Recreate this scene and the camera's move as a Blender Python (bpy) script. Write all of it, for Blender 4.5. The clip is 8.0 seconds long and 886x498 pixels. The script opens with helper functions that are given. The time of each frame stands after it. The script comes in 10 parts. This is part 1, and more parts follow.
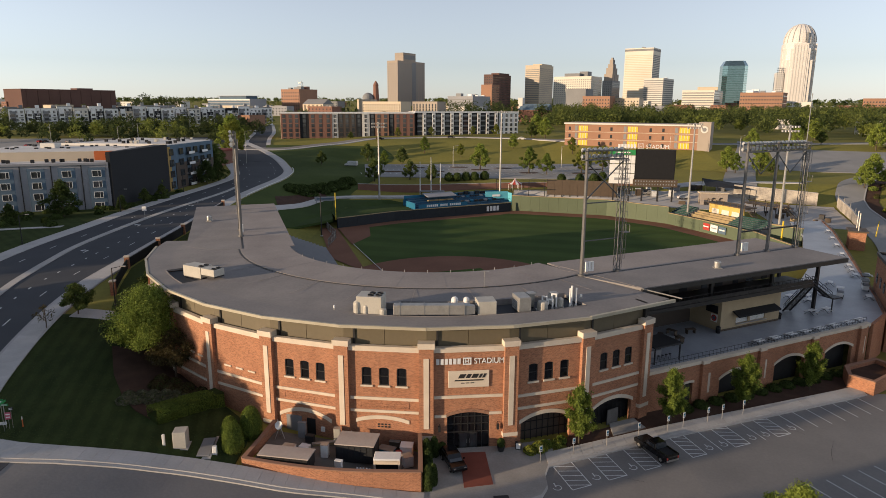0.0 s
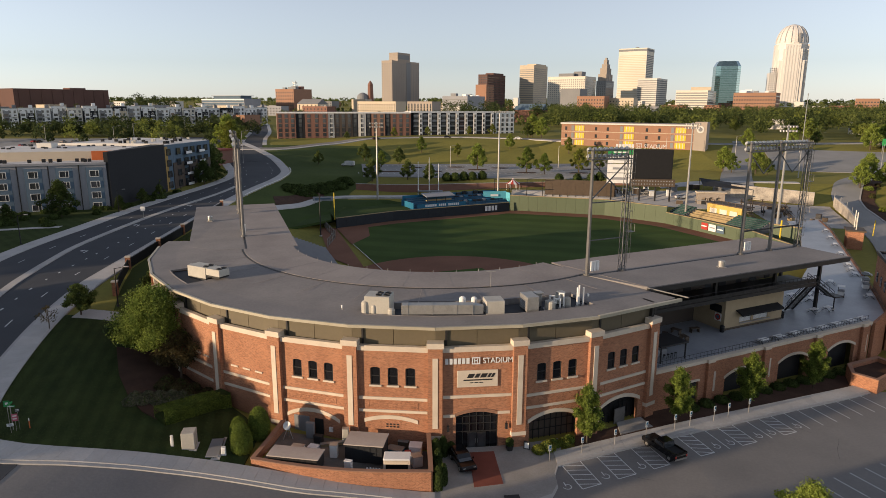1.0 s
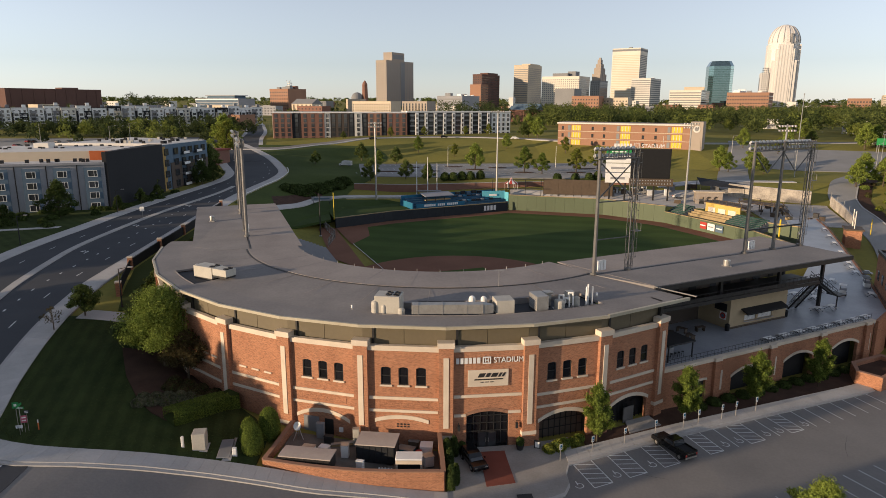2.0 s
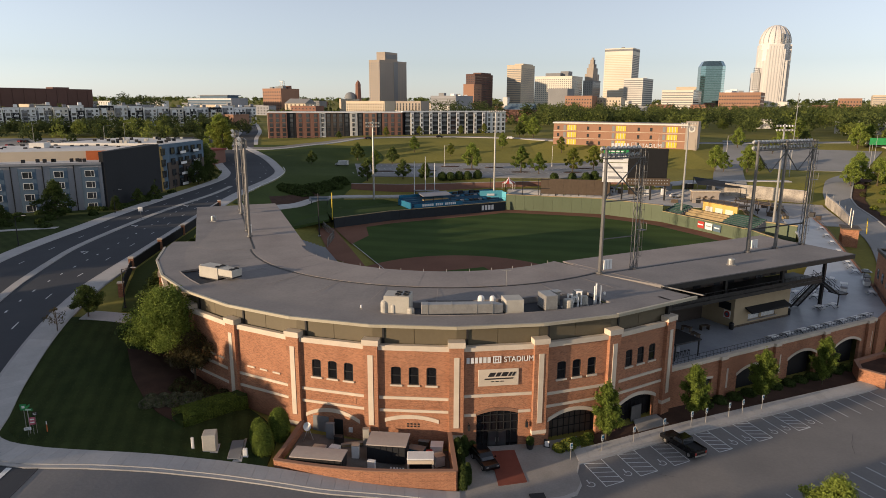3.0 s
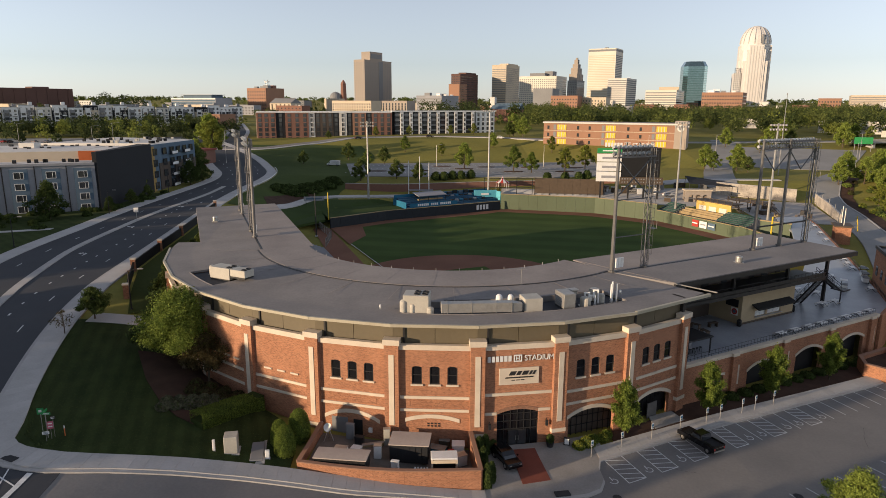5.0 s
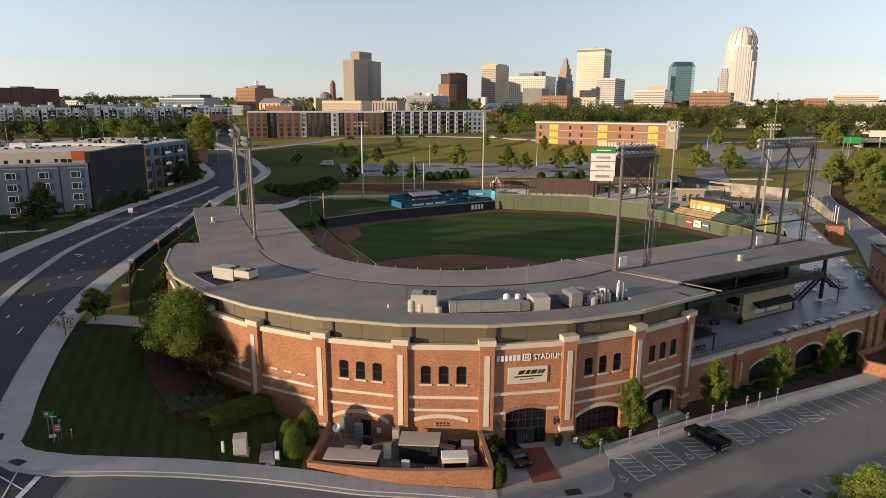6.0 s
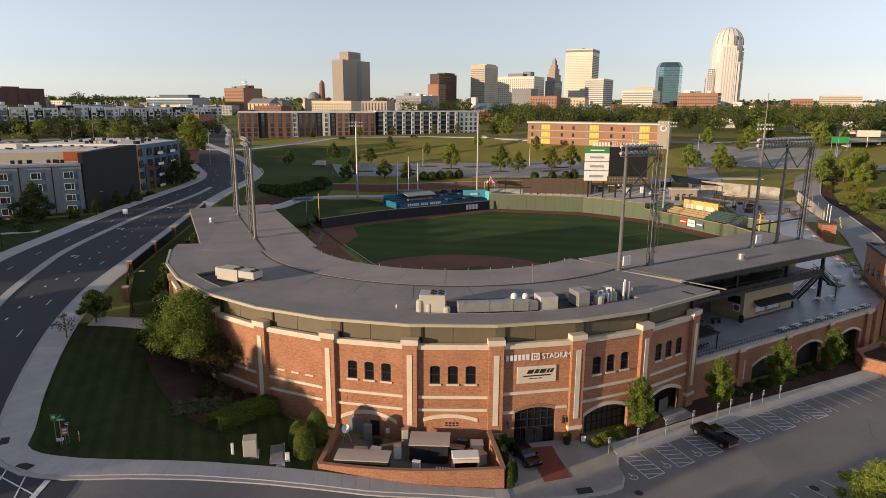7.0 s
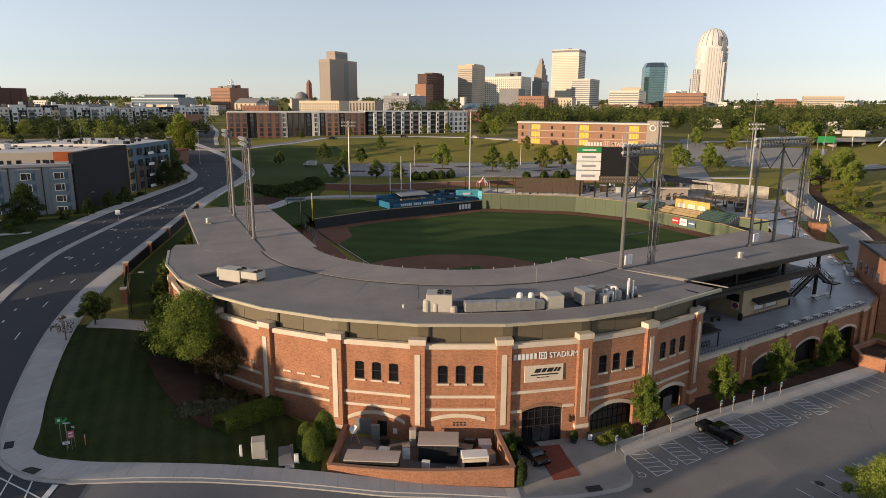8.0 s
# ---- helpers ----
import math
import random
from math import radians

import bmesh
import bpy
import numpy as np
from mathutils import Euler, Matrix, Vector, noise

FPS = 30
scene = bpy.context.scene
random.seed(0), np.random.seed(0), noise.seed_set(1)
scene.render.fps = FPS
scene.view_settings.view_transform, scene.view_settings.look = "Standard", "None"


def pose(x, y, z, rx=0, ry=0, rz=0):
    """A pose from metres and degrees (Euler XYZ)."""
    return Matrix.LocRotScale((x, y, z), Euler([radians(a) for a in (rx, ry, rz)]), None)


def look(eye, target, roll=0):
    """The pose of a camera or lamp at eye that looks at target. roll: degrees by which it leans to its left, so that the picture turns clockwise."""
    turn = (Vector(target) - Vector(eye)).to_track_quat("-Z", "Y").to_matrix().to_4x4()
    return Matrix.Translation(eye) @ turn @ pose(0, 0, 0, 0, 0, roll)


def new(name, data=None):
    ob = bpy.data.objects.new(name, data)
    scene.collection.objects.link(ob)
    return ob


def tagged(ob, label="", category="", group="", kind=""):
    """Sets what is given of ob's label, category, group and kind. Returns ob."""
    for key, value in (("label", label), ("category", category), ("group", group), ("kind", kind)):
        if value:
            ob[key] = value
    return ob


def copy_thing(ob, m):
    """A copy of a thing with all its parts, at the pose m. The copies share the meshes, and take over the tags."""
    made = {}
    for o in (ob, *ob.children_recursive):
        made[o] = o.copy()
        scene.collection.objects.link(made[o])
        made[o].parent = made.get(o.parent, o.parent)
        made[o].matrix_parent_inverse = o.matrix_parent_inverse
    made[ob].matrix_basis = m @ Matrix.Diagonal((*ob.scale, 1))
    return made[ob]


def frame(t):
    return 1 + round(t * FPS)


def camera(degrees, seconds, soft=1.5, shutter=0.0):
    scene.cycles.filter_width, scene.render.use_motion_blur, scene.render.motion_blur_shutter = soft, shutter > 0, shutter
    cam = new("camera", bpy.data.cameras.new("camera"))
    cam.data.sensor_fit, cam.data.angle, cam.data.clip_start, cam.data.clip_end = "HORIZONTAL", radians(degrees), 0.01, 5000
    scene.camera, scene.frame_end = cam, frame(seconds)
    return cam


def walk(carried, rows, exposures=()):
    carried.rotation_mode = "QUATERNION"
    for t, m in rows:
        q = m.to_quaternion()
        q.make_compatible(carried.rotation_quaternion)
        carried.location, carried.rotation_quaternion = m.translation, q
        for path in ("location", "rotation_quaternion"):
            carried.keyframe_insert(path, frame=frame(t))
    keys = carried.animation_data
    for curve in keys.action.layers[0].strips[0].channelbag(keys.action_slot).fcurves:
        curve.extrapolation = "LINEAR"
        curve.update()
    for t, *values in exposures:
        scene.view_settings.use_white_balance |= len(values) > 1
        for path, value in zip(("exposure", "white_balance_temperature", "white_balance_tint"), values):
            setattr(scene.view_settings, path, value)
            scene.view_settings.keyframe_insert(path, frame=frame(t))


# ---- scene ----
cam = camera(68.9, 8.0, soft=0.6)
METRES, EYE, TILT, LEAN, TURN = 18.0, 43.0, -1.7, 0.0, 0.0
ROWS = [
    (0.0, 0.0, 0.0, 0.0, 0.04, -10.95, -0.2),
    (0.5, -0.0512, 0.0008, -0.0019, -0.26, -10.95, -0.21),
    (1.0, -0.1017, 0.002, -0.0031, -0.52, -10.95, -0.21),
    (1.5, -0.1583, 0.0036, -0.0043, -0.79, -10.96, -0.2),
    (3.0, -0.3371, 0.0098, -0.0076, -1.78, -10.98, -0.19),
    (3.5, -0.3984, 0.0125, -0.009, -2.12, -11.0, -0.18),
    (4.0, -0.46, 0.0152, -0.0108, -2.45, -11.0, -0.16),
    (4.5, -0.5226, 0.0185, -0.0122, -2.82, -10.99, -0.16),
    (6.0, -0.7201, 0.0332, -0.0183, -4.26, -10.98, -0.13),
    (6.5, -0.7885, 0.0392, -0.02, -4.78, -10.97, -0.11),
    (7.0, -0.8577, 0.0468, -0.0216, -5.3, -10.96, -0.11),
    (7.5, -0.9273, 0.0539, -0.0235, -5.87, -10.97, -0.1),
    (8.0, -0.9972, 0.0623, -0.0243, -6.5, -10.96, -0.1),
]
walk(cam, [(t, pose(0, 0, EYE, TILT, LEAN, TURN) @ pose(METRES * x, METRES * y, METRES * z, 90 + pitch, roll, yaw)) for t, x, y, z, yaw, pitch, roll in ROWS],
     exposures=[(0.0, 0.4), (8.0, 0.4)])

# ---- light: low evening sun from the left behind the camera, clear pale sky ----
SUN_EL, SUN_DIR = radians(8.0), Vector((-0.899, -0.438, 0.0)).normalized()
to_sun = Vector((SUN_DIR.x * math.cos(SUN_EL), SUN_DIR.y * math.cos(SUN_EL), math.sin(SUN_EL)))
sun = new("sun", bpy.data.lights.new("sun", "SUN"))
sun.data.energy, sun.data.angle, sun.data.color = 5.0, radians(0.6), (1.0, 0.76, 0.52)
sun.matrix_world = look((0, 0, 200), Vector((0, 0, 200)) - to_sun)
world = bpy.data.worlds.new("evening_sky")
scene.world = world
world.use_nodes = True
wn = world.node_tree.nodes
wl = world.node_tree.links
sky = wn.new("ShaderNodeTexSky")
sky.sky_type, sky.sun_disc, sky.sun_elevation = "NISHITA", False, radians(17.0)
sky.sun_rotation = -math.atan2(SUN_DIR.x, SUN_DIR.y) - radians(24)
sky.air_density, sky.dust_density, sky.ozone_density = 1.0, 0.15, 4.0
haze = wn.new("ShaderNodeHueSaturation")
haze.inputs["Saturation"].default_value = 0.42
wl.new(sky.outputs[0], haze.inputs["Color"])
tint = wn.new("ShaderNodeMix")
tint.data_type, tint.blend_type = "RGBA", "MULTIPLY"
tint.inputs[0].default_value, tint.inputs[7].default_value = 1.0, (1.0, 0.987, 1.008, 1.0)
wl.new(haze.outputs[0], tint.inputs[6])
wl.new(tint.outputs[2], wn["Background"].inputs[0])
wn["Background"].inputs[1].default_value = 0.119

# ---- materials ----
def rgb(c):
    return (c[0], c[1], c[2], 1.0)


def surface(name, color, other=None, rough=0.8, scale=1.0, fine=12.0, metal=0.0, bump=0.0, spec=0.3, contrast=1.0, piece=0.0):
    """A surface whose colour drifts between two tones at two scales, with a fine relief."""
    m = bpy.data.materials.new(name)
    m.use_nodes = True
    nt = m.node_tree
    b = nt.nodes["Principled BSDF"]
    other = other or tuple(v * 0.72 for v in color)
    co = nt.nodes.new("ShaderNodeTexCoord")
    big, small = nt.nodes.new("ShaderNodeTexNoise"), nt.nodes.new("ShaderNodeTexNoise")
    big.inputs["Scale"].default_value, big.inputs["Detail"].default_value = scale, 6
    small.inputs["Scale"].default_value, small.inputs["Detail"].default_value = fine, 3
    geo = nt.nodes.new("ShaderNodeNewGeometry")
    for n in (big, small):
        nt.links.new(geo.outputs["Position"], n.inputs["Vector"])
    add = nt.nodes.new("ShaderNodeMath")
    add.operation = "MULTIPLY_ADD"
    nt.links.new(small.outputs[0], add.inputs[0])
    add.inputs[1].default_value = 0.5
    nt.links.new(big.outputs[0], add.inputs[2])
    ramp = nt.nodes.new("ShaderNodeMapRange")
    ramp.inputs[1].default_value, ramp.inputs[2].default_value = 0.75 - 0.28 / contrast, 0.75 + 0.28 / contrast
    nt.links.new(add.outputs[0], ramp.inputs[0])
    mix = nt.nodes.new("ShaderNodeMix")
    mix.data_type = "RGBA"
    mix.inputs[6].default_value, mix.inputs[7].default_value = rgb(other), rgb(color)
    nt.links.new(ramp.outputs[0], mix.inputs[0])
    out = mix.outputs[2]
    if piece:
        info = nt.nodes.new("ShaderNodeObjectInfo")
        hsv = nt.nodes.new("ShaderNodeHueSaturation")
        mr = nt.nodes.new("ShaderNodeMapRange")
        mr.inputs[3].default_value, mr.inputs[4].default_value = 1 - piece, 1 + piece
        nt.links.new(info.outputs["Random"], mr.inputs[0])
        nt.links.new(mr.outputs[0], hsv.inputs["Value"])
        nt.links.new(out, hsv.inputs["Color"])
        out = hsv.outputs[0]
    nt.links.new(out, b.inputs["Base Color"])
    b.inputs["Roughness"].default_value, b.inputs["Metallic"].default_value = rough, metal
    b.inputs["Specular IOR Level"].default_value = spec
    if bump:
        bp = nt.nodes.new("ShaderNodeBump")
        bp.inputs["Distance"].default_value = bump
        nt.links.new(add.outputs[0], bp.inputs["Height"])
        nt.links.new(bp.outputs[0], b.inputs["Normal"])
    return m


def brickwork(name, c1, c2, mortar, width=0.3, height=0.1):
    """Brick courses laid on UVs given in metres."""
    m = surface(name, c1, c2, 0.9, 0.35, 9.0, bump=0.0)
    nt = m.node_tree
    b = nt.nodes["Principled BSDF"]
    uv = nt.nodes.new("ShaderNodeUVMap")
    br = nt.nodes.new("ShaderNodeTexBrick")
    br.inputs["Scale"].default_value = 1.0
    br.inputs["Brick Width"].default_value, br.inputs["Row Height"].default_value = width, height
    br.inputs["Mortar Size"].default_value = 0.012
    br.inputs["Color1"].default_value, br.inputs["Color2"].default_value, br.inputs["Mortar"].default_value = rgb((0.66, 0.66, 0.68)), rgb((1.2, 1.16, 1.12)), rgb(mortar)
    nt.links.new(uv.outputs[0], br.inputs["Vector"])
    mul = nt.nodes.new("ShaderNodeMix")
    mul.data_type, mul.blend_type = "RGBA", "MULTIPLY"
    mul.inputs[0].default_value = 1.0
    old = b.inputs["Base Color"].links[0].from_socket
    nt.links.new(old, mul.inputs[6])
    nt.links.new(br.outputs[0], mul.inputs[7])
    nt.links.new(mul.outputs[2], b.inputs["Base Color"])
    bp = nt.nodes.new("ShaderNodeBump")
    bp.inputs["Distance"].default_value, bp.inputs["Strength"].default_value = 0.02, 0.6
    nt.links.new(br.outputs["Fac"], bp.inputs["Height"])
    bp.invert = True
    nt.links.new(bp.outputs[0], b.inputs["Normal"])
    return m


def mown(name, color, other, way, width, strength, scale=0.25):
    """Turf cut in strips: neighbouring strips lean apart and take the light a little differently."""
    m = surface(name, color, other, 1.0, scale, 3.0, bump=0.04, spec=0.1, contrast=1.5)
    nt = m.node_tree
    b = nt.nodes["Principled BSDF"]
    geo = nt.nodes.new("ShaderNodeNewGeometry")
    dot = nt.nodes.new("ShaderNodeVectorMath")
    dot.operation = "DOT_PRODUCT"
    dot.inputs[1].default_value = (way[0] * math.pi / width, way[1] * math.pi / width, 0)
    nt.links.new(geo.outputs["Position"], dot.inputs[0])
    sine = nt.nodes.new("ShaderNodeMath")
    sine.operation = "SINE"
    nt.links.new(dot.outputs["Value"], sine.inputs[0])
    mr = nt.nodes.new("ShaderNodeMapRange")
    mr.inputs[1].default_value, mr.inputs[2].default_value = -0.5, 0.5
    mr.inputs[3].default_value, mr.inputs[4].default_value = 1 - strength, 1 + strength
    nt.links.new(sine.outputs[0], mr.inputs[0])
    hsv = nt.nodes.new("ShaderNodeHueSaturation")
    nt.links.new(mr.outputs[0], hsv.inputs["Value"])
    nt.links.new(b.inputs["Base Color"].links[0].from_socket, hsv.inputs["Color"])
    nt.links.new(hsv.outputs[0], b.inputs["Base Color"])
    return m


def glassy(name, color, rough=0.08, metal=0.0, spec=0.8):
    m = surface(name, color, tuple(v * 0.6 for v in color), rough, 0.4, 3.0, metal, 0.0, spec)
    return m


BRICK = brickwork("red_brick", (0.37, 0.172, 0.096), (0.285, 0.127, 0.07), (1.35, 1.5, 1.6), 0.32, 0.105)
BRICK_B = brickwork("brown_brick", (0.30, 0.16, 0.10), (0.24, 0.125, 0.08), (1.0, 1.05, 1.1))
STONE = surface("cast_stone", (0.62, 0.53, 0.42), (0.5, 0.42, 0.33), 0.85, 0.6, 8.0, bump=0.01)
OLIVE = surface("olive_metal_panel", (0.14, 0.115, 0.073), (0.115, 0.094, 0.06), 0.6, 0.15, 2.0)
CREAM_METAL = surface("cream_metal_fascia", (0.42, 0.38, 0.29), (0.34, 0.30, 0.22), 0.5, 0.4, 5.0)
ROOF_A = surface("grey_roof_membrane", (0.238, 0.218, 0.205), (0.175, 0.162, 0.156), 0.9, 0.16, 2.5, bump=0.01, contrast=1.3)
ROOF_B = surface("warm_roof_membrane", (0.30, 0.262, 0.235), (0.225, 0.196, 0.18), 0.9, 0.16, 2.5, bump=0.01, contrast=1.3)
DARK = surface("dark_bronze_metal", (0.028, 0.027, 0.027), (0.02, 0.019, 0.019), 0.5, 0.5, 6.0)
BLACK = surface("black_finish_and_shade", (0.012, 0.012, 0.013), (0.008, 0.008, 0.009), 0.7)
GALV = surface("galvanised_steel", (0.42, 0.40, 0.37), (0.3, 0.29, 0.27), 0.45, 1.0, 6.0, metal=0.6)
STEEL = surface("weathered_steel", (0.16, 0.155, 0.15), (0.11, 0.105, 0.10), 0.5, 1.0, 6.0, metal=0.3)
WHITE = surface("white_paint", (0.74, 0.73, 0.7), (0.6, 0.59, 0.57), 0.6, 0.5, 6.0)
HVAC = surface("beige_sheet_metal", (0.45, 0.42, 0.36), (0.34, 0.32, 0.28), 0.5, 0.7, 6.0)
CONC = surface("concrete", (0.42, 0.40, 0.375), (0.33, 0.315, 0.30), 0.9, 0.25, 4.0, bump=0.01)
WALKWAY = surface("pavement_concrete", (0.47, 0.45, 0.43), (0.37, 0.355, 0.34), 0.9, 0.22, 3.0, bump=0.01)
# Darker pavement concrete: part of the forecourt's shade is in this colour
FORECOURT = surface("shaded_forecourt_concrete", (0.315, 0.295, 0.27), (0.235, 0.22, 0.2), 0.9, 0.35, 4.0, bump=0.01, contrast=1.3)
WALK_SLAB = surface("pavement_slab", (0.46, 0.44, 0.42), (0.36, 0.345, 0.325), 0.9, 0.3, 4.0, bump=0.01, piece=0.05)
ASPHALT = surface("asphalt", (0.225, 0.21, 0.195), (0.165, 0.155, 0.147), 0.9, 0.12, 3.0, bump=0.02)
ASPHALT_D = surface("fresh_asphalt", (0.055, 0.058, 0.064), (0.042, 0.044, 0.05), 0.85, 0.1, 3.0, bump=0.01)
ASPHALT_L = surface("worn_asphalt", (0.28, 0.272, 0.26), (0.215, 0.21, 0.2), 0.9, 0.1, 3.0, bump=0.02)
PAINT = surface("road_paint", (0.72, 0.72, 0.7), (0.5, 0.5, 0.49), 0.7, 1.5, 9.0)
GRASS = surface("mown_grass", (0.062, 0.075, 0.018), (0.04, 0.052, 0.014), 1.0, 0.06, 1.6, bump=0.05, spec=0.1)
HILL = surface("hill_ground", (0.25, 0.215, 0.052), (0.14, 0.137, 0.036), 1.0, 0.035, 0.9, bump=0.08, spec=0.1)
MULCH = surface("bark_mulch", (0.085, 0.05, 0.036), (0.05, 0.031, 0.023), 1.0, 0.5, 6.0, bump=0.05, spec=0.1)
CLAY = surface("infield_clay", (0.21, 0.105, 0.068), (0.15, 0.075, 0.05), 1.0, 0.1, 2.0, spec=0.1)
GREEN_WALL = surface("green_padding", (0.10, 0.125, 0.075), (0.085, 0.105, 0.062), 0.7, 0.1, 1.5)
BLUE = surface("blue_paint", (0.018, 0.15, 0.25), (0.013, 0.115, 0.2), 0.6, 0.3, 3.0)
DARK_PAD = surface("black_padding", (0.022, 0.026, 0.03), (0.016, 0.019, 0.022), 0.7)
YELLOW = surface("yellow_paint", (0.62, 0.45, 0.03), (0.5, 0.36, 0.03), 0.6)
RED = surface("red_paint", (0.42, 0.05, 0.035), (0.33, 0.04, 0.03), 0.6)
SIGN_GREEN = surface("green_sign_paint", (0.03, 0.26, 0.08), (0.025, 0.2, 0.06), 0.5)
WOOD = surface("pale_timber", (0.35, 0.26, 0.135), (0.26, 0.19, 0.1), 0.8, 0.6, 6.0)
BROWN = surface("brown_steel", (0.095, 0.068, 0.046), (0.07, 0.05, 0.034), 0.7)
BARK = surface("bark", (0.11, 0.085, 0.06), (0.07, 0.055, 0.04), 1.0, 2.0, 15.0, bump=0.03, spec=0.1)
GLASS = glassy("dark_window_glass", (0.05, 0.054, 0.058), 0.06, 0.0, 1.0)
NIGHT_GLASS = glassy("unlit_lobby_glass", (0.012, 0.012, 0.014), 0.12, 0.0, 0.4)
TEAL_GLASS = glassy("teal_curtain_glass", (0.26, 0.37, 0.38), 0.05, 0.9)
GREYTAN = surface("grey_tan_precast", (0.34, 0.285, 0.235), (0.28, 0.235, 0.195), 0.85, 0.02, 0.3)
CARBLACK = glassy("black_car_paint", (0.005, 0.005, 0.006), 0.15, 0.0, 0.6)
CARWHITE = glassy("white_car_paint", (0.65, 0.65, 0.63), 0.25)
CARRED = glassy("red_car_paint", (0.3, 0.02, 0.02), 0.25)
RUBBER = surface("tyre_rubber", (0.02, 0.02, 0.02), None, 0.9)
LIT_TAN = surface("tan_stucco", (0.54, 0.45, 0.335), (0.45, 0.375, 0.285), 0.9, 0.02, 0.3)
PALE = surface("pale_facade", (0.62, 0.575, 0.49), (0.54, 0.50, 0.43), 0.8, 0.02, 0.3)
WHITE_FAC = surface("white_facade", (0.6, 0.57, 0.52), (0.5, 0.475, 0.44), 0.8, 0.03, 0.5)
GREY_FAC = surface("grey_facade", (0.22, 0.22, 0.22), (0.17, 0.17, 0.175), 0.8, 0.03, 0.5)
SLATE = surface("slate_siding", (0.092, 0.138, 0.185), (0.076, 0.115, 0.155), 0.8, 0.06, 1.2)
SILVER = surface("silver_siding", (0.28, 0.28, 0.295), (0.23, 0.232, 0.245), 0.8, 0.06, 1.2)
CHAR = surface("charcoal_siding", (0.018, 0.019, 0.022), (0.014, 0.015, 0.017), 0.8, 0.06, 1.2)
BROWN_SIDING = surface("dark_brown_siding", (0.085, 0.065, 0.052), (0.065, 0.05, 0.04), 0.8, 0.06, 1.2)
MUSTARD = surface("mustard_siding", (0.33, 0.215, 0.075), (0.27, 0.18, 0.062), 0.8, 0.06, 1.2)
ORANGE = surface("orange_stucco", (0.55, 0.15, 0.05), (0.46, 0.12, 0.04), 0.9, 0.1, 1.0)
ROOF_W = surface("white_flat_roof", (0.62, 0.59, 0.55), (0.5, 0.48, 0.45), 0.9, 0.05, 0.6)
ORANGE_BRICK = surface("far_orange_brick", (0.31, 0.17, 0.11), (0.25, 0.138, 0.09), 0.9, 0.03, 0.6)
BROWN_BRICK_FAR = surface("far_brown_brick", (0.12, 0.065, 0.052), (0.095, 0.052, 0.042), 0.9, 0.03, 0.6)
BRICK_FAR = surface("far_red_brick", (0.22, 0.115, 0.085), (0.18, 0.09, 0.065), 0.9, 0.03, 0.6)


def foliage(name, a, b, spread=0.48, patch=0.7, contrast=1.0):
    m = surface(name, a, b, 0.85, patch, 3.0, spec=0.15, contrast=contrast)
    nt = m.node_tree
    bs = nt.nodes["Principled BSDF"]
    old = bs.inputs["Base Color"].links[0].from_socket
    geo = nt.nodes.new("ShaderNodeNewGeometry")
    hsv = nt.nodes.new("ShaderNodeHueSaturation")
    mr = nt.nodes.new("ShaderNodeMapRange")
    mr.inputs[3].default_value, mr.inputs[4].default_value = 1 - spread, 1 + spread
    nt.links.new(geo.outputs["Random Per Island"], mr.inputs[0])
    nt.links.new(mr.outputs[0], hsv.inputs["Value"])
    nt.links.new(old, hsv.inputs["Color"])
    nt.links.new(hsv.outputs[0], bs.inputs["Base Color"])
    tr = nt.nodes.new("ShaderNodeBsdfTranslucent")
    nt.links.new(hsv.outputs[0], tr.inputs[0])
    mx = nt.nodes.new("ShaderNodeMixShader")
    mx.inputs[0].default_value = 0.35
    nt.links.new(bs.outputs[0], mx.inputs[1])
    nt.links.new(tr.outputs[0], mx.inputs[2])
    nt.links.new(mx.outputs[0], nt.nodes["Material Output"].inputs[0])
    return m


LEAF = foliage("spring_leaves", (0.165, 0.21, 0.038), (0.10, 0.14, 0.027))
LEAF_T = foliage("broad_tree_leaves", (0.20, 0.25, 0.048), (0.11, 0.15, 0.03))
LEAF_M = foliage("mid_green_leaves", (0.125, 0.155, 0.04), (0.07, 0.095, 0.025))
LEAF_B = foliage("bright_green_leaves", (0.25, 0.30, 0.058), (0.16, 0.205, 0.04))
WOOD_A = foliage("wooded_canopy", (0.13, 0.15, 0.04), (0.045, 0.065, 0.02), 0.25, 0.05, 1.8)
WOOD_B = foliage("fresh_wooded_canopy", (0.21, 0.235, 0.05), (0.10, 0.125, 0.03), 0.25, 0.06, 1.6)
WOOD_C = foliage("deep_wooded_canopy", (0.07, 0.09, 0.03), (0.032, 0.045, 0.016), 0.3, 0.05, 1.5)
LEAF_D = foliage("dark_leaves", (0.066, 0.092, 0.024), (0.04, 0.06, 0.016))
LEAF_Y = foliage("yellow_green_leaves", (0.20, 0.215, 0.036), (0.12, 0.14, 0.025))
LEAF_R = foliage("rust_leaves", (0.085, 0.065, 0.03), (0.05, 0.045, 0.018))

# ---- building helpers ----
def part(name, bm, material, parent=None, label=""):
    """Links a bmesh as one mesh object, under a thing or a part."""
    me = bpy.data.meshes.new(name)
    bmesh.ops.recalc_face_normals(bm, faces=bm.faces)
    bm.to_mesh(me)
    bm.free()
    me.materials.append(material)
    ob = new(name, me)
    if parent is not None:
        ob.parent = parent
    if label:
        ob["label"] = label
    return ob


def twin(name, me, parent, m, label=""):
    """A part that shares a mesh with others like it."""
    ob = new(name, me)
    ob.parent = parent
    ob.matrix_basis = m
    if label:
        ob["label"] = label
    return ob


def thing(name, m, label, category, group="", kind=""):
    ob = new(name)
    ob.matrix_basis = m
    ob.empty_display_size = 0.5
    return tagged(ob, label, category, group, kind)


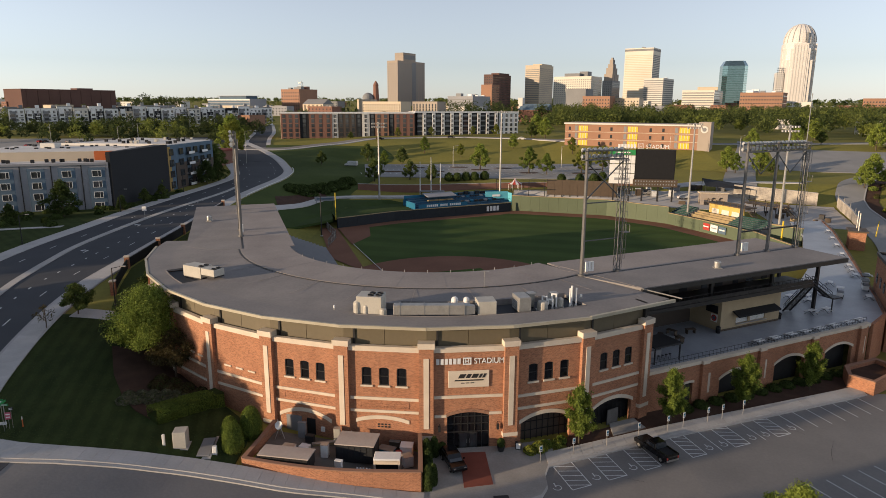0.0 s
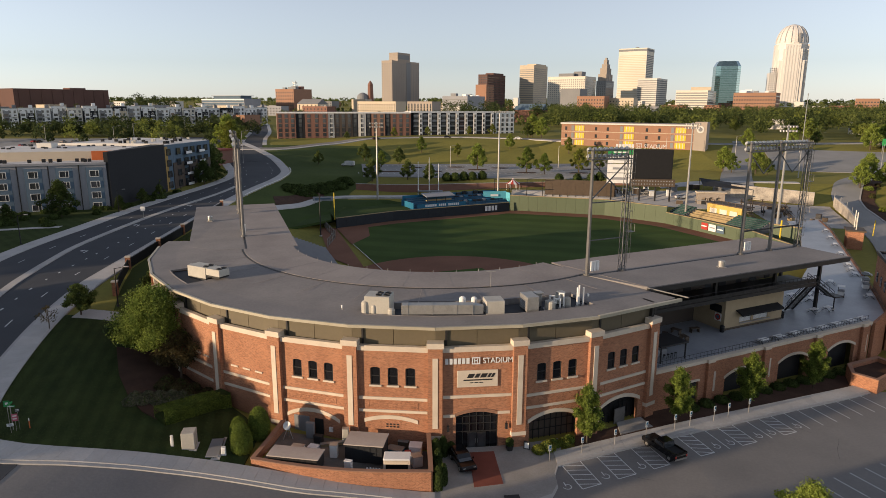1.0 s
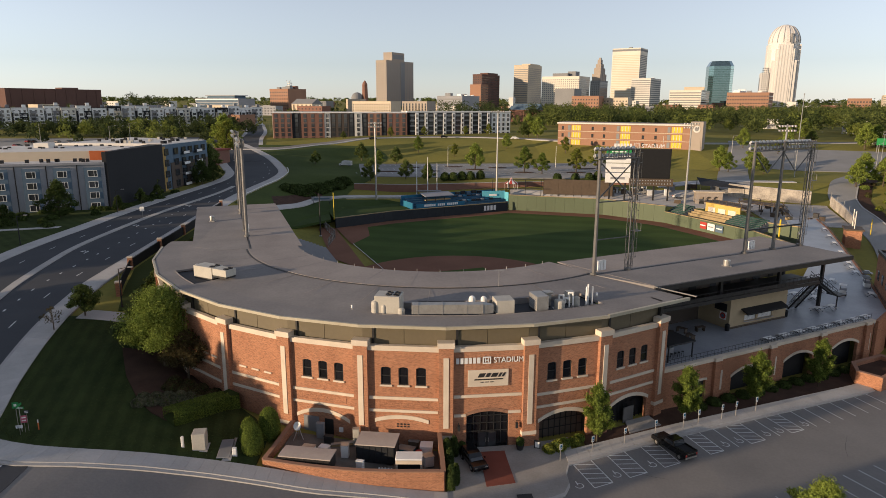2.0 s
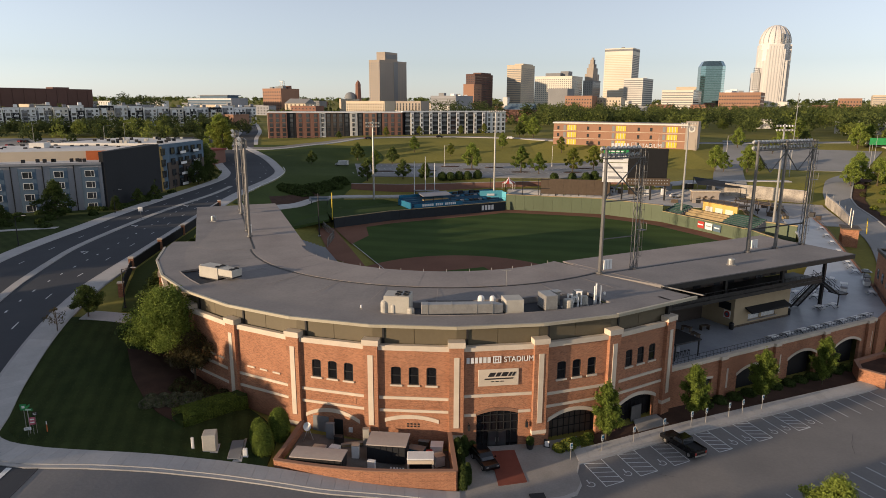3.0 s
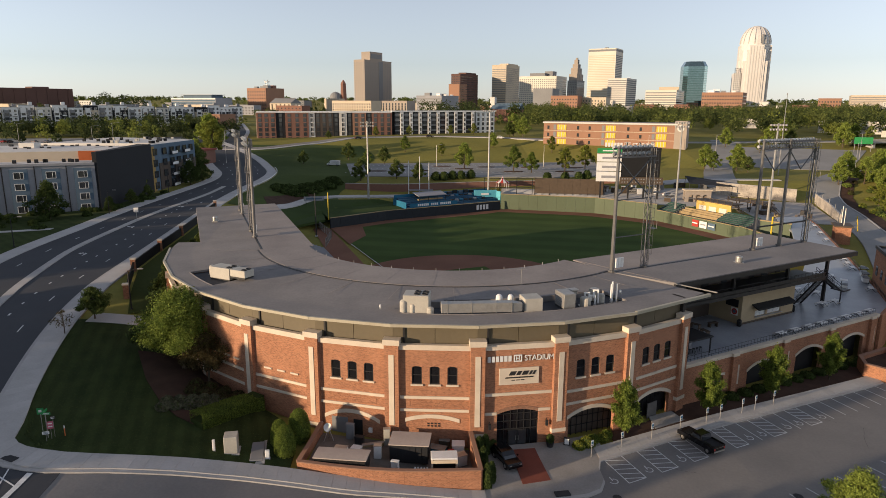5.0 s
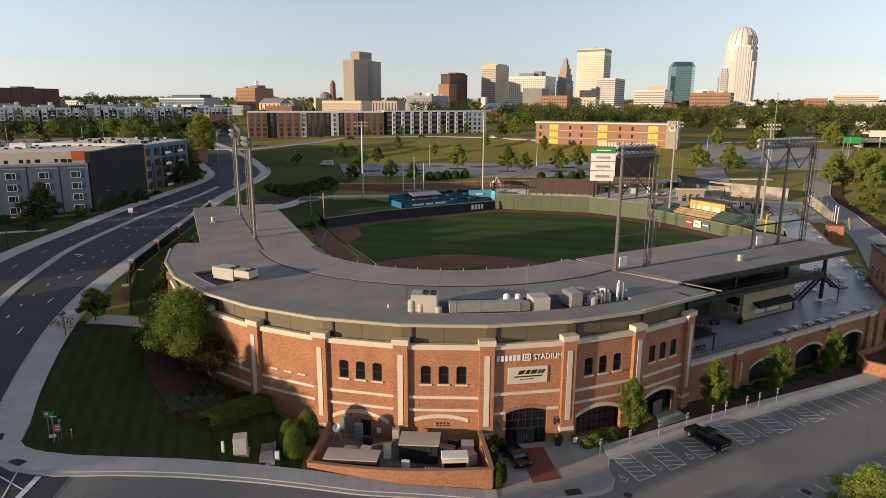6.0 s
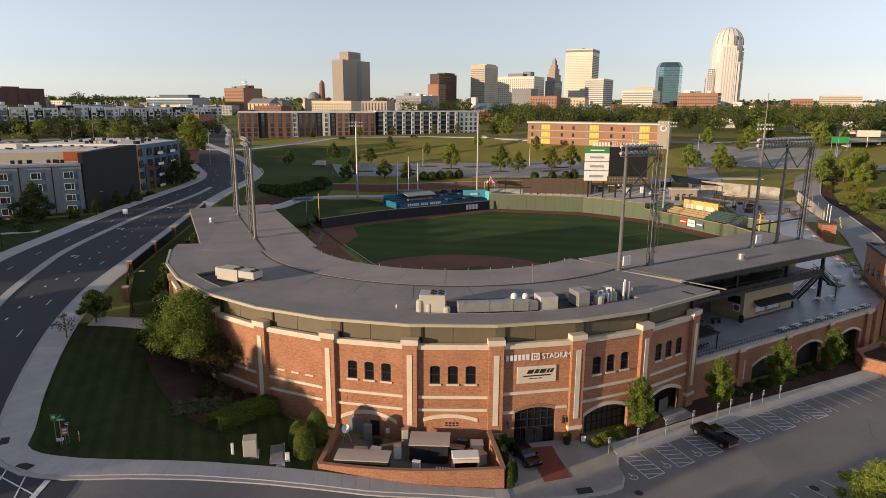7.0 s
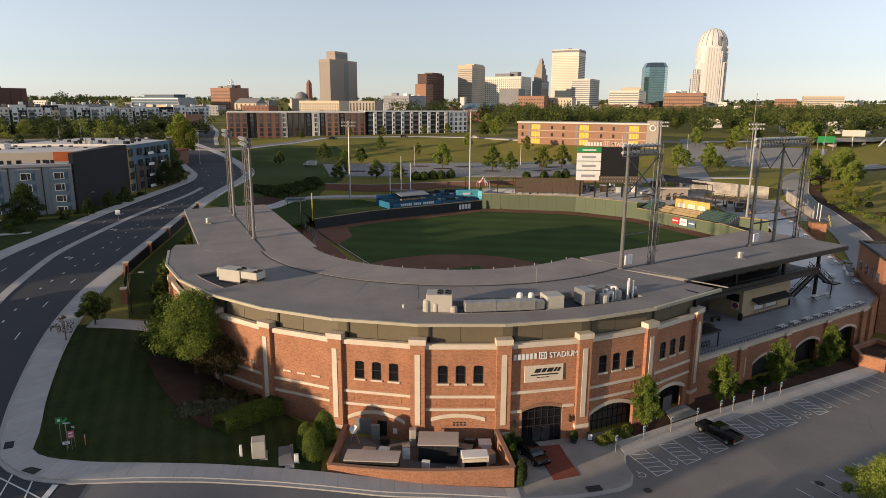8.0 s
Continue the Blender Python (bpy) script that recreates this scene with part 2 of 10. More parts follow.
def bx(bm, x, y, z, sx, sy, sz, rz=0.0):
    """A box with its base centre at x, y, z."""
    c, s = math.cos(rz), math.sin(rz)
    v = []
    for k in (0, 1):
        for i, j in ((-1, -1), (1, -1), (1, 1), (-1, 1)):
            a, b = i * sx / 2, j * sy / 2
            v.append(bm.verts.new((x + a * c - b * s, y + a * s + b * c, z + k * sz)))
    for f in ((3, 2, 1, 0), (4, 5, 6, 7), (0, 1, 5, 4), (1, 2, 6, 5), (2, 3, 7, 6), (3, 0, 4, 7)):
        bm.faces.new([v[i] for i in f])
    return v


def box(x, y, z, sx, sy, sz, rz=0.0):
    bm = bmesh.new()
    bx(bm, x, y, z, sx, sy, sz, rz)
    return bm


def soft(bm, r, seg=2):
    bmesh.ops.bevel(bm, geom=list(bm.edges), offset=r, segments=seg, affect="EDGES", profile=0.6)
    return bm


def prism(bm, pts, z0, z1):
    """A polygon in plan, raised from z0 to z1 (numbers or functions of x, y)."""
    lo = [bm.verts.new((p[0], p[1], z0(p[0], p[1]) if callable(z0) else z0)) for p in pts]
    hi = [bm.verts.new((p[0], p[1], z1(p[0], p[1]) if callable(z1) else z1)) for p in pts]
    n = len(pts)
    bm.faces.new(lo[::-1])
    bm.faces.new(hi)
    for i in range(n):
        bm.faces.new((lo[i], lo[(i + 1) % n], hi[(i + 1) % n], hi[i]))
    return bm


def tube(bm, a, b, r0, r1=None, seg=8):
    """A tapered bar from a to b."""
    a, b = Vector(a), Vector(b)
    r1 = r0 if r1 is None else r1
    d = (b - a).normalized()
    u = d.orthogonal().normalized()
    w = d.cross(u)
    ring = [[bm.verts.new(p + (u * math.cos(2 * math.pi * k / seg) + w * math.sin(2 * math.pi * k / seg)) * r) for k in range(seg)] for p, r in ((a, r0), (b, r1))]
    for k in range(seg):
        bm.faces.new((ring[0][k], ring[0][(k + 1) % seg], ring[1][(k + 1) % seg], ring[1][k]))
    bm.faces.new(ring[0][::-1])
    bm.faces.new(ring[1])
    return bm


def lathe(bm, profile, x=0.0, y=0.0, seg=12):
    """A turned shape from (radius, height) pairs."""
    rings = [[bm.verts.new((x + r * math.cos(2 * math.pi * k / seg), y + r * math.sin(2 * math.pi * k / seg), z)) for k in range(seg)] for r, z in profile]
    for p, q in zip(rings, rings[1:]):
        for k in range(seg):
            bm.faces.new((p[k], p[(k + 1) % seg], q[(k + 1) % seg], q[k]))
    bm.faces.new(rings[0][::-1])
    bm.faces.new(rings[-1])
    return bm


def metre_uv(ob):
    """UVs in metres: along the wall and up."""
    me = ob.data
    uv = me.uv_layers.new(name="metres")
    for p in me.polygons:
        n = p.normal
        along = Vector((-n.y, n.x, 0))
        along = along.normalized() if along.length > 0.1 else Vector((1, 0, 0))
        for li in p.loop_indices:
            co = me.vertices[me.loops[li].vertex_index].co
            uv.data[li].uv = (co.dot(along), co.z if abs(n.z) < 0.7 else co.dot(Vector((-along.y, along.x, 0))))
    return ob


def smooth(a, b, x):
    t = max(0.0, min(1.0, (x - a) / (b - a)))
    return t * t * (3 - 2 * t)


def ground(x, y):
    """The height of the land: a rise to the left road, a sunken ballpark, a hill behind."""
    front = float(np.interp(x, [-200, -60, -52, -3, 30, 65, 140], [9, 5.6, 5, 0, 0, -1, -2]))
    left = float(np.interp(y, [-100, 60, 120, 185, 250, 320, 420, 480], [3, 5, 9, 10, 10.5, 12.5, 20, 22]))
    climb = y + 0.6 * min(80, max(0, x - 60)) * smooth(230, 300, y)
    back = float(np.interp(climb, [90, 200, 245, 262, 292, 360, 415, 480, 800, 1500, 3000], [3, 3, 4.5, 6, 11, 11.5, 21, 22.5, 24, 38, 55]))
    if y > 480:
        left = back
    w = smooth(28, 62, -x)
    near = front * (1 - w) + left * w
    w = smooth(45, 72, -x)
    far = back * (1 - w) + left * w
    w = smooth(130, 200, y)
    z = near * (1 - w) + far * w
    k = max(0, min(1, ((x + 2) * 27 + (y - 125.7) * 64.3) / (27 * 27 + 64.3 * 64.3)))
    d = math.hypot(x + 2 - 27 * k, y - 125.7 - 64.3 * k) - (46 + 26 * k)
    w = smooth(0, 9, d)
    return 0.7 * (1 - w) + z * w


def glide(pts, step=3.0):
    """A smooth line through plan points, sampled every few metres."""
    out = []
    p = [Vector(q) for q in pts]
    p = [p[0] * 2 - p[1]] + p + [p[-1] * 2 - p[-2]]
    for i in range(1, len(p) - 2):
        n = max(2, int((p[i + 1] - p[i]).length / step))
        for k in range(n):
            t = k / n
            out.append(0.5 * (2 * p[i] + (p[i + 1] - p[i - 1]) * t + (2 * p[i - 1] - 5 * p[i] + 4 * p[i + 1] - p[i + 2]) * t * t + (3 * p[i] - p[i - 1] - 3 * p[i + 1] + p[i + 2]) * t ** 3))
    out.append(p[-2])
    return out


def sheet(bm, rows, off, skirt=0.6, height=None):
    """A surface over the land from rows of plan points, with a skirt down into the ground."""
    height = height or ground
    grid = [[bm.verts.new((p[0], p[1], height(p[0], p[1]) + off)) for p in row] for row in rows]
    for a, b in zip(grid, grid[1:]):
        for i in range(len(a) - 1):
            bm.faces.new((a[i], a[i + 1], b[i + 1], b[i]))
    if skirt:
        edge = grid[0] + [r[-1] for r in grid[1:]] + grid[-1][-2::-1] + [r[0] for r in grid[-2:0:-1]]
        low = [bm.verts.new((v.co.x, v.co.y, v.co.z - skirt)) for v in edge]
        n = len(edge)
        for i in range(n):
            bm.faces.new((edge[i], edge[(i + 1) % n], low[(i + 1) % n], low[i]))
    return bm


def ribbon(bm, line, w0, w1, off, skirt=0.6, across=2.5):
    """A strip beside a line: from w0 to w1 metres to its right."""
    rows = []
    for i, p in enumerate(line):
        d = (line[min(i + 1, len(line) - 1)] - line[max(i - 1, 0)]).normalized()
        r = Vector((d.y, -d.x))
        n = max(1, int(abs(w1 - w0) / across))
        rows.append([p + r * (w0 + (w1 - w0) * k / n) for k in range(n + 1)])
    return sheet(bm, rows, off, skirt)


def quad_rows(a, b, c, d, nu, nv):
    """Rows of points over a four-cornered patch."""
    a, b, c, d = (Vector(p) for p in (a, b, c, d))
    return [[(a.lerp(b, i / nu)).lerp(d.lerp(c, i / nu), j / nv) for i in range(nu + 1)] for j in range(nv + 1)]


def setting(name, bm, material, label, category=""):
    return tagged(part(name, bm, material), label, category or name.replace("_", " "), kind="structure")

# ---- the land ----
def steps(lo, a, b, hi, fine, grow=1.14):
    mid = list(np.arange(a, b + 0.01, fine))
    out, d, v = [], fine, b
    while v < hi:
        d *= grow
        v += d
        out.append(min(v, hi))
    low, d, v = [], fine, a
    while v > lo:
        d *= grow
        v -= d
        low.append(max(v, lo))
    return low[::-1] + mid + out


xs, ys = steps(-3500, -130, 240, 3500, 2.5), steps(-400, 20, 460, 4600, 2.5)


def rolling(x, y):
    far = smooth(450, 900, y)
    return ground(x, y) + far * 4.0 * noise.noise((x * 0.004, y * 0.004, 0.3))


verts = [(x, y, rolling(x, y)) for y in ys for x in xs]
nx = len(xs)
faces = [(j * nx + i, j * nx + i + 1, (j + 1) * nx + i + 1, (j + 1) * nx + i) for j in range(len(ys) - 1) for i in range(nx - 1)]
me = bpy.data.meshes.new("ground")
me.from_pydata(verts, [], faces)
me.materials.append(HILL)
tagged(new("ground", me), "dry spring grass and bare soil rolling up to the town", "ground", kind="structure")

# left avenue: right kerb line, then strips measured from it
AVENUE = glide([(-49, 20), (-54, 50), (-58, 68), (-61.8, 79.6), (-65.5, 93), (-68, 105), (-69.6, 118), (-70.4, 131), (-71, 147), (-71.8, 166), (-73.2, 195), (-74.5, 226), (-74.0, 252), (-72.0, 276), (-73.0, 297), (-79, 318), (-90, 345), (-106, 375), (-124, 405), (-150, 445)])
FAR_KERB = glide([(-68, 20), (-76, 40), (-82, 62), (-88, 85), (-93, 110), (-95.5, 130), (-96.8, 150.8), (-95.9, 176.1), (-95.2, 205.9), (-92.7, 242.7), (-89.9, 271.5), (-91.5, 290), (-97.1, 306.7), (-111.1, 339), (-128, 370), (-146, 400), (-172, 436)])
MEDIAN = glide([(-66, 55), (-74, 83), (-79, 101), (-83, 121), (-85.8, 137.3), (-87.5, 152), (-87.2, 175), (-85.8, 201.7), (-82.3, 234), (-81.6, 256)])


def across_to(a, b, n):
    """Rows between two lines, each cut into n equal steps along its length."""
    def cut(line):
        cum = [0.0]
        for p, q in zip(line, line[1:]):
            cum.append(cum[-1] + (q - p).length)
        return [Vector((float(np.interp(cum[-1] * k / n, cum, [p.x for p in line])), float(np.interp(cum[-1] * k / n, cum, [p.y for p in line])))) for k in range(n + 1)]
    return [[p.lerp(q, v / 10) for v in range(11)] for p, q in zip(cut(a), cut(b))]


setting("road", sheet(bmesh.new(), across_to(FAR_KERB, AVENUE, 170), 0.12), ASPHALT_D, "dark asphalt four-lane avenue curving uphill", "road")
setting("road_median", ribbon(bmesh.new(), MEDIAN, -0.8, 0.8, 0.27, across=1.0), CONC, "pale concrete median strip of the avenue", "median")
PAVE = next(i for i, p in enumerate(AVENUE) if p.y > 90)
setting("pavement", ribbon(bmesh.new(), AVENUE[PAVE:], 0.0, 3.6, 0.3, across=1.2), WALKWAY, "pale concrete pavement along the avenue", "pavement")
setting("pavement_far", ribbon(bmesh.new(), FAR_KERB[10:], -4.0, 0.0, 0.27, across=1.2), WALKWAY, "concrete pavement across the avenue", "pavement")


def dashes(name, line, off, length, gap, w, first, last, label):
    """Painted lane dashes as one marking."""
    bm, acc, on = bmesh.new(), 0.0, True
    pts, cur = [], []
    for i in range(first, min(last, len(line) - 1)):
        a, b = line[i], line[i + 1]
        L = (b - a).length
        n = max(1, int(L / 0.75))
        for k in range(n):
            p = a.lerp(b, k / n)
            d = (b - a).normalized()
            q = p + Vector((d.y, -d.x)) * off
            acc += L / n
            if on:
                cur.append((q, Vector((d.y, -d.x))))
                if acc > length:
                    pts.append(cur)
                    cur, on, acc = [], gap == 0, 0.0
            elif acc > gap:
                on, acc = True, 0.0
    if len(cur) > 1:
        pts.append(cur)
    for seg in pts:
        if len(seg) > 1:
            sheet(bm, [[q - r * w / 2, q + r * w / 2] for q, r in seg], 0.15, 0)
    return setting(name, bm, PAINT, label, "road marking")


N = len(AVENUE)
dashes("lane_marking", AVENUE, -4.2, 3.0, 9.0, 0.18, 6, N, "white dashed lane line on the avenue")
dashes("lane_marking", AVENUE, -8.2, 1.2, 3.2, 0.3, 6, 70, "short white turn-lane dashes")
dashes("lane_marking", FAR_KERB, 4.4, 3.0, 9.0, 0.18, 6, N, "white dashed lane line on the avenue")

# front street and car park
KERB_X = [-58, -55.2, -52.8, -50.5, -48, -42, -35, -29, -23, -17, -10.6, -5.3, 0, 5, 9.5, 11.2, 12.1, 12.2, 12.9, 23.5, 42, 63, 66]
KERB_Y = [70.0, 65.8, 64.3, 63.7, 63.4, 64.1, 64.8, 64.9, 64.3, 63.5, 63.5, 63.3, 63.1, 63.1, 63.9, 64.8, 66.6, 69.0, 71.0, 75.4, 83.2, 92.0, 93.5]


def pave_depth(x):
    """How deep the front pavement is before the yard wall."""
    return float(np.interp(x, [-24, -17, -11, -2], [2.7, 2.6, 1.6, 1.75]))


def kerb(x):
    return float(np.interp(x, KERB_X, KERB_Y))


us = sorted(set([float(v) for v in np.arange(-56, 112, 2.0)] + [9.5, 11.2, 12.1, 12.2, 12.9]))
setting("street", sheet(bmesh.new(), [[(x, 15 + (min(kerb(x), 93.5 if x < 66 else 96) - 15) * v) for x in us] for v in [0, 0.1, 0.2, 0.3, 0.4, 0.5, 0.6, 0.66, 0.72, 0.78, 0.84, 0.9, 0.95, 1.0]], 0.08), ASPHALT, "worn grey asphalt street and car park", "street")
setting("front_pavement", sheet(bmesh.new(), [[(x, kerb(x) + v * pave_depth(x)) for x in us if -42 <= x <= -2] for v in (0, 0.5, 1)], 0.3), WALKWAY, "concrete pavement with a rolled kerb", "pavement")
setting("kerb", sheet(bmesh.new(), [[(x, kerb(x) - 0.55 + v * 0.55) for x in us if -42 <= x <= 66] for v in (0, 1)], 0.24), CONC, "pale cast concrete kerb", "kerb")


def facade_y(x):
    """The foot of the curved front and of the terrace wall beside it."""
    return 125.7 - math.sqrt(max(1.0, 52 * 52 - (x + 2) ** 2)) if x < 29.5 else 84.6 + (x - 29.5) * 0.472


setting("entrance_plaza", sheet(bmesh.new(), [[(x, kerb(x) + (facade_y(x) + 0.5 - kerb(x)) * v) for x in us if -2 <= x <= 14] for v in [k / 6 for k in range(7)]], 0.24), FORECOURT, "broad concrete forecourt before the entrance doors", "forecourt")
setting("car_park_pavement", sheet(bmesh.new(), [[(x, kerb(x) + 2.6 * v) for x in us if 12.9 <= x <= 66] for v in (0, 0.5, 1)], 0.25), WALKWAY, "concrete pavement beside the parking bays", "pavement")
setting("planting_bed", sheet(bmesh.new(), [[(x, kerb(x) + 2.6 + (facade_y(x) + 0.3 - kerb(x) - 2.6) * v) for x in us if 14.9 <= x <= 66] for v in (0, 0.33, 0.66, 1)], 0.16), MULCH, "dark mulch bed along the terrace wall", "planting bed")
setting("brick_path", sheet(bmesh.new(), quad_rows((2.5, 66.0), (5.9, 66.7), (5.4, 73.6), (2.2, 73.3), 3, 6), 0.29, 0.2), surface("red_pavers", (0.20, 0.06, 0.04), (0.15, 0.045, 0.03), 0.9, 0.5, 6.0), "red brick-paver path to the doors", "path")

setting("door_apron", sheet(bmesh.new(), quad_rows((22.6, 78.0), (27.6, 80.3), (26.6, 82.6), (22.8, 80.9), 3, 3), 0.27, 0.2), FORECOURT, "small concrete apron before the service door", "apron")

# lawn between avenue and stadium
lawn = [[(x, y) for x in np.linspace(float(np.interp(y, [66.6, 67.2, 67.7, 68.5, 69.9, 71.6, 77.6, 92, 104], [-48.2, -51.8, -53.0, -54.4, -55.8, -56.8, -59.2, -63.4, -66.6])), -24 - smooth(72, 100, y) * 21, 12)] for y in [66.6, 67.2, 67.7, 68.5, 69.9, 71.6] + list(np.linspace(73.5, 104, 13))]
bend = [p for p in AVENUE[:PAVE + 1] if p.y > 71][::-1]
corner_out = [*bend, *[Vector(p) for p in ((-57.4, 67.9), (-55.2, 65.8), (-52.8, 64.3), (-50.5, 63.7), (-48.2, 63.4), (-45, 63.7), (-41.9, 64.1))]]
bend_way = [(bend[min(i + 1, len(bend) - 1)] - bend[max(i - 1, 0)]).normalized() for i in range(len(bend))]
corner_in = [*[p + Vector((-d.y, d.x)) * 3.6 for p, d in zip(bend, bend_way)], *[Vector(p) for p in ((-54.7, 69.0), (-53.6, 68.1), (-52.2, 67.4), (-50.6, 67.0), (-47.8, 66.6), (-45, 66.6), (-41.9, 66.8))]]
setting("kerb", ribbon(bmesh.new(), AVENUE[PAVE:], -0.5, 0.0, 0.25, across=0.5), CONC, "pale kerb along the avenue", "kerb")
setting("kerb", ribbon(bmesh.new(), corner_out, 0.0, 0.5, 0.25, across=0.5), CONC, "pale kerb rounding the street corner", "kerb")
setting("corner_asphalt", sheet(bmesh.new(), [[(x, 40 + (kerb(x) - 0.3 - 40) * v) for x in np.linspace(-57, -46.8, 9)] for v in [k / 12 for k in range(13)]], 0.135), ASPHALT_D, "dark newer asphalt at the crossing", "road")
setting("corner_pavement", sheet(bmesh.new(), [[a.lerp(b, v) for a, b in zip(corner_out, corner_in)] for v in (0, 0.33, 0.66, 1)], 0.3), WALKWAY, "broad concrete pavement rounding the corner", "pavement")
# Lawn colour is lowered so that it carries part of the shade
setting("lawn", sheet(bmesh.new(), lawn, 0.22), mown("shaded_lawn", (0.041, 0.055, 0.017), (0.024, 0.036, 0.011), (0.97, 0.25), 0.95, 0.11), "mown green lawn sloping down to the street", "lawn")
setting("planting_bed", sheet(bmesh.new(), [[(x, y) for x in np.linspace(float(np.interp(y, [74.4, 75.4, 78.6, 84.6, 92.8], [-36.2, -38.6, -42.0, -46.2, -50.4])), float(np.interp(y, [74.4, 82, 84, 92.8], [-35.3, -30.8, -32, -41])), 6)] for y in np.linspace(74.4, 92.8, 12)], 0.34), MULCH, "dark mulch bed under shrubs by the curved wall", "planting bed")
setting("concrete_walk", sheet(bmesh.new(), quad_rows((-62.5, 102.8), (-47, 101.0), (-47, 104.5), (-62.5, 106.5), 8, 3), 0.3), WALKWAY, "short pale concrete walk behind the lawn", "walk")

setting("service_gap", sheet(bmesh.new(), [[(x, y) for x in np.linspace(float(np.interp(y, [107, 114, 131, 149, 166, 184, 205], [-57.5, -60, -65.2, -66.4, -67.2, -68.2, -69.6])), -48 - smooth(110, 170, y) * 6, 6)] for y in np.linspace(107, 205, 34)], 0.16), GRASS, "shaded grass strip between fence and stand", "grass strip")
setting("flats_lawn", sheet(bmesh.new(), [[(float(np.interp(y, [p.y for p in FAR_KERB], [p.x for p in FAR_KERB])) - 4.1 - 46 * v, y + 16 * -v) for v in [k / 12 for k in range(13)]] for y in np.arange(118, 244, 3.0)], 0.17, 0.2), mown("flats_turf", (0.05, 0.066, 0.02), (0.03, 0.044, 0.013), (0.7, 0.7), 1.2, 0.08), "shaded mown lawn before the flats", "lawn")
setting("flats_walk", sheet(bmesh.new(), [[(x, y + 0.33 * (x + 105)) for x in np.linspace(-150, -104, 16)] for y in (172.0, 174.0)], 0.3), WALKWAY, "concrete walk before the flats", "walk")

# ballpark
HOME = Vector((-5.0, 132.0))
LF, RF = Vector((-0.343, 0.939)), Vector((0.939, 0.343))
flat = lambda x, y: 0.95
fence = [(-36.5, 219.5), (-18, 234.5), (27.2, 257.5), (27.9, 259.6), (63.5, 248.0), (81.5, 230.5), (90.5, 209), (95, 196), (97, 170)]


def fence_line(n):
    pts, seg = [Vector(p) for p in fence], []
    total = sum((b - a).length for a, b in zip(pts, pts[1:]))
    for k in range(n + 1):
        s = total * k / n
        for a, b in zip(pts, pts[1:]):
            L = (b - a).length
            if s <= L + 1e-6:
                seg.append(a.lerp(b, min(1, s / L)))
                break
            s -= L
    return seg


rim = fence_line(40)
setting("foul_ground", sheet(bmesh.new(), quad_rows((-19.5, 160), (-31.5, 176), (-43.2, 222), (-36.6, 219.6), 10, 12), -0.05, 0, flat), CLAY, "reddish clay foul ground beside the left stand", "foul ground")
setting("warning_track", sheet(bmesh.new(), [[HOME.lerp(p, v) for p in rim] for v in (0.02, 0.3, 0.6, 0.85, 1.0)], 0.0, 0, flat), CLAY, "reddish clay warning track round the outfield", "warning track")
stripe = mown("outfield_turf", (0.056, 0.087, 0.021), (0.036, 0.061, 0.015), (0.25, 0.97), 6.0, 0.09, 0.05)
setting("outfield", sheet(bmesh.new(), [[HOME.lerp(p, v) for p in rim] for v in (0.1, 0.3, 0.6, 0.94)], 0.06, 0, flat), stripe, "mown green outfield turf", "outfield")
setting("corner_track", sheet(bmesh.new(), quad_rows((-36.4, 219.4), (-26.4, 226.4), (-23.6, 206), (-27.8, 193.0), 8, 8), 0.1, 0, flat), CLAY, "worn clay at the left-field corner", "warning track")
mound = HOME + (LF + RF).normalized() * 18.4
bm = bmesh.new()
prism(bm, [mound + Vector((math.cos(t), math.sin(t))) * 29 for t in np.linspace(0, 2 * math.pi, 49)[:-1]], 0.9, 1.06)
setting("infield_dirt", bm, CLAY, "raked reddish infield clay", "infield")
bm = bmesh.new()
prism(bm, [HOME + RF * 2, HOME + RF * 25 + LF * 2, HOME + RF * 25 + LF * 25, HOME + RF * 2 + LF * 25], 0.9, 1.1)
setting("infield_turf", bm, stripe, "mown green infield square", "infield")
bm = bmesh.new()
for d, e in ((LF, RF), (RF, LF)):
    prism(bm, [HOME + d * 28 + e * -0.06, HOME + d * 28 + e * 0.06, HOME + d * 65.5 + e * 0.06, HOME + d * 65.5 + e * -0.06], 1.0, 1.12)
setting("foul_line", bm, PAINT, "chalked white foul lines", "foul line")
berm_grass = surface("berm_turf", (0.045, 0.07, 0.02), (0.032, 0.05, 0.014), 1.0, 0.1, 1.5, bump=0.03, spec=0.1)
setting("grass_berm", sheet(bmesh.new(), quad_rows((-37, 221.5), (-12, 240), (-15, 256), (-47, 254), 10, 6), 0.3, 0.5, lambda x, y: max(ground(x, y), 3.6 + 0.5 * smooth(-45, -20, x))), berm_grass, "green grass seating berm beyond left field", "berm")
setting("grass_berm", sheet(bmesh.new(), quad_rows((-53, 200), (-38.4, 221.5), (-45, 257), (-58, 226), 12, 12), 0.3, 0.8, lambda x, y: max(3.4, ground(x, y))), berm_grass, "green grass bank beside the left stand", "berm")
setting("mulch_bank", sheet(bmesh.new(), quad_rows((-56, 219), (-46.5, 257), (-50, 270), (-63, 240), 8, 8), 0.25, 0.5), MULCH, "dark mulch bank above the walk", "planting bed")
edge_x = lambda y: float(np.interp(y, [p.y for p in AVENUE], [p.x for p in AVENUE]))
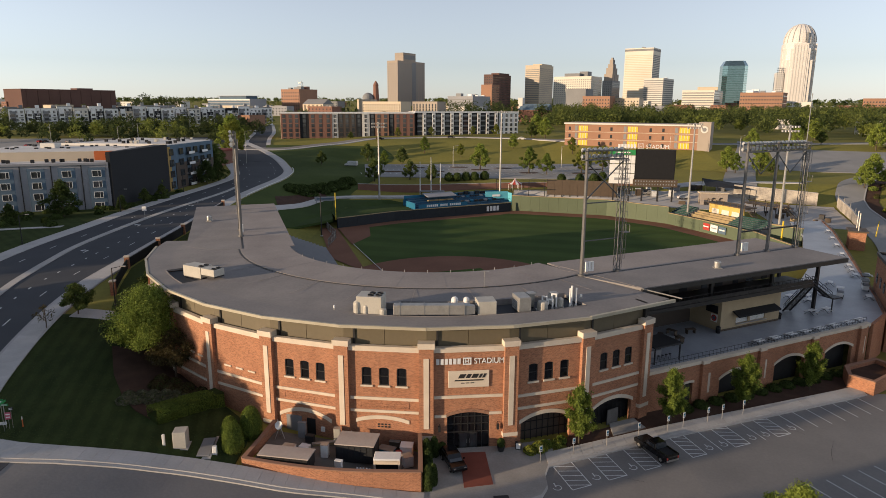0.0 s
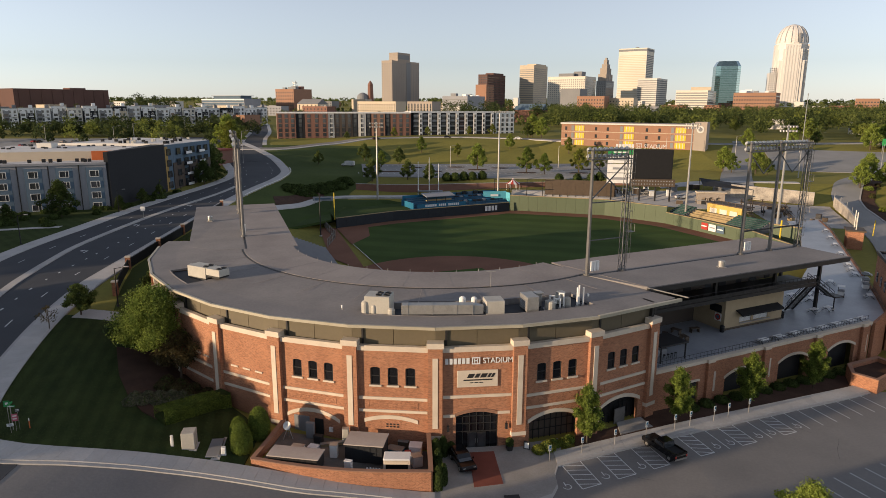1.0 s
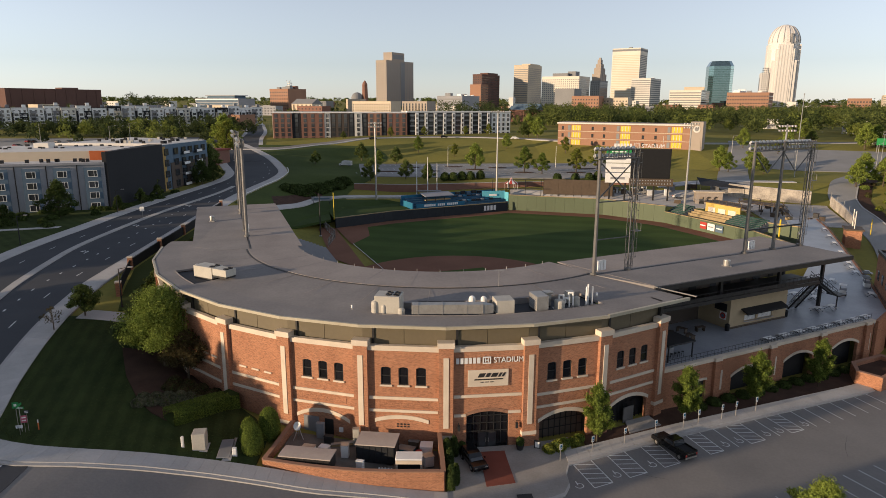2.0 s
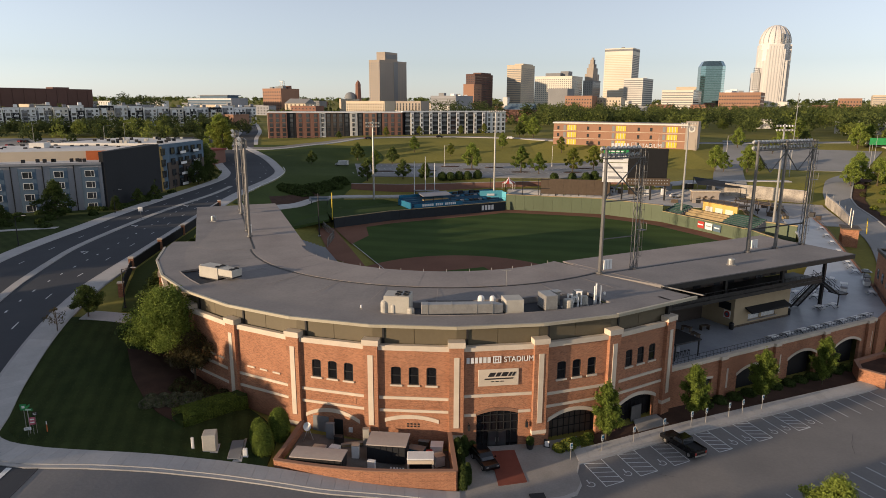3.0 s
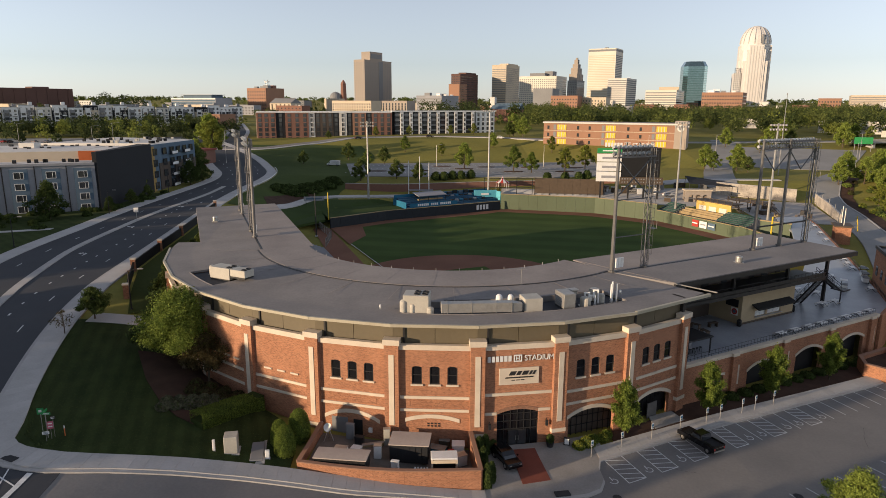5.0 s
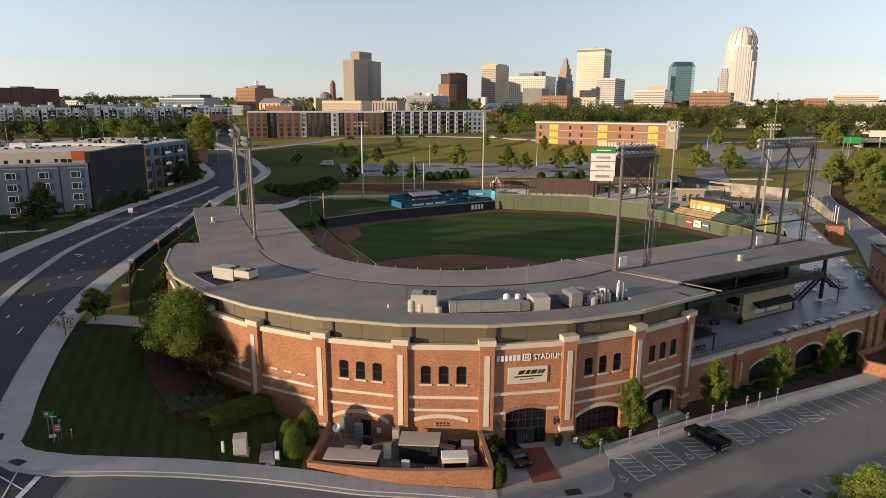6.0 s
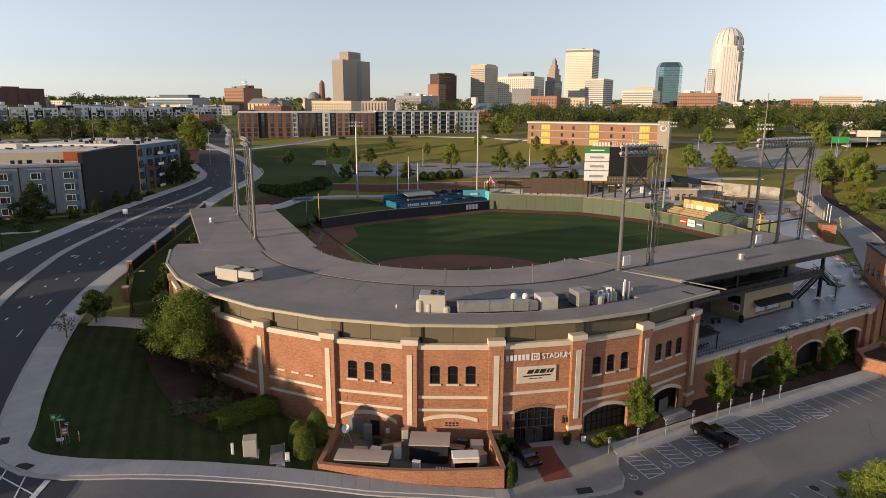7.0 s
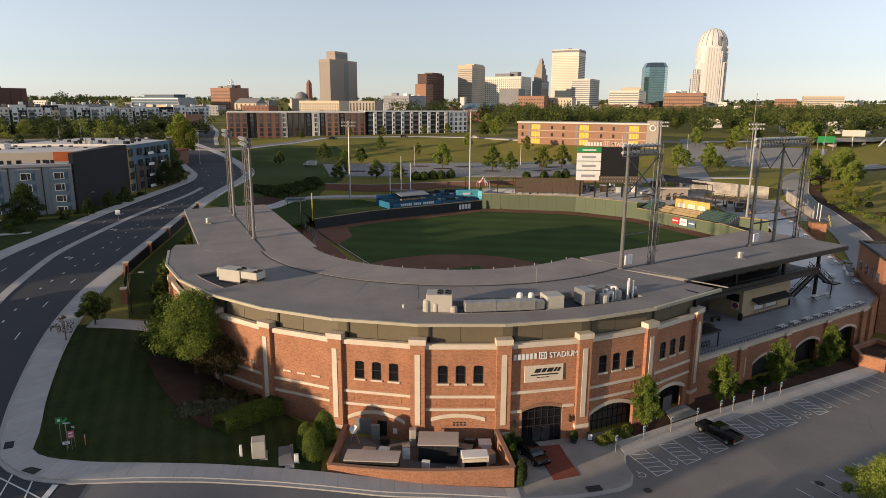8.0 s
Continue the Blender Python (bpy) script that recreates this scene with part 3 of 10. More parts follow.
# Darker turf sheet puts the shade of the hill's left flank into its colour
setting("grass_bank", sheet(bmesh.new(), [[(edge_x(y) + 4.4 + (-33 + 5 * math.sin(y * 0.09) - edge_x(y) - 4.4 - 16 * smooth(250, 215, y)) * v, y) for v in [k / 16 for k in range(17)]] for y in np.arange(216, 398, 3.0)], 0.14, 0.0), surface("shaded_bank_turf", (0.07, 0.092, 0.026), (0.045, 0.064, 0.018), 1.0, 0.05, 1.2, bump=0.05, spec=0.1, contrast=1.3), "mown green bank, darkened for its shade, below the avenue", "bank")
setting("concourse_walk", ribbon(bmesh.new(), glide([(-60, 214), (-52, 236), (-44, 256), (-20, 258.5), (-10, 259)]), -3.2, 0, 0.6, across=1.5), WALKWAY, "pale concrete walk behind the berm", "walk")

# car park on the hill and its street
setting("upper_car_park", sheet(bmesh.new(), quad_rows((-35, 291), (84, 287), (92, 352), (-42, 346), 50, 26), 0.22), ASPHALT_L, "pale worn asphalt car park below the hill", "car park")
bm = bmesh.new()
for row in (300, 317, 334):
    for k in range(44):
        x = -38 + k * 2.75
        sheet(bm, [[(x, row), (x + 0.2, row)], [(x - 1.0, row + 5), (x - 0.8, row + 5)]], 0.28, 0)
setting("parking_lines", bm, PAINT, "faded white bay lines of the upper car park", "road marking")
STREET = glide([(-150, 380), (-118, 378), (-92, 378), (-70, 398), (-45, 416), (-20, 427), (15, 431), (52, 420), (75, 405), (100, 390), (140, 372), (190, 372), (260, 380)])
setting("hill_street", ribbon(bmesh.new(), STREET, -8, 0, 0.25), ASPHALT, "asphalt street along the crest of the hill", "street")
setting("hill_pavement", ribbon(bmesh.new(), STREET, 0, 2.0, 0.4, across=1), WALKWAY, "pale pavement edging the hill street", "pavement")
DRIVE = glide([(116, 262), (118, 272), (141, 322), (160, 356), (176, 392)])
setting("drive", ribbon(bmesh.new(), DRIVE, 0, 13, 0.25), ASPHALT_L, "pale asphalt drive climbing the hill", "drive")
PATH = glide([(96, 120), (106, 146), (124.9, 180.6), (134.9, 202.4), (145.2, 226.3), (153.9, 250.0), (160, 262), (176, 282), (200, 300), (250, 318)])
setting("side_road", ribbon(bmesh.new(), PATH, 0, 9.8, 0.3), ASPHALT_L, "worn asphalt service road beside the ballpark", "side road")
setting("kerb", ribbon(bmesh.new(), PATH, 9.8, 10.3, 0.45, across=0.5), CONC, "pale kerb of the service road", "kerb")
setting("planting_bed", ribbon(bmesh.new(), PATH[20:], 10.3, 15.0, 0.2), MULCH, "red-brown mulch verge of the service road", "planting bed")
setting("loading_yard", sheet(bmesh.new(), quad_rows((112, 214), (136, 207), (149, 244), (118, 250), 14, 14), 0.22), CONC, "stained concrete loading yard beside the service road", "yard")
setting("side_car_park", sheet(bmesh.new(), quad_rows((164, 316), (206, 306), (246, 350), (178, 358), 26, 18), 0.25), ASPHALT_L, "worn asphalt overflow car park", "car park")
setting("cross_walk", ribbon(bmesh.new(), glide([(92, 268), (118, 270), (132, 270), (150, 268)]), -4, 0, 0.35), WALKWAY, "pale concrete cross path", "walk")

# ---- stadium ----
CX, CY, STEP, RW = -2.0, 125.7, 11.7, 51.7
stadium = thing("stadium", pose(CX, CY, 0), "curved red-brick ballpark grandstand with cream stone bands", "stadium")
BASE = stadium.matrix_basis.inverted()


def pol(r, a):
    return Vector((CX + r * math.sin(radians(a)), CY - r * math.cos(radians(a))))


def put(ob, m):
    ob.matrix_basis = BASE @ m
    return ob


def inward(name, bm, material, m, parent=stadium, label=""):
    """A part of the stadium built in a frame m."""
    ob = part(name, bm, material, parent, label)
    ob.matrix_basis = (BASE @ m) if parent is stadium else m
    return ob


def pierced(bm, u0, u1, z0, z1, holes, y0=0.0, y1=0.55):
    """A wall in x (along) and z, from y0 to y1 thick, with openings (u0, u1, z0, z1, rise of the arch)."""
    us = sorted({u0, u1, *[h[0] for h in holes], *[h[1] for h in holes]})
    zs = sorted({z0, z1, *[h[2] for h in holes], *[h[3] for h in holes]})
    for a, b in zip(us, us[1:]):
        run = None
        for c, d in zip(zs, zs[1:]):
            mid = ((a + b) / 2, (c + d) / 2)
            free = any(h[0] < mid[0] < h[1] and h[2] < mid[1] < h[3] for h in holes)
            if free:
                if run:
                    bx(bm, (a + b) / 2, (y0 + y1) / 2, run[0], b - a, y1 - y0, run[1] - run[0])
                run = None
            else:
                run = (run[0], d) if run else (c, d)
        if run:
            bx(bm, (a + b) / 2, (y0 + y1) / 2, run[0], b - a, y1 - y0, run[1] - run[0])
    for h in holes:
        if h[4]:
            arch_fill(bm, h[0], h[1], h[3], h[4], y0, y1)
    return bm


def arch_curve(a, b, top, rise, n=10):
    """Points of a segmental arch whose crown is at top."""
    half = (b - a) / 2
    r = (half * half + rise * rise) / (2 * rise)
    return [((a + b) / 2 + half * (2 * k / n - 1), top - r + math.sqrt(max(0, r * r - (half * (2 * k / n - 1)) ** 2))) for k in range(n + 1)]


def arch_fill(bm, a, b, top, rise, y0, y1):
    pts = arch_curve(a, b, top, rise)
    for (ua, za), (ub, zb) in zip(pts, pts[1:]):
        v = [bm.verts.new(p) for p in ((ua, y0, za), (ub, y0, zb), (ub, y0, top), (ua, y0, top), (ua, y1, za), (ub, y1, zb), (ub, y1, top), (ua, y1, top))]
        for f in ((0, 1, 2, 3), (7, 6, 5, 4), (0, 4, 5, 1)):
            bm.faces.new([v[i] for i in f])


def arch_band(a, b, top, rise, thick, y0, y1):
    """A stone arch following an opening."""
    bm = bmesh.new()
    pts = arch_curve(a, b, top, rise)
    for (ua, za), (ub, zb) in zip(pts, pts[1:]):
        v = [bm.verts.new(p) for p in ((ua, y0, za), (ub, y0, zb), (ub, y0, zb + thick), (ua, y0, za + thick), (ua, y1, za), (ub, y1, zb), (ub, y1, zb + thick), (ua, y1, za + thick))]
        for f in ((0, 1, 2, 3), (7, 6, 5, 4), (0, 4, 5, 1), (3, 2, 6, 7), (0, 3, 7, 4), (1, 5, 6, 2)):
            bm.faces.new([v[i] for i in f])
    bmesh.ops.remove_doubles(bm, verts=bm.verts, dist=0.001)
    return bm


def sash_window(parent, m, u, z0, z1, w):
    """A dark double-hung window set in its opening."""
    frame_bm = bmesh.new()
    for x, z, sx, sz in ((u - w / 2 + 0.06, z0, 0.12, z1 - z0), (u + w / 2 - 0.06, z0, 0.12, z1 - z0), (u, z0, w - 0.24, 0.1), (u, (z0 + z1) / 2 - 0.05, w - 0.24, 0.1), (u, z1 - 0.1, w - 0.24, 0.1)):
        bx(frame_bm, x, 0.12, z, sx, 0.12, sz)
    win = inward("window", frame_bm, DARK, m, parent, "dark bronze sash window with a meeting rail")
    part("pane", box(u, 0.16, z0 + 0.05, w - 0.1, 0.03, z1 - z0 - 0.1), NIGHT_GLASS, win)
    part("sill", box(u, -0.02, z0 - 0.22, w + 0.3, 0.3, 0.22), STONE, win, "cream stone sill")
    return win


FLOOR_Z = -1.5
bay_matrix = {}
for k in range(0, 9):
    a0, a1 = (k - 6) * STEP, (k - 5) * STEP
    p, q = pol(RW, a0), pol(RW, a1)
    ang = math.degrees(math.atan2(q.y - p.y, q.x - p.x))
    L = (q - p).length
    m = pose(p.x, p.y, 0, 0, 0, ang)
    bay_matrix[k] = (m, L)
    holes = []
    if k in (4, 5, 7, 8):
        holes = [(L / 2 + s - 0.62, L / 2 + s + 0.62, 8.9, 11.25, 0.18) for s in (-2.2, 0, 2.2)]
    if k == 6:
        holes.append((2.6, 8.0, FLOOR_Z, 5.35, 0.55))
    if k in (7, 8):
        holes.append((1.6, 8.6, FLOOR_Z, 4.2, 1.0))
    bm = pierced(bmesh.new(), -0.1, L + 0.1, FLOOR_Z, 13.4, holes)
    metre_uv(inward("brick_wall", bm, BRICK, m))
    inward("coping_band", box(L / 2, 0.12, 13.4, L - 1.6, 0.62, 0.66), STONE, m, label="cream cast-stone coping")
    if k == 6:
        inward("stone_band", box(L / 2, -0.06, 7.3, L - 1.9, 0.16, 0.38), STONE, m)
        inward("stone_band", box(1.75, -0.06, 4.75, 1.5, 0.16, 0.36), STONE, m)
        inward("stone_band", box(L - 1.85, -0.06, 4.95, 1.6, 0.16, 0.36), STONE, m)
        arch = inward("brick_arch", arch_band(2.4, 8.2, 5.35, 0.58, 0.45, -0.1, 0.02), BRICK_B, m)
        metre_uv(arch)
    else:
        inward("stone_band", box(L / 2, -0.06, 6.95, L - 1.9, 0.16, 0.36), STONE, m)
        if k >= 3:
            inward("stone_band", box(L / 2, -0.06, 5.25, L - 1.9, 0.16, 0.34), STONE, m)
        else:
            inward("stone_band", box(L / 2, -0.06, 4.9, L - 1.9, 0.16, 0.34), STONE, m)
        if k >= 4:
            relief = bmesh.new()
            for (x, z, sx, sz) in ((L / 2, 6.55, L - 4.2, 0.12), (L / 2, 5.78, L - 4.2, 0.12), (2.2, 5.9, 0.12, 0.65), (L - 2.2, 5.9, 0.12, 0.65)):
                bx(relief, x, -0.015, z, sx, 0.05, sz)
            for j in range(14):
                for i in range(2):
                    bx(relief, 2.8 + j * (L - 5.6) / 13 + 0.12 * i, -0.012, 5.92 + i * 0.3, 0.34, 0.04, 0.2)
            metre_uv(inward("brick_relief", relief, BRICK, m, label="raised patterned brick panel"))
    for s in (-2.2, 0, 2.2):
        if k in (4, 5, 7, 8):
            sash_window(stadium, m, L / 2 + s, 8.9, 11.25, 1.24)
        elif k in (2, 3):
            inward("stone_sill", box(L / 2 + s, -0.06, 8.3, 1.25, 0.16, 0.22), STONE, m)
    if k in (7, 8, 4):
        inward("stone_arch", arch_band(1.35, 8.85, 4.25, 1.05, 0.5, -0.1, 0.05), STONE, m, label="cream stone segmental arch")
    if k == 5:
        inward("stone_arch", arch_band(1.6, 8.4, 4.35, 0.55, 0.5, -0.1, 0.05), STONE, m, label="cream stone segmental arch")
        for j in range(4):
            for i in range(2):
                inward("wall_vent", box(4.5 + j * 0.45, -0.02, 3.2 + i * 0.32, 0.26, 0.06, 0.18), DARK, m)
    # upper cladding behind the parapet
    for j in range(2):
        inward("cladding_panel", box(L * (0.25 + 0.5 * j), 0.95, 13.3, L / 2 - 0.06, 0.25, 3.2), OLIVE, m, label="olive metal cladding panel")

for k in range(0, 10):
    a = (k - 6) * STEP
    c = pol(RW, a)
    m = pose(c.x, c.y, 0, 0, 0, a)
    pil = inward("pilaster", box(0, 0.05, FLOOR_Z, 1.8, 0.95, 15.55), BRICK, m, label="red brick pilaster")
    metre_uv(pil)
    part("cap", box(0, 0.05, 14.05, 2.1, 1.25, 0.7), STONE, pil, "cream stone cap")
    part("stone_strip", box(0, -0.45, 3.5, 0.66, 0.1, 9.3), STONE, pil, "tall cream stone strip")
    part("plinth", box(0, 0.0, 2.0, 1.95, 1.0, 0.5), STONE, pil, "cream stone plinth band")
    inward("post", box(1.35, 0.95, 13.3, 0.26, 0.26, 3.2), DARK, m, label="dark steel roof post")

# roof
RO, RC, RI = 51.9, 36.6, 27.8
AL, AR = -87.0, 40.0


def ring_cells(bm, radii, angles, z0, z1, skip=()):
    """Flat ring cells, each a slab, with some left out for the wells."""
    for i, (r0, r1) in enumerate(zip(radii, radii[1:])):
        for a0, a1 in zip(angles, angles[1:]):
            if any(s[0] <= (r0 + r1) / 2 <= s[1] and s[2] <= (a0 + a1) / 2 <= s[3] for s in skip):
                continue
            prism(bm, [pol(r0, a0), pol(r1, a0), pol(r1, a1), pol(r0, a1)], z0, z1)
    bmesh.ops.remove_doubles(bm, verts=bm.verts, dist=0.0005)
    return bm


def roof_fall(x, y):
    """The curved roof falls a little towards its eave."""
    return 17.2 - 0.4 * max(0.0, min(1.0, (math.hypot(x - CX, y - CY) - 36) / 12))


W1, W2, W3 = (44.0, 47.9, -11.2, -4.8), (43.0, 47.9, -4.8, 26.4), (45.0, 49.4, -59.5, -48.2)
angs = sorted(set([AL, AR] + [STEP * j / 4 for j in range(-29, 14)] + [W1[2], W1[3], W2[3], W3[2], W3[3]]))
inward("roof_outer", ring_cells(bmesh.new(), [RC - 0.6, 43.0, 44.0, 45.0, 47.9, 49.4, RO], angs, 16.5, roof_fall, (W1, W2, W3)), ROOF_A, Matrix.Identity(4), label="flat grey membrane roof")
for r0, r1, a0, a1 in (W1, W2, W3):
    well = inward("roof_well", ring_cells(bmesh.new(), [r0 - 0.05, r1 + 0.05], list(np.linspace(a0, a1, 8)), 16.2, 16.4), ASPHALT_D, Matrix.Identity(4), label="sunken dark plant well")
    part("curb", ring_cells(bmesh.new(), [r0 - 0.15, r0], list(np.linspace(a0, a1, 8)), 16.0, 17.22), ROOF_A, well)
    part("curb", ring_cells(bmesh.new(), [r1, r1 + 0.15], list(np.linspace(a0, a1, 8)), 16.0, 16.86), ROOF_A, well)
for j in range(-7, 3):
    a0, a1 = max(AL, j * STEP), min(AR, (j + 1) * STEP) if j < 2 else 23.4
    p, q = pol(RO + 0.32, a0), pol(RO + 0.32, a1)
    L = (q - p).length
    m = pose(p.x, p.y, 0, 0, 0, math.degrees(math.atan2(q.y - p.y, q.x - p.x)))
    inward("eave", box(L / 2, -0.02 - 0.02 * (j % 2), 16.48, L + 0.06, 0.35, 0.36), CREAM_METAL, m, label="cream metal roof fascia")
p, q = pol(RO + 0.3, 23.4), pol(RO + 0.9, 40)
m = pose(p.x, p.y, 0, 0, 0, math.degrees(math.atan2(q.y - p.y, q.x - p.x)))
inward("eave", box((q - p).length / 2, 0, 16.5, (q - p).length, 0.4, 0.4), CREAM_METAL, m)

# left wing and right wing
LW = Vector((-0.313, 0.950))
LN = Vector((-0.950, -0.313))
LO = Vector((-38.7, 121.5))
RWD = Vector((math.cos(radians(25.5)), math.sin(radians(25.5))))
RN = Vector((RWD.y, -RWD.x))
R0 = Vector((17.3, 104.4))
bm = prism(bmesh.new(), [LO + LN * 10.0 - LW * 0.5, LO + LN * 5.0 - LW * 6, LO + LN * 0.0 - LW * 8, LO + LW * 46.5, LO + LN * 10.0 + LW * 46.5], 16.3, 17.25)
for v in bm.verts:
    if v.co.z > 17 and (Vector((v.co.x, v.co.y)) - LO).dot(LW) < 1:
        v.co.z = roof_fall(v.co.x, v.co.y) + 0.015
bmesh.ops.triangulate(bm, faces=[f for f in bm.faces if len(f.verts) > 4])
inward("roof_wing", bm, ROOF_A, Matrix.Identity(4), label="flat grey membrane roof of the stand")
SW = (pol(RC, -71.8) - LO).dot(LW)
bm = ring_cells(bmesh.new(), [RI, RC], [-71.8 + 111.8 * k / 44 for k in range(45)], 17.1, 17.27)
prism(bm, [LO + LW * SW - LN * 0.2, LO + LW * 46.7 - LN * 0.2, LO + LW * 46.7 - LN * 9.2, LO + LW * (SW + 0.02) - LN * 9.2], 17.1, 17.268)
inward("roof_inner", bm, ROOF_B, Matrix.Identity(4), label="warm grey raised roof over the seats")
bm = prism(bmesh.new(), [R0 + RN * 8.9, R0 + RN * 8.9 + RWD * 49.5, R0 + RWD * 49.5, R0], 17.05, 17.255)
inward("roof_inner", bm, ROOF_B, Matrix.Identity(4), label="warm grey raised roof over the seats")
bm = prism(bmesh.new(), [R0 + RN * 18.3 + RWD * 4.0, R0 + RN * 18.3 + RWD * 50, R0 + RN * 8.7 + RWD * 50, R0 + RN * 8.7 + RWD * 0.0], 16.75, 17.2)
inward("roof_wing", bm, ROOF_A, Matrix.Identity(4), label="flat grey membrane roof of the stand")
bm = bmesh.new()
c = R0 + RN * 18.35 + RWD * 27
bx(bm, c.x, c.y, 16.35, 46.4, 0.35, 0.75, radians(25.5))
c = R0 + RN * 9.1 + RWD * 50.1
bx(bm, c.x, c.y, 16.35, 0.35, 18.6, 0.75, radians(25.5))
inward("eave", bm, DARK, Matrix.Identity(4), label="dark metal roof fascia")
bm = ring_cells(bmesh.new(), [RC + 0.02, RC + 0.34], [-71.8 + 111.8 * k / 44 for k in range(45)], 17.19, 17.235)
inward("gutter", bm, DARK, Matrix.Identity(4), label="dark gutter along the roof crease")
bm = prism(bmesh.new(), [R0 + RN * 8.92, R0 + RN * 8.92 + RWD * 49.5, R0 + RN * 9.25 + RWD * 49.5, R0 + RN * 9.25], 17.19, 17.235)
inward("gutter", bm, DARK, Matrix.Identity(4), label="dark gutter along the roof crease")
bm = prism(bmesh.new(), [LO + LW * SW - LN * 0.15, LO + LW * SW + LN * 0.15, LO + LW * 46.5 + LN * 0.15, LO + LW * 46.5 - LN * 0.15], 17.2, 17.285)
inward("gutter", bm, DARK, Matrix.Identity(4), label="dark gutter along the roof crease")
# walls under the left wing
c = LO + LN * 8.8 + LW * 24
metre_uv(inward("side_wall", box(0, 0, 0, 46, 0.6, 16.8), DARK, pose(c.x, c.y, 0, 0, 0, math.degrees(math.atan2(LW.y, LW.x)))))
c = LO + LW * 46 - LN * 0.2
metre_uv(inward("brick_wall", box(0, 0, 0, 18, 0.6, 17.0), BRICK, pose(c.x, c.y, 0, 0, 0, math.degrees(math.atan2(-LN.y, -LN.x)))))
p, q = pol(RW, -7 * STEP + STEP), LO + LN * 8.8
L = (q - p).length
metre_uv(inward("brick_wall", box(L / 2, 0, 0, L, 0.6, 16.5), BRICK, pose(p.x, p.y, 0, 0, 0, math.degrees(math.atan2(q.y - p.y, q.x - p.x)))))
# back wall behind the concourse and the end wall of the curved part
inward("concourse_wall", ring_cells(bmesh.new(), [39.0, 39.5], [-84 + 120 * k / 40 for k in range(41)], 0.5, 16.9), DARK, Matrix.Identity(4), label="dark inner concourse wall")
p, q = pol(51.4, 35.3), pol(40, 37)
L = (q - p).length
inward("end_wall", box(L / 2, 0, 6.0, L, 0.4, 10.8), DARK, pose(p.x, p.y, 0, 0, 0, math.degrees(math.atan2(q.y - p.y, q.x - p.x))))

# seating
bm = bmesh.new()
for s in range(15):
    r, z = 12.5 + s, 1.3 + s * 0.42
    ring_cells(bm, [r, r + 1.02], [-72 + 112 * k / 16 for k in range(17)], 0.4, z)
    a, b = LO - LN * (26 - s - 1.7), LO - LN * (25 - s - 1.7)
    prism(bm, [a - LW * 8, a + LW * 62, b + LW * 62, b - LW * 8], 0.4, z + 0.004)
    a, b = R0 + RN * (s - 15.3), R0 + RN * (s - 14.3)
    prism(bm, [a + RWD * 2, a + RWD * 52, b + RWD * 52, b + RWD * 2], 0.4, z + 0.008)
inward("seating_steps", bm, GREY_FAC, Matrix.Identity(4), label="dark stepped seating bowl")

# entrance, doors and infill of the arches
m6, L6 = bay_matrix[6]
glazing = inward("entrance_glazing", bmesh.new(), DARK, m6, label="dark glazed entrance screen with double doors")
bm = bmesh.new()
for j in range(7):
    bx(bm, 2.65 + j * 0.88, 0.3, 0.1, 0.07, 0.16, 5.1 if 1 < j < 5 else 4.85)
for z in (2.5, 3.6, 4.6):
    bx(bm, 5.3, 0.3, z, 5.4, 0.16, 0.1)
part("mullion", bm, DARK, glazing)
part("pane", box(5.3, 0.34, 0.1, 5.4, 0.04, 5.2), NIGHT_GLASS, glazing)
for s in (-1, 1):
    leaf = part("door", box(5.3 + s * 0.62, 0.2, 0.2, 1.14, 0.08, 2.25), DARK, glazing, "glazed entrance door")
    part("pane", box(5.3 + s * 0.62, 0.15, 0.45, 0.8, 0.03, 1.8), GLASS, leaf)
    part("handle", box(5.3 + s * 0.16, 0.12, 1.0, 0.05, 0.05, 0.6), GALV, leaf, "steel pull handle")
for k in (7, 8):
    m, L = bay_matrix[k]
    # Bay 7 has a brown panel; bay 8's black slab paints the arch's shade
    inward("arch_backing", box(5.1, 1.2, -1.4, 8.0, 0.2, 5.9), BROWN_SIDING if k == 7 else BLACK, m, label="dark backing panel, near-black where it paints shade")
    for j in range(9):
        inward("screen_bar", box(1.8 + j * 0.82, 0.9, -1.4, 0.08, 0.08, 5.4), BLACK, m)
    for z in (1.6, 2.8):
        inward("screen_rail", box(5.1, 0.96, z, 7.0, 0.08, 0.08), BLACK, m)
m8, L8 = bay_matrix[8]
inward("door", box(5.6, 0.35, 0.1, 1.9, 0.12, 2.4), STEEL, m8, label="grey double service door")
m4, L4 = bay_matrix[4]
inward("roller_door", box(3.4, -0.02, 0.9, 2.2, 0.12, 2.6), GREY_FAC, m4, label="grey service door")
inward("door", box(5.9, -0.02, 0.9, 1.2, 0.12, 2.5), BLACK, m4, label="dark service doorway")
inward("meter_box", box(7.6, -0.1, 1.9, 0.5, 0.25, 0.6), WHITE, m4)
for k, u in ((6, 1.6), (6, 9.0)):
    m, L = bay_matrix[k]
    lan = inward("wall_lantern", box(u, -0.35, 3.0, 0.3, 0.3, 0.7), DARK, m, label="black bracket lantern")
    part("bracket", box(u, -0.15, 3.8, 0.08, 0.6, 0.08), DARK, lan)

# lettering above the doors
def letters(text, size, depth):
    cu = bpy.data.curves.new("letters", "FONT")
    cu.body, cu.size, cu.extrude, cu.align_x = text, size, depth / 2, "LEFT"
    ob = bpy.data.objects.new("letters", cu)
    me = bpy.data.meshes.new_from_object(ob)
    bpy.data.objects.remove(ob)
    return me


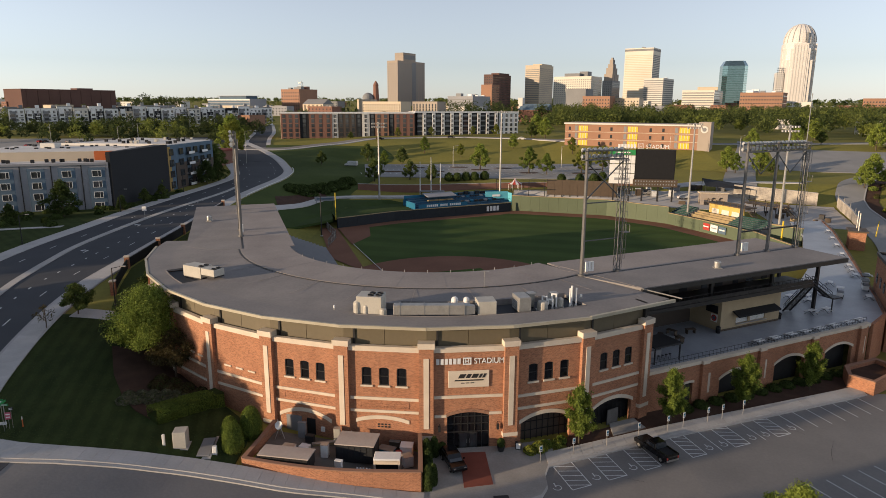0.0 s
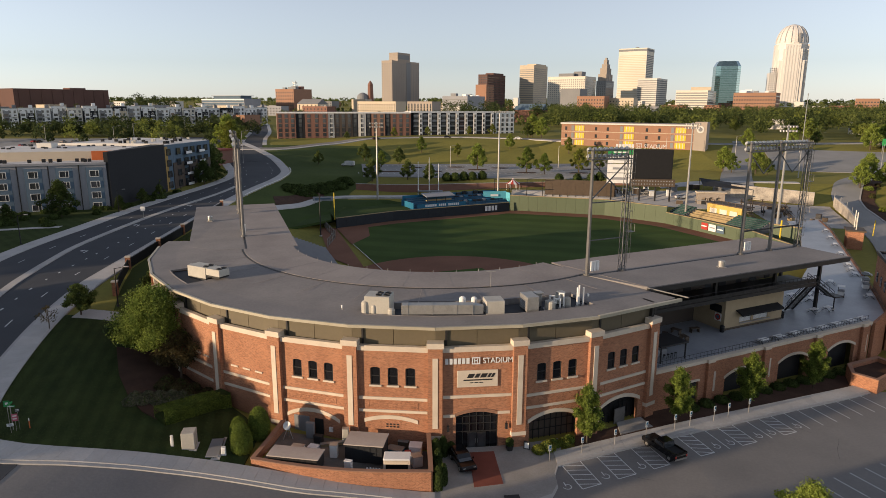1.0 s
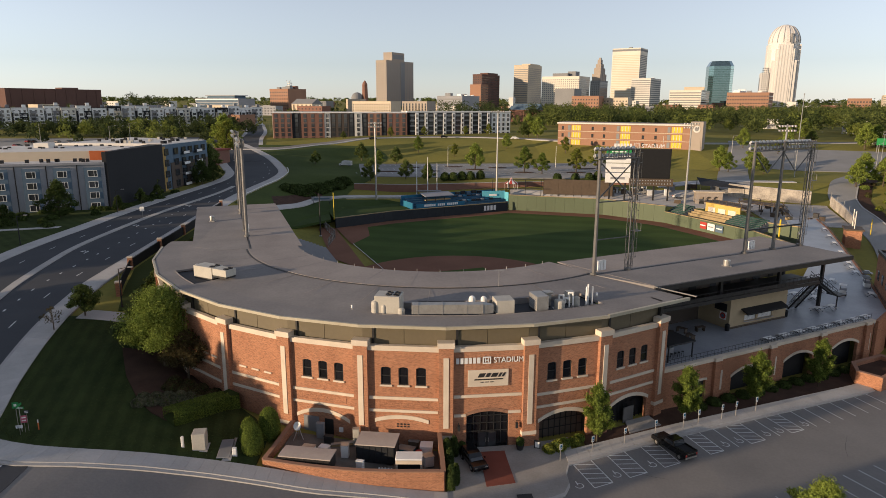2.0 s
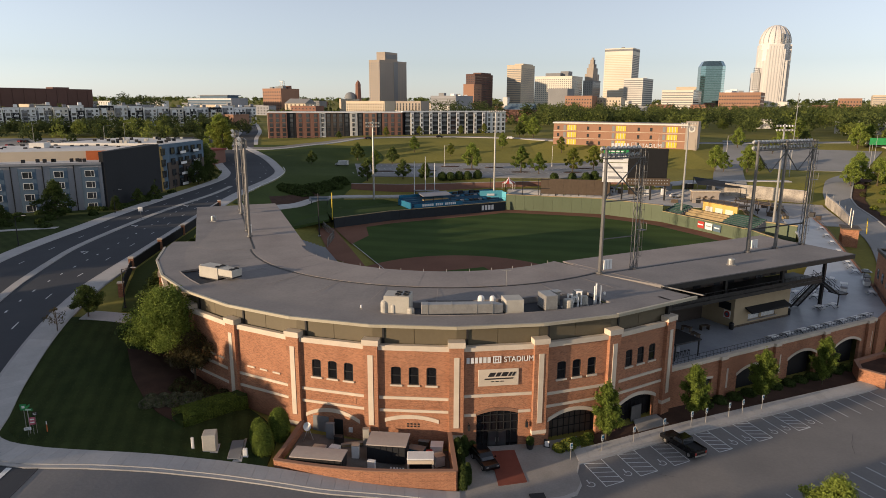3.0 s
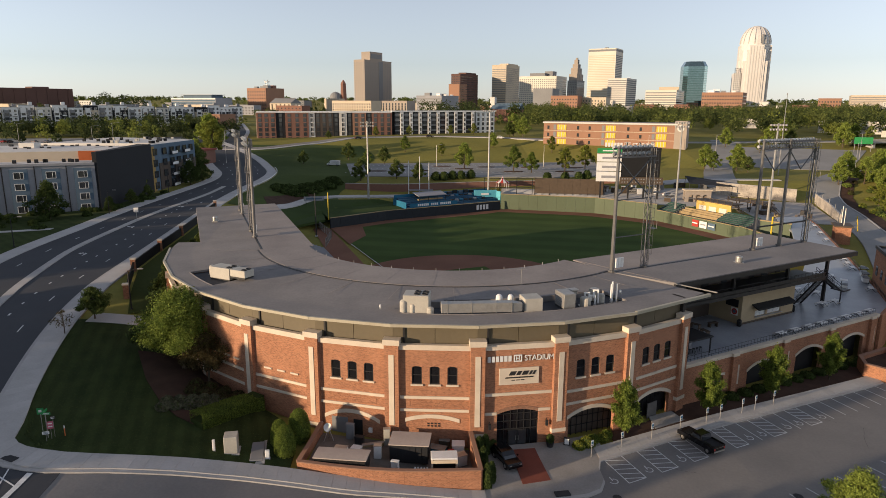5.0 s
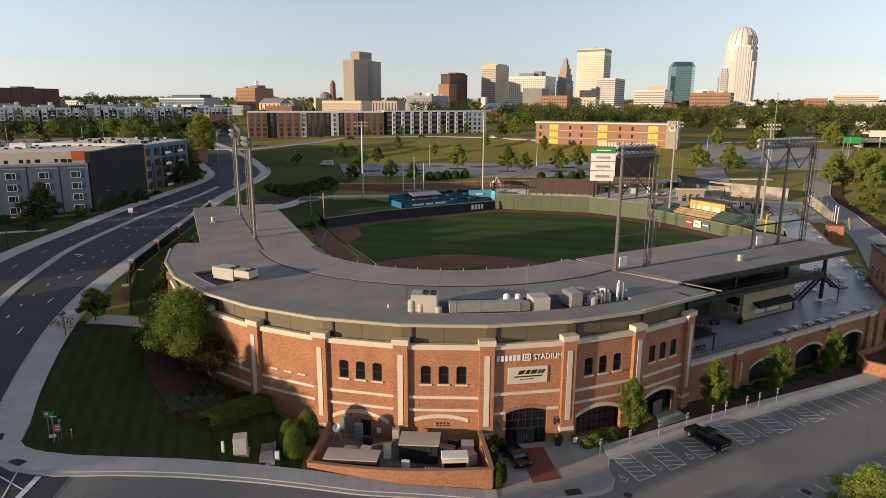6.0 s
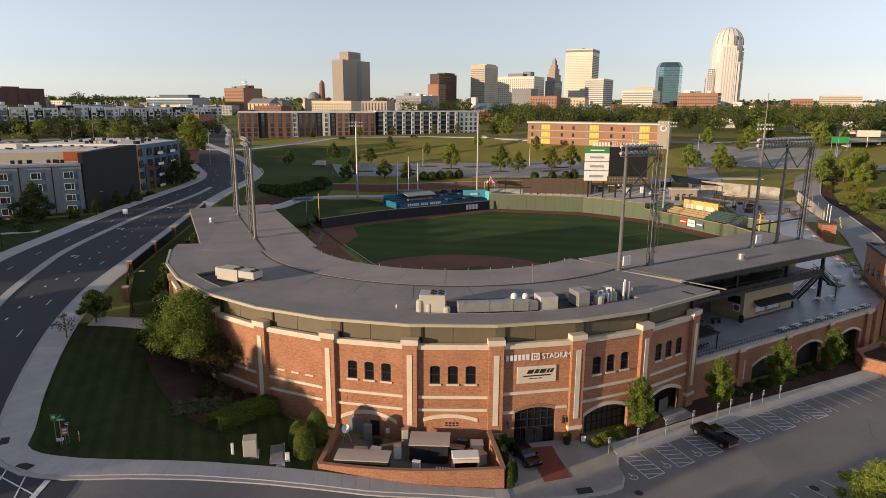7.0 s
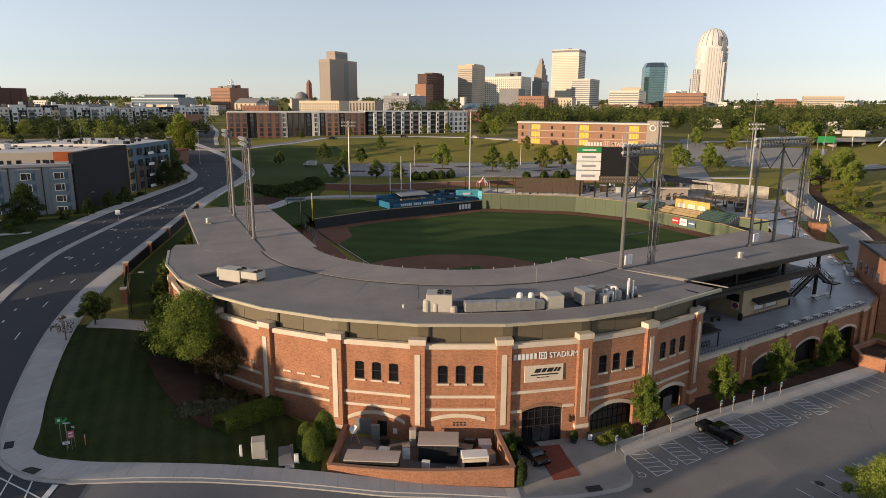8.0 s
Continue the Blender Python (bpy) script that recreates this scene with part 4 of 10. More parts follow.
def sign_row(parent, m, u0, u1, z, h, mat):
    """Bars, a framed square, then the word STADIUM, spread from u0 to u1."""
    w = u1 - u0
    for j in range(6):
        part("bar", box(u0 + w * (0.03 + 0.062 * j), 0, z, w * 0.045, 0.12, h), mat, parent).matrix_basis = m
    emblem = bmesh.new()
    s = h * 1.25
    c = u0 + w * 0.46
    for x, zz, a, b in ((c - s / 2, z - 0.1, 0.12, s), (c + s / 2, z - 0.1, 0.12, s), (c, z - 0.1, s - 0.12, 0.12), (c, z - 0.22 + s, s - 0.12, 0.12), (c - s * 0.2, z + 0.1, 0.1, s - 0.4), (c + s * 0.2, z + 0.1, 0.1, s - 0.4), (c, z + h * 0.42, s * 0.4, 0.1)):
        bx(emblem, x, 0, zz, a, 0.12, b)
    bmesh.ops.remove_doubles(emblem, verts=emblem.verts, dist=0.02)
    part("emblem", emblem, mat, parent).matrix_basis = m
    me = letters("STADIUM", h * 1.38, 0.12)
    xs = [v.co.x for v in me.vertices]
    sx = w * 0.44 / (max(xs) - min(xs))
    me.materials.append(mat)
    ob = new("lettering", me)
    ob.parent = parent
    ob.matrix_basis = m @ pose(u0 + w * 0.56, 0, z, 90) @ Matrix.Diagonal((sx, 1, 1, 1))
    ob["label"] = "white raised letters STADIUM"


fascia = thing("facade_sign", BASE.inverted() @ BASE @ m6 @ pose(0, -0.12, 0), "white raised letters on the brick front", "sign")
sign_row(fascia, Matrix.Identity(4), 1.15, 9.6, 11.85, 0.72, WHITE)
bm = soft(box(5.25, -0.1, 8.75, 5.1, 0.16, 2.2), 0.03, 1)
plate = thing("sign_board", m6, "cream sign board with dark slanted shapes", "sign board")
part("board", bm, STONE, plate)
bm = bmesh.new()
def slanted(x, z, w, h):
    """An upright block leaning to its right."""
    v = [bm.verts.new(p) for y in (-0.22, -0.17) for p in ((x, y, z), (x + w, y, z), (x + w + h * 0.55, y, z + h), (x + h * 0.55, y, z + h))]
    for f in ((0, 1, 2, 3), (7, 6, 5, 4), (0, 4, 5, 1), (3, 2, 6, 7), (0, 3, 7, 4), (1, 5, 6, 2)):
        bm.faces.new([v[k] for k in f])


for x, w in ((3.9, 0.75), (4.85, 0.5), (5.55, 0.7), (6.45, 0.3), (6.9, 0.3)):
    slanted(x, 10.0, w, 0.52)
slanted(3.45, 9.62, 3.6, 0.16)
for x in (4.5, 5.1, 5.7):
    bx(bm, x, -0.2, 9.3, 0.45, 0.06, 0.1)
part("emblem", bm, DARK, plate, "dark slanted emblem bars")

# ---- terrace on the right ----
TA = math.degrees(math.atan2(RWD.y, RWD.x))
T0 = Vector((29.5, 84.6))
tm = pose(T0.x, T0.y, 0, 0, 0, TA)
terrace = thing("terrace", tm, "raised concrete concourse terrace behind a brick wall", "terrace", kind="structure")
holes = [(13.4, 20.2, -2.5, 3.7, 1.0), (25.4, 32.4, -2.5, 3.9, 1.0), (37.6, 44.6, -2.5, 3.9, 1.0), (6.2, 7.9, -2.5, 3.4, 0.0)]
metre_uv(part("brick_wall", pierced(bmesh.new(), -1.0, 48.6, -2.5, 6.1, holes, 0, 0.5), BRICK, terrace))
part("coping", box(23.8, 0.2, 6.1, 49.8, 0.8, 0.5), STONE, terrace, "cream stone coping")
for a, b, c, d, r in holes[:3]:
    part("stone_arch", arch_band(a - 0.2, b + 0.2, d, r, 0.42, -0.1, 0.05), STONE, terrace)
    # Black slab stands in for the shade deep inside the arch
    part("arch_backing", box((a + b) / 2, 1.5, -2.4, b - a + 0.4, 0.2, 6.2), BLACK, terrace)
part("door_surround", arch_band(6.0, 8.1, 3.45, 0.1, 0.35, -0.1, 0.05), STONE, terrace)
part("door", box(7.05, 0.4, -1.0, 1.7, 0.1, 4.4), DARK, terrace)
for u in (9.8, 21.9, 34.2, 46.4):
    pl = metre_uv(part("pilaster", box(u, -0.25, -2.5, 1.2, 0.5, 8.6), BRICK, terrace))
    part("cap", box(u, -0.25, 6.1, 1.4, 0.62, 0.52), STONE, pl)
    part("stone_strip", box(u + 1.15, -0.05, 1.2, 0.7, 0.12, 3.1), STONE, pl)
deck_edge = [(49.2, 0.2), (56.7, 2.6), (66.7, 10.3), (79.9, 21.1), (102, 39.4), (124, 57.7), (138, 71)]
deck_pts = [(0, 0.4), *deck_edge, (127, 74), (110, 57), (92, 44), (76, 31), (60, 22), (54, 20), (40, 19), (0, 19)]
# Pale blue-grey base colour includes the sky's reflection on the floor
part("deck", prism(bmesh.new(), deck_pts, 5.6, 6.2), surface("sky_tinted_concrete_deck", (0.31, 0.325, 0.35), (0.235, 0.25, 0.275), 0.4, 0.22, 2.5, contrast=1.3), terrace, "smooth concrete deck tinted with the sky's reflection")
for a, b in zip(deck_edge, deck_edge[1:]):
    d = (Vector(b) - Vector(a)).normalized()
    r = Vector((d.y, -d.x)) * 0.5
    metre_uv(part("brick_wall", prism(bmesh.new(), [Vector(a), Vector(a) + r, Vector(b) + r, Vector(b)], -2.5, 6.3), BRICK, terrace))
rail = bmesh.new()
for z in (6.95, 7.5):
    tube(rail, (0, 0.55, z), (48.5, 0.55, z), 0.03, seg=6)
for j in range(66):
    tube(rail, (0.3 + j * 0.74, 0.55, 6.3), (0.3 + j * 0.74, 0.55, 7.5), 0.022, seg=5)
part("railing", rail, DARK, terrace, "thin dark metal railing")
rail = bmesh.new()
for z in (6.8, 7.3):
    for a, b in zip(deck_edge[1:], deck_edge[2:]):
        tube(rail, (a[0], a[1], z), (b[0], b[1], z), 0.035, seg=6)
for a, b in zip(deck_edge[1:], deck_edge[2:]):
    n = int((Vector(b) - Vector(a)).length / 1.2)
    for j in range(n):
        p = Vector(a).lerp(Vector(b), j / n)
        tube(rail, (p.x, p.y, 6.2), (p.x, p.y, 7.3), 0.03, seg=5)
part("railing", rail, DARK, terrace)

# picnic tables along the terrace edge
def picnic_table(m, group):
    t = thing("picnic_table", m, "white-topped outdoor table with bench seats on the terrace", "table", group)
    part("tabletop", soft(box(0, 0, 0.72, 1.9, 0.95, 0.08), 0.03, 1), WHITE, t)
    for s in (-1, 1):
        part("bench", box(0, s * 0.85, 0.42, 1.8, 0.3, 0.06), GALV, t)
        leg = bmesh.new()
        tube(leg, (s * 0.7, -0.8, 0), (s * 0.7, 0.1, 0.72), 0.04, seg=6)
        tube(leg, (s * 0.7, 0.8, 0), (s * 0.7, -0.1, 0.72), 0.04, seg=6)
        part("leg", leg, DARK, t)
    return t


first = picnic_table(tm @ pose(23.2, 1.5, 6.2), "tables on the terrace")
for u, v, r in ((26.8, 1.5, 0), (30.6, 1.5, 2), (34.0, 1.4, -2), (37.5, 1.4, 0), (41.2, 1.5, 1), (44.9, 1.4, 0), (48.2, 1.5, 3), (63.6, 9.5, 39), (77.8, 21.2, 39), (81.2, 24.2, 39), (85.0, 27.3, 39), (80.1, 20.0, 39), (66.5, 19.3, 30), (90, 31.6, 39), (95, 35.6, 39), (104, 43, 39), (112, 49.6, 39), (121, 57, 39), (45.0, 8.2, 8), (48.6, 7.9, 8), (51.1, 12.9, 20), (47.6, 13.6, 12), (53.4, 15.0, 20), (50.0, 16.4, 5), (57.5, 16.0, 30)):
    copy_thing(first, tm @ pose(u, v, 6.2, 0, 0, r))
for u, v, w, r, lab in ((59.4, 12.5, 1.5, 30, "white serving cart parked on the terrace"), (73.4, 16.3, 2.4, 39, "small white utility cart on the terrace"), (69.0, 13.6, 2.0, 39, "white drinks cart by the terrace rail")):
    t = thing("serving_cart", tm @ pose(u, v, 6.2, 0, 0, r), lab, "cart", "carts on the terrace")
    part("body", soft(box(0, 0, 0.35, w, 1.1, 0.9), 0.05, 1), WHITE, t)
    part("counter", box(0, 0, 1.254, w * 1.1, 1.25, 0.08), SILVER, t)
    part("canopy", soft(box(0, 0.1, 2.1, w * 1.15, 1.35, 0.1), 0.03, 1), WHITE if w < 2 else DARK, t)
    for a in (-1, 1):
        part("post", box(a * w * 0.48, 0.5, 1.3, 0.06, 0.06, 0.8), DARK, t)
        part("wheel", tube(bmesh.new(), (a * w * 0.35, -0.5, 0.3), (a * w * 0.35, -0.62, 0.3), 0.3, seg=12), RUBBER, t)

# concession stand and the storey above it, under the right roof
KIOSK_TAN = surface("tan_block_wall", (0.40, 0.31, 0.195), (0.33, 0.255, 0.16), 0.9, 0.5, 6.0)
kiosk = thing("concession_stand", tm @ pose(22.3, 8.4, 6.2), "tan block concession stand with a black awning", "concession stand")
holes = [(3.6, 6.5, 0.95, 1.95, 0), (7.0, 10.6, 0.95, 1.95, 0)]
bm = pierced(bmesh.new(), 0, 14.2, 0, 6.0, holes, 0, 0.3)
bmesh.ops.remove_doubles(bm, verts=bm.verts, dist=0.001)
part("wall", bm, KIOSK_TAN, kiosk)
part("base_course", box(7.1, -0.02, 0, 14.24, 0.06, 0.35), BROWN, kiosk, "dark painted base course")
for x in (0.15, 14.05):
    part("side_wall", box(x, 4.5, 0, 0.3, 8.4, 6.0), KIOSK_TAN, kiosk)
for a, b, c, d, r in holes:
    hatch = part("serving_hatch", box((a + b) / 2, 0.2, c, b - a, 0.06, d - c), WHITE, kiosk, "white roller hatch")
    slat = bmesh.new()
    for k in range(6):
        bx(slat, (a + b) / 2, 0.16, c + 0.08 + k * (d - c) / 6, b - a, 0.03, 0.03)
    part("slats", slat, SILVER, hatch)
    part("counter", box((a + b) / 2, -0.14, c - 0.1, b - a + 0.3, 0.5, 0.08), GALV, kiosk, "steel serving counter")
bm = bmesh.new()
v = [bm.verts.new(p) for p in ((2.6, 0, 3.3), (12.8, 0, 3.3), (12.8, -1.4, 2.75), (2.6, -1.4, 2.75), (2.6, 0, 3.15), (12.8, 0, 3.15), (12.8, -1.4, 2.45), (2.6, -1.4, 2.45))]
for f in ((0, 1, 2, 3), (7, 6, 5, 4), (3, 2, 6, 7), (0, 3, 7, 4), (1, 5, 6, 2)):
    bm.faces.new([v[i] for i in f])
part("awning", bm, BLACK, kiosk, "black sloping awning")
part("menu_board", box(-0.05, 1.9, 2.9, 0.08, 2.4, 1.3), BLACK, kiosk)
disc = part("sign_disc", box(-0.06, 1.3, 1.45, 0.08, 1.3, 1.3), WHITE, kiosk, "square notice with a red and blue ring")
part("ring", tube(bmesh.new(), (-0.1, 1.3, 2.1), (-0.13, 1.3, 2.1), 0.55, seg=18), RED, disc)
part("ring_core", tube(bmesh.new(), (-0.13, 1.3, 2.1), (-0.15, 1.3, 2.1), 0.3, seg=16), SLATE, disc)
for x, y in ((-0.7, -0.3), (14.9, 0.4)):
    t = thing("litter_bin", tm @ pose(22.3 + x, 8.4 + y, 6.2), "black round litter bin beside the stand", "litter bin")
    part("drum", lathe(bmesh.new(), [(0.32, 0), (0.38, 0.1), (0.38, 0.95), (0.3, 1.15), (0.12, 1.25)], seg=14), BLACK, t)
    part("rim", lathe(bmesh.new(), [(0.4, 0.9), (0.42, 0.92), (0.42, 1.0), (0.4, 1.02)], seg=14), DARK, t)

upper = thing("suite_level", tm @ pose(3, 7.2, 0), "dark suite storey hung under the stand roof", "suite storey")
part("balcony", box(19.8, 2.0, 12.2, 38.4, 5.6, 0.6), DARK, upper, "dark steel balcony slab")
part("back_wall", box(18, 5.2, 12.8, 36, 0.4, 4.0), BROWN_SIDING, upper, "dark brown panel wall")
for j, x in enumerate((3.0, 6.5, 10.4, 14.2, 19.0, 22.4, 26.4, 29.8, 33.6)):
    part("doorway", box(x, 4.96, 12.8, 1.7 if j % 2 else 1.3, 0.08, 2.6), GLASS if j % 3 == 1 else BLACK, upper)
for j in range(8):
    part("wall_light", box(4.8 + j * 4.1, 4.9, 14.9, 0.22, 0.15, 0.3), WHITE, upper, "small white wall lamp")
for j, x in enumerate((8.4, 16.6, 24.6, 31.8)):
    part("notice", box(x, 4.97, 13.9, 0.9, 0.05, 1.1), (SILVER, RED, SILVER, WHITE)[j], upper)
bm = bmesh.new()
for z in (13.45, 14.0):
    tube(bm, (0.5, -0.7, z), (39.0, -0.7, z), 0.05, seg=6)
for j in range(39):
    tube(bm, (0.6 + j * 1.01, -0.7, 12.8), (0.6 + j * 1.01, -0.7, 14.0), 0.03, seg=5)
part("balustrade", bm, DARK, upper, "dark metal balustrade")
part("mesh_infill", box(19.8, -0.68, 12.85, 38.2, 0.02, 0.55), DARK, upper, "dark perforated balustrade infill")
for x, y, z, h in ((2, 0.5, 6.2, 6.0), (43.6, 1.9, 6.2, 10.6), (43.6, 9.5, 6.2, 10.6), (2, 9, 6.2, 6.0), (30.2, 0.9, 12.8, 4.0), (16.0, 0.9, 12.8, 4.0)):
    part("column", box(x, y, z, 0.5, 0.5, h), DARK, upper)
# Dark backdrop added to stand for the deep shade below the balcony
part("concourse_wall", box(9, 7.6, 6.2, 20, 0.3, 6.0), BROWN_SIDING, upper, "dark backdrop added for the shade in the concourse")
part("far_wall", box(28, 12.4, 6.2, 24, 0.3, 10.6), BROWN_SIDING, upper, "dark wall behind the suites")


def flight(a, b, w, n):
    """An open steel flight from a down to b, with stringers and rails."""
    a, b = Vector(a), Vector(b)
    bm = bmesh.new()
    side = Vector((-(b - a).y, (b - a).x, 0)).normalized() * w / 2
    ang = math.atan2((b - a).y, (b - a).x)
    for j in range(n):
        p = a.lerp(b, (j + 0.5) / n)
        bx(bm, p.x, p.y, p.z, 0.36, w, 0.07, ang)
    for sgn in (-1, 1):
        for lift, r in ((-0.1, 0.16), (1.05, 0.05), (0.6, 0.04)):
            tube(bm, a + side * sgn + Vector((0, 0, lift)), b + side * sgn + Vector((0, 0, lift)), r, seg=6)
        for j in range(0, n + 1, 3):
            p = a.lerp(b, j / n) + side * sgn
            tube(bm, p, p + Vector((0, 0, 1.05)), 0.035, seg=5)
    return bm


part("stair", flight((39.0, -0.4, 12.7), (39.6, 4.2, 6.3), 1.7, 20), DARK, upper, "dark steel stair to the balcony")
part("stair", flight((40.0, 1.0, 12.7), (44.6, 0.0, 9.4), 1.6, 12), DARK, upper, "dark upper stair flight")
part("landing", box(45.6, 0.0, 9.2, 2.2, 2.4, 0.2), DARK, upper, "steel half landing")
part("landing_post", box(46.5, 0.3, 6.2, 0.16, 0.16, 3.0), DARK, upper)
# bar under a dark canopy at the near end of the terrace, and tables in the shade
bar = thing("terrace_bar", tm @ pose(4.8, 4.2, 6.2), "dark flat-canopied bar at the terrace end", "bar")
part("canopy", soft(box(0, 0, 2.5, 5.4, 4.4, 0.22), 0.04, 1), DARK, bar)
for x in (-2.4, 2.4):
    for y in (-1.9, 1.9):
        part("post", box(x, y, 0, 0.16, 0.16, 2.5), DARK, bar)
part("counter", soft(box(-0.6, 0.6, 0, 3.0, 0.9, 1.1), 0.04, 1), SILVER, bar, "pale bar counter")
part("fridge", soft(box(-1.6, 1.4, 0, 0.9, 0.8, 1.9), 0.04, 1), WHITE, bar, "white upright fridge")
part("fridge", soft(box(0.2, 1.4, 0, 0.9, 0.8, 1.9), 0.04, 1), SLATE, bar, "blue drinks fridge")
for j in range(4):
    t = thing("bar_stool", tm @ pose(4.0 + j * 0.75, 3.2, 6.2), "dark metal stool beside the bar", "stool", "stools at the bar")
    part("seat", lathe(bmesh.new(), [(0.18, 0.72), (0.2, 0.75), (0.2, 0.8), (0.16, 0.82)], seg=12), DARK, t)
    for a in range(4):
        part("leg", tube(bmesh.new(), (0.24 * math.cos(a * 1.57), 0.24 * math.sin(a * 1.57), 0), (0.1 * math.cos(a * 1.57), 0.1 * math.sin(a * 1.57), 0.72), 0.025, seg=5), DARK, t)
for u, v in ((11.0, 10.2), (14.2, 10.9), (17.4, 10.0), (13.0, 8.0)):
    t = thing("timber_table", tm @ pose(u, v, 6.2, 0, 0, 20 * u), "brown timber table in the concourse shade", "table", "timber tables")
    part("tabletop", soft(box(0, 0, 0.72, 1.7, 0.9, 0.08), 0.02, 1), BROWN, t)
    for a in (-0.7, 0.7):
        part("leg", box(a, 0, 0, 0.1, 0.7, 0.72), BROWN, t)

# brick building beside the terrace
annex = thing("brick_annex", pose(89.9, 117.4, 0, 0, 0, 64.8), "low red-brick building with a dark parapet roof", "building")
metre_uv(part("wall", box(0, 0, -2.5, 18, 11.6, 15.9), BRICK, annex))
bm = bmesh.new()
for x, y, sx, sy in ((0, 5.8, 18.4, 0.4), (0, -5.8, 18.4, 0.4), (9, 0, 0.4, 11.2), (-9, 0, 0.4, 11.2)):
    bx(bm, x, y, 13.4, sx, sy, 0.6)
part("coping", bm, DARK, annex)
part("roof", box(0, 0, 13.404, 17.4, 11, 0.1), ROOF_A, annex)
for x, y in ((3, 1), (-3, -1)):
    part("vent_pipe", tube(bmesh.new(), (x, y, 13.5), (x, y, 14.6), 0.12, seg=8), WHITE, annex)
for j in range(4):
    part("window", box(-6 + j * 4.0, 5.83, 8.2, 1.4, 0.1, 2.0), GLASS, annex)

# brick planter at the car park's end
planter = thing("brick_planter", pose(67.4, 96.6, -1.4, 0, 0, 25), "curved orange-red brick planter wall", "planter")
bm = bmesh.new()
ringo = [(-2.4 + 0.3, -3.2), (4, -2.2), (8, 1.0), (8, 3.2), (0, 3.2), (-3.0, 0.5)]
inner = [(p[0] * 0.86 + 0.3, p[1] * 0.8) for p in ringo]
for i in range(len(ringo)):
    a, b = ringo[i], ringo[(i + 1) % len(ringo)]
    c, d = inner[(i + 1) % len(ringo)], inner[i]
    prism(bm, [a, b, c, d], -1.0, 2.6)
bmesh.ops.remove_doubles(bm, verts=bm.verts, dist=0.001)
metre_uv(part("wall", bm, BRICK, planter))
bm = bmesh.new()
for i in range(len(ringo)):
    a, b = ringo[i], ringo[(i + 1) % len(ringo)]
    c, d = inner[(i + 1) % len(ringo)], inner[i]
    prism(bm, [a, b, c, d], 2.604, 2.75)
bmesh.ops.remove_doubles(bm, verts=bm.verts, dist=0.001)
part("coping", bm, BRICK_B, planter)
part("soil", prism(bmesh.new(), inner, 1.8, 2.0), MULCH, planter)

# ---- on the roof ----
LAMP_GREY = surface("lamp_housing_grey", (0.42, 0.43, 0.42), (0.32, 0.325, 0.32), 0.5, 1.0, 6.0, metal=0.2)

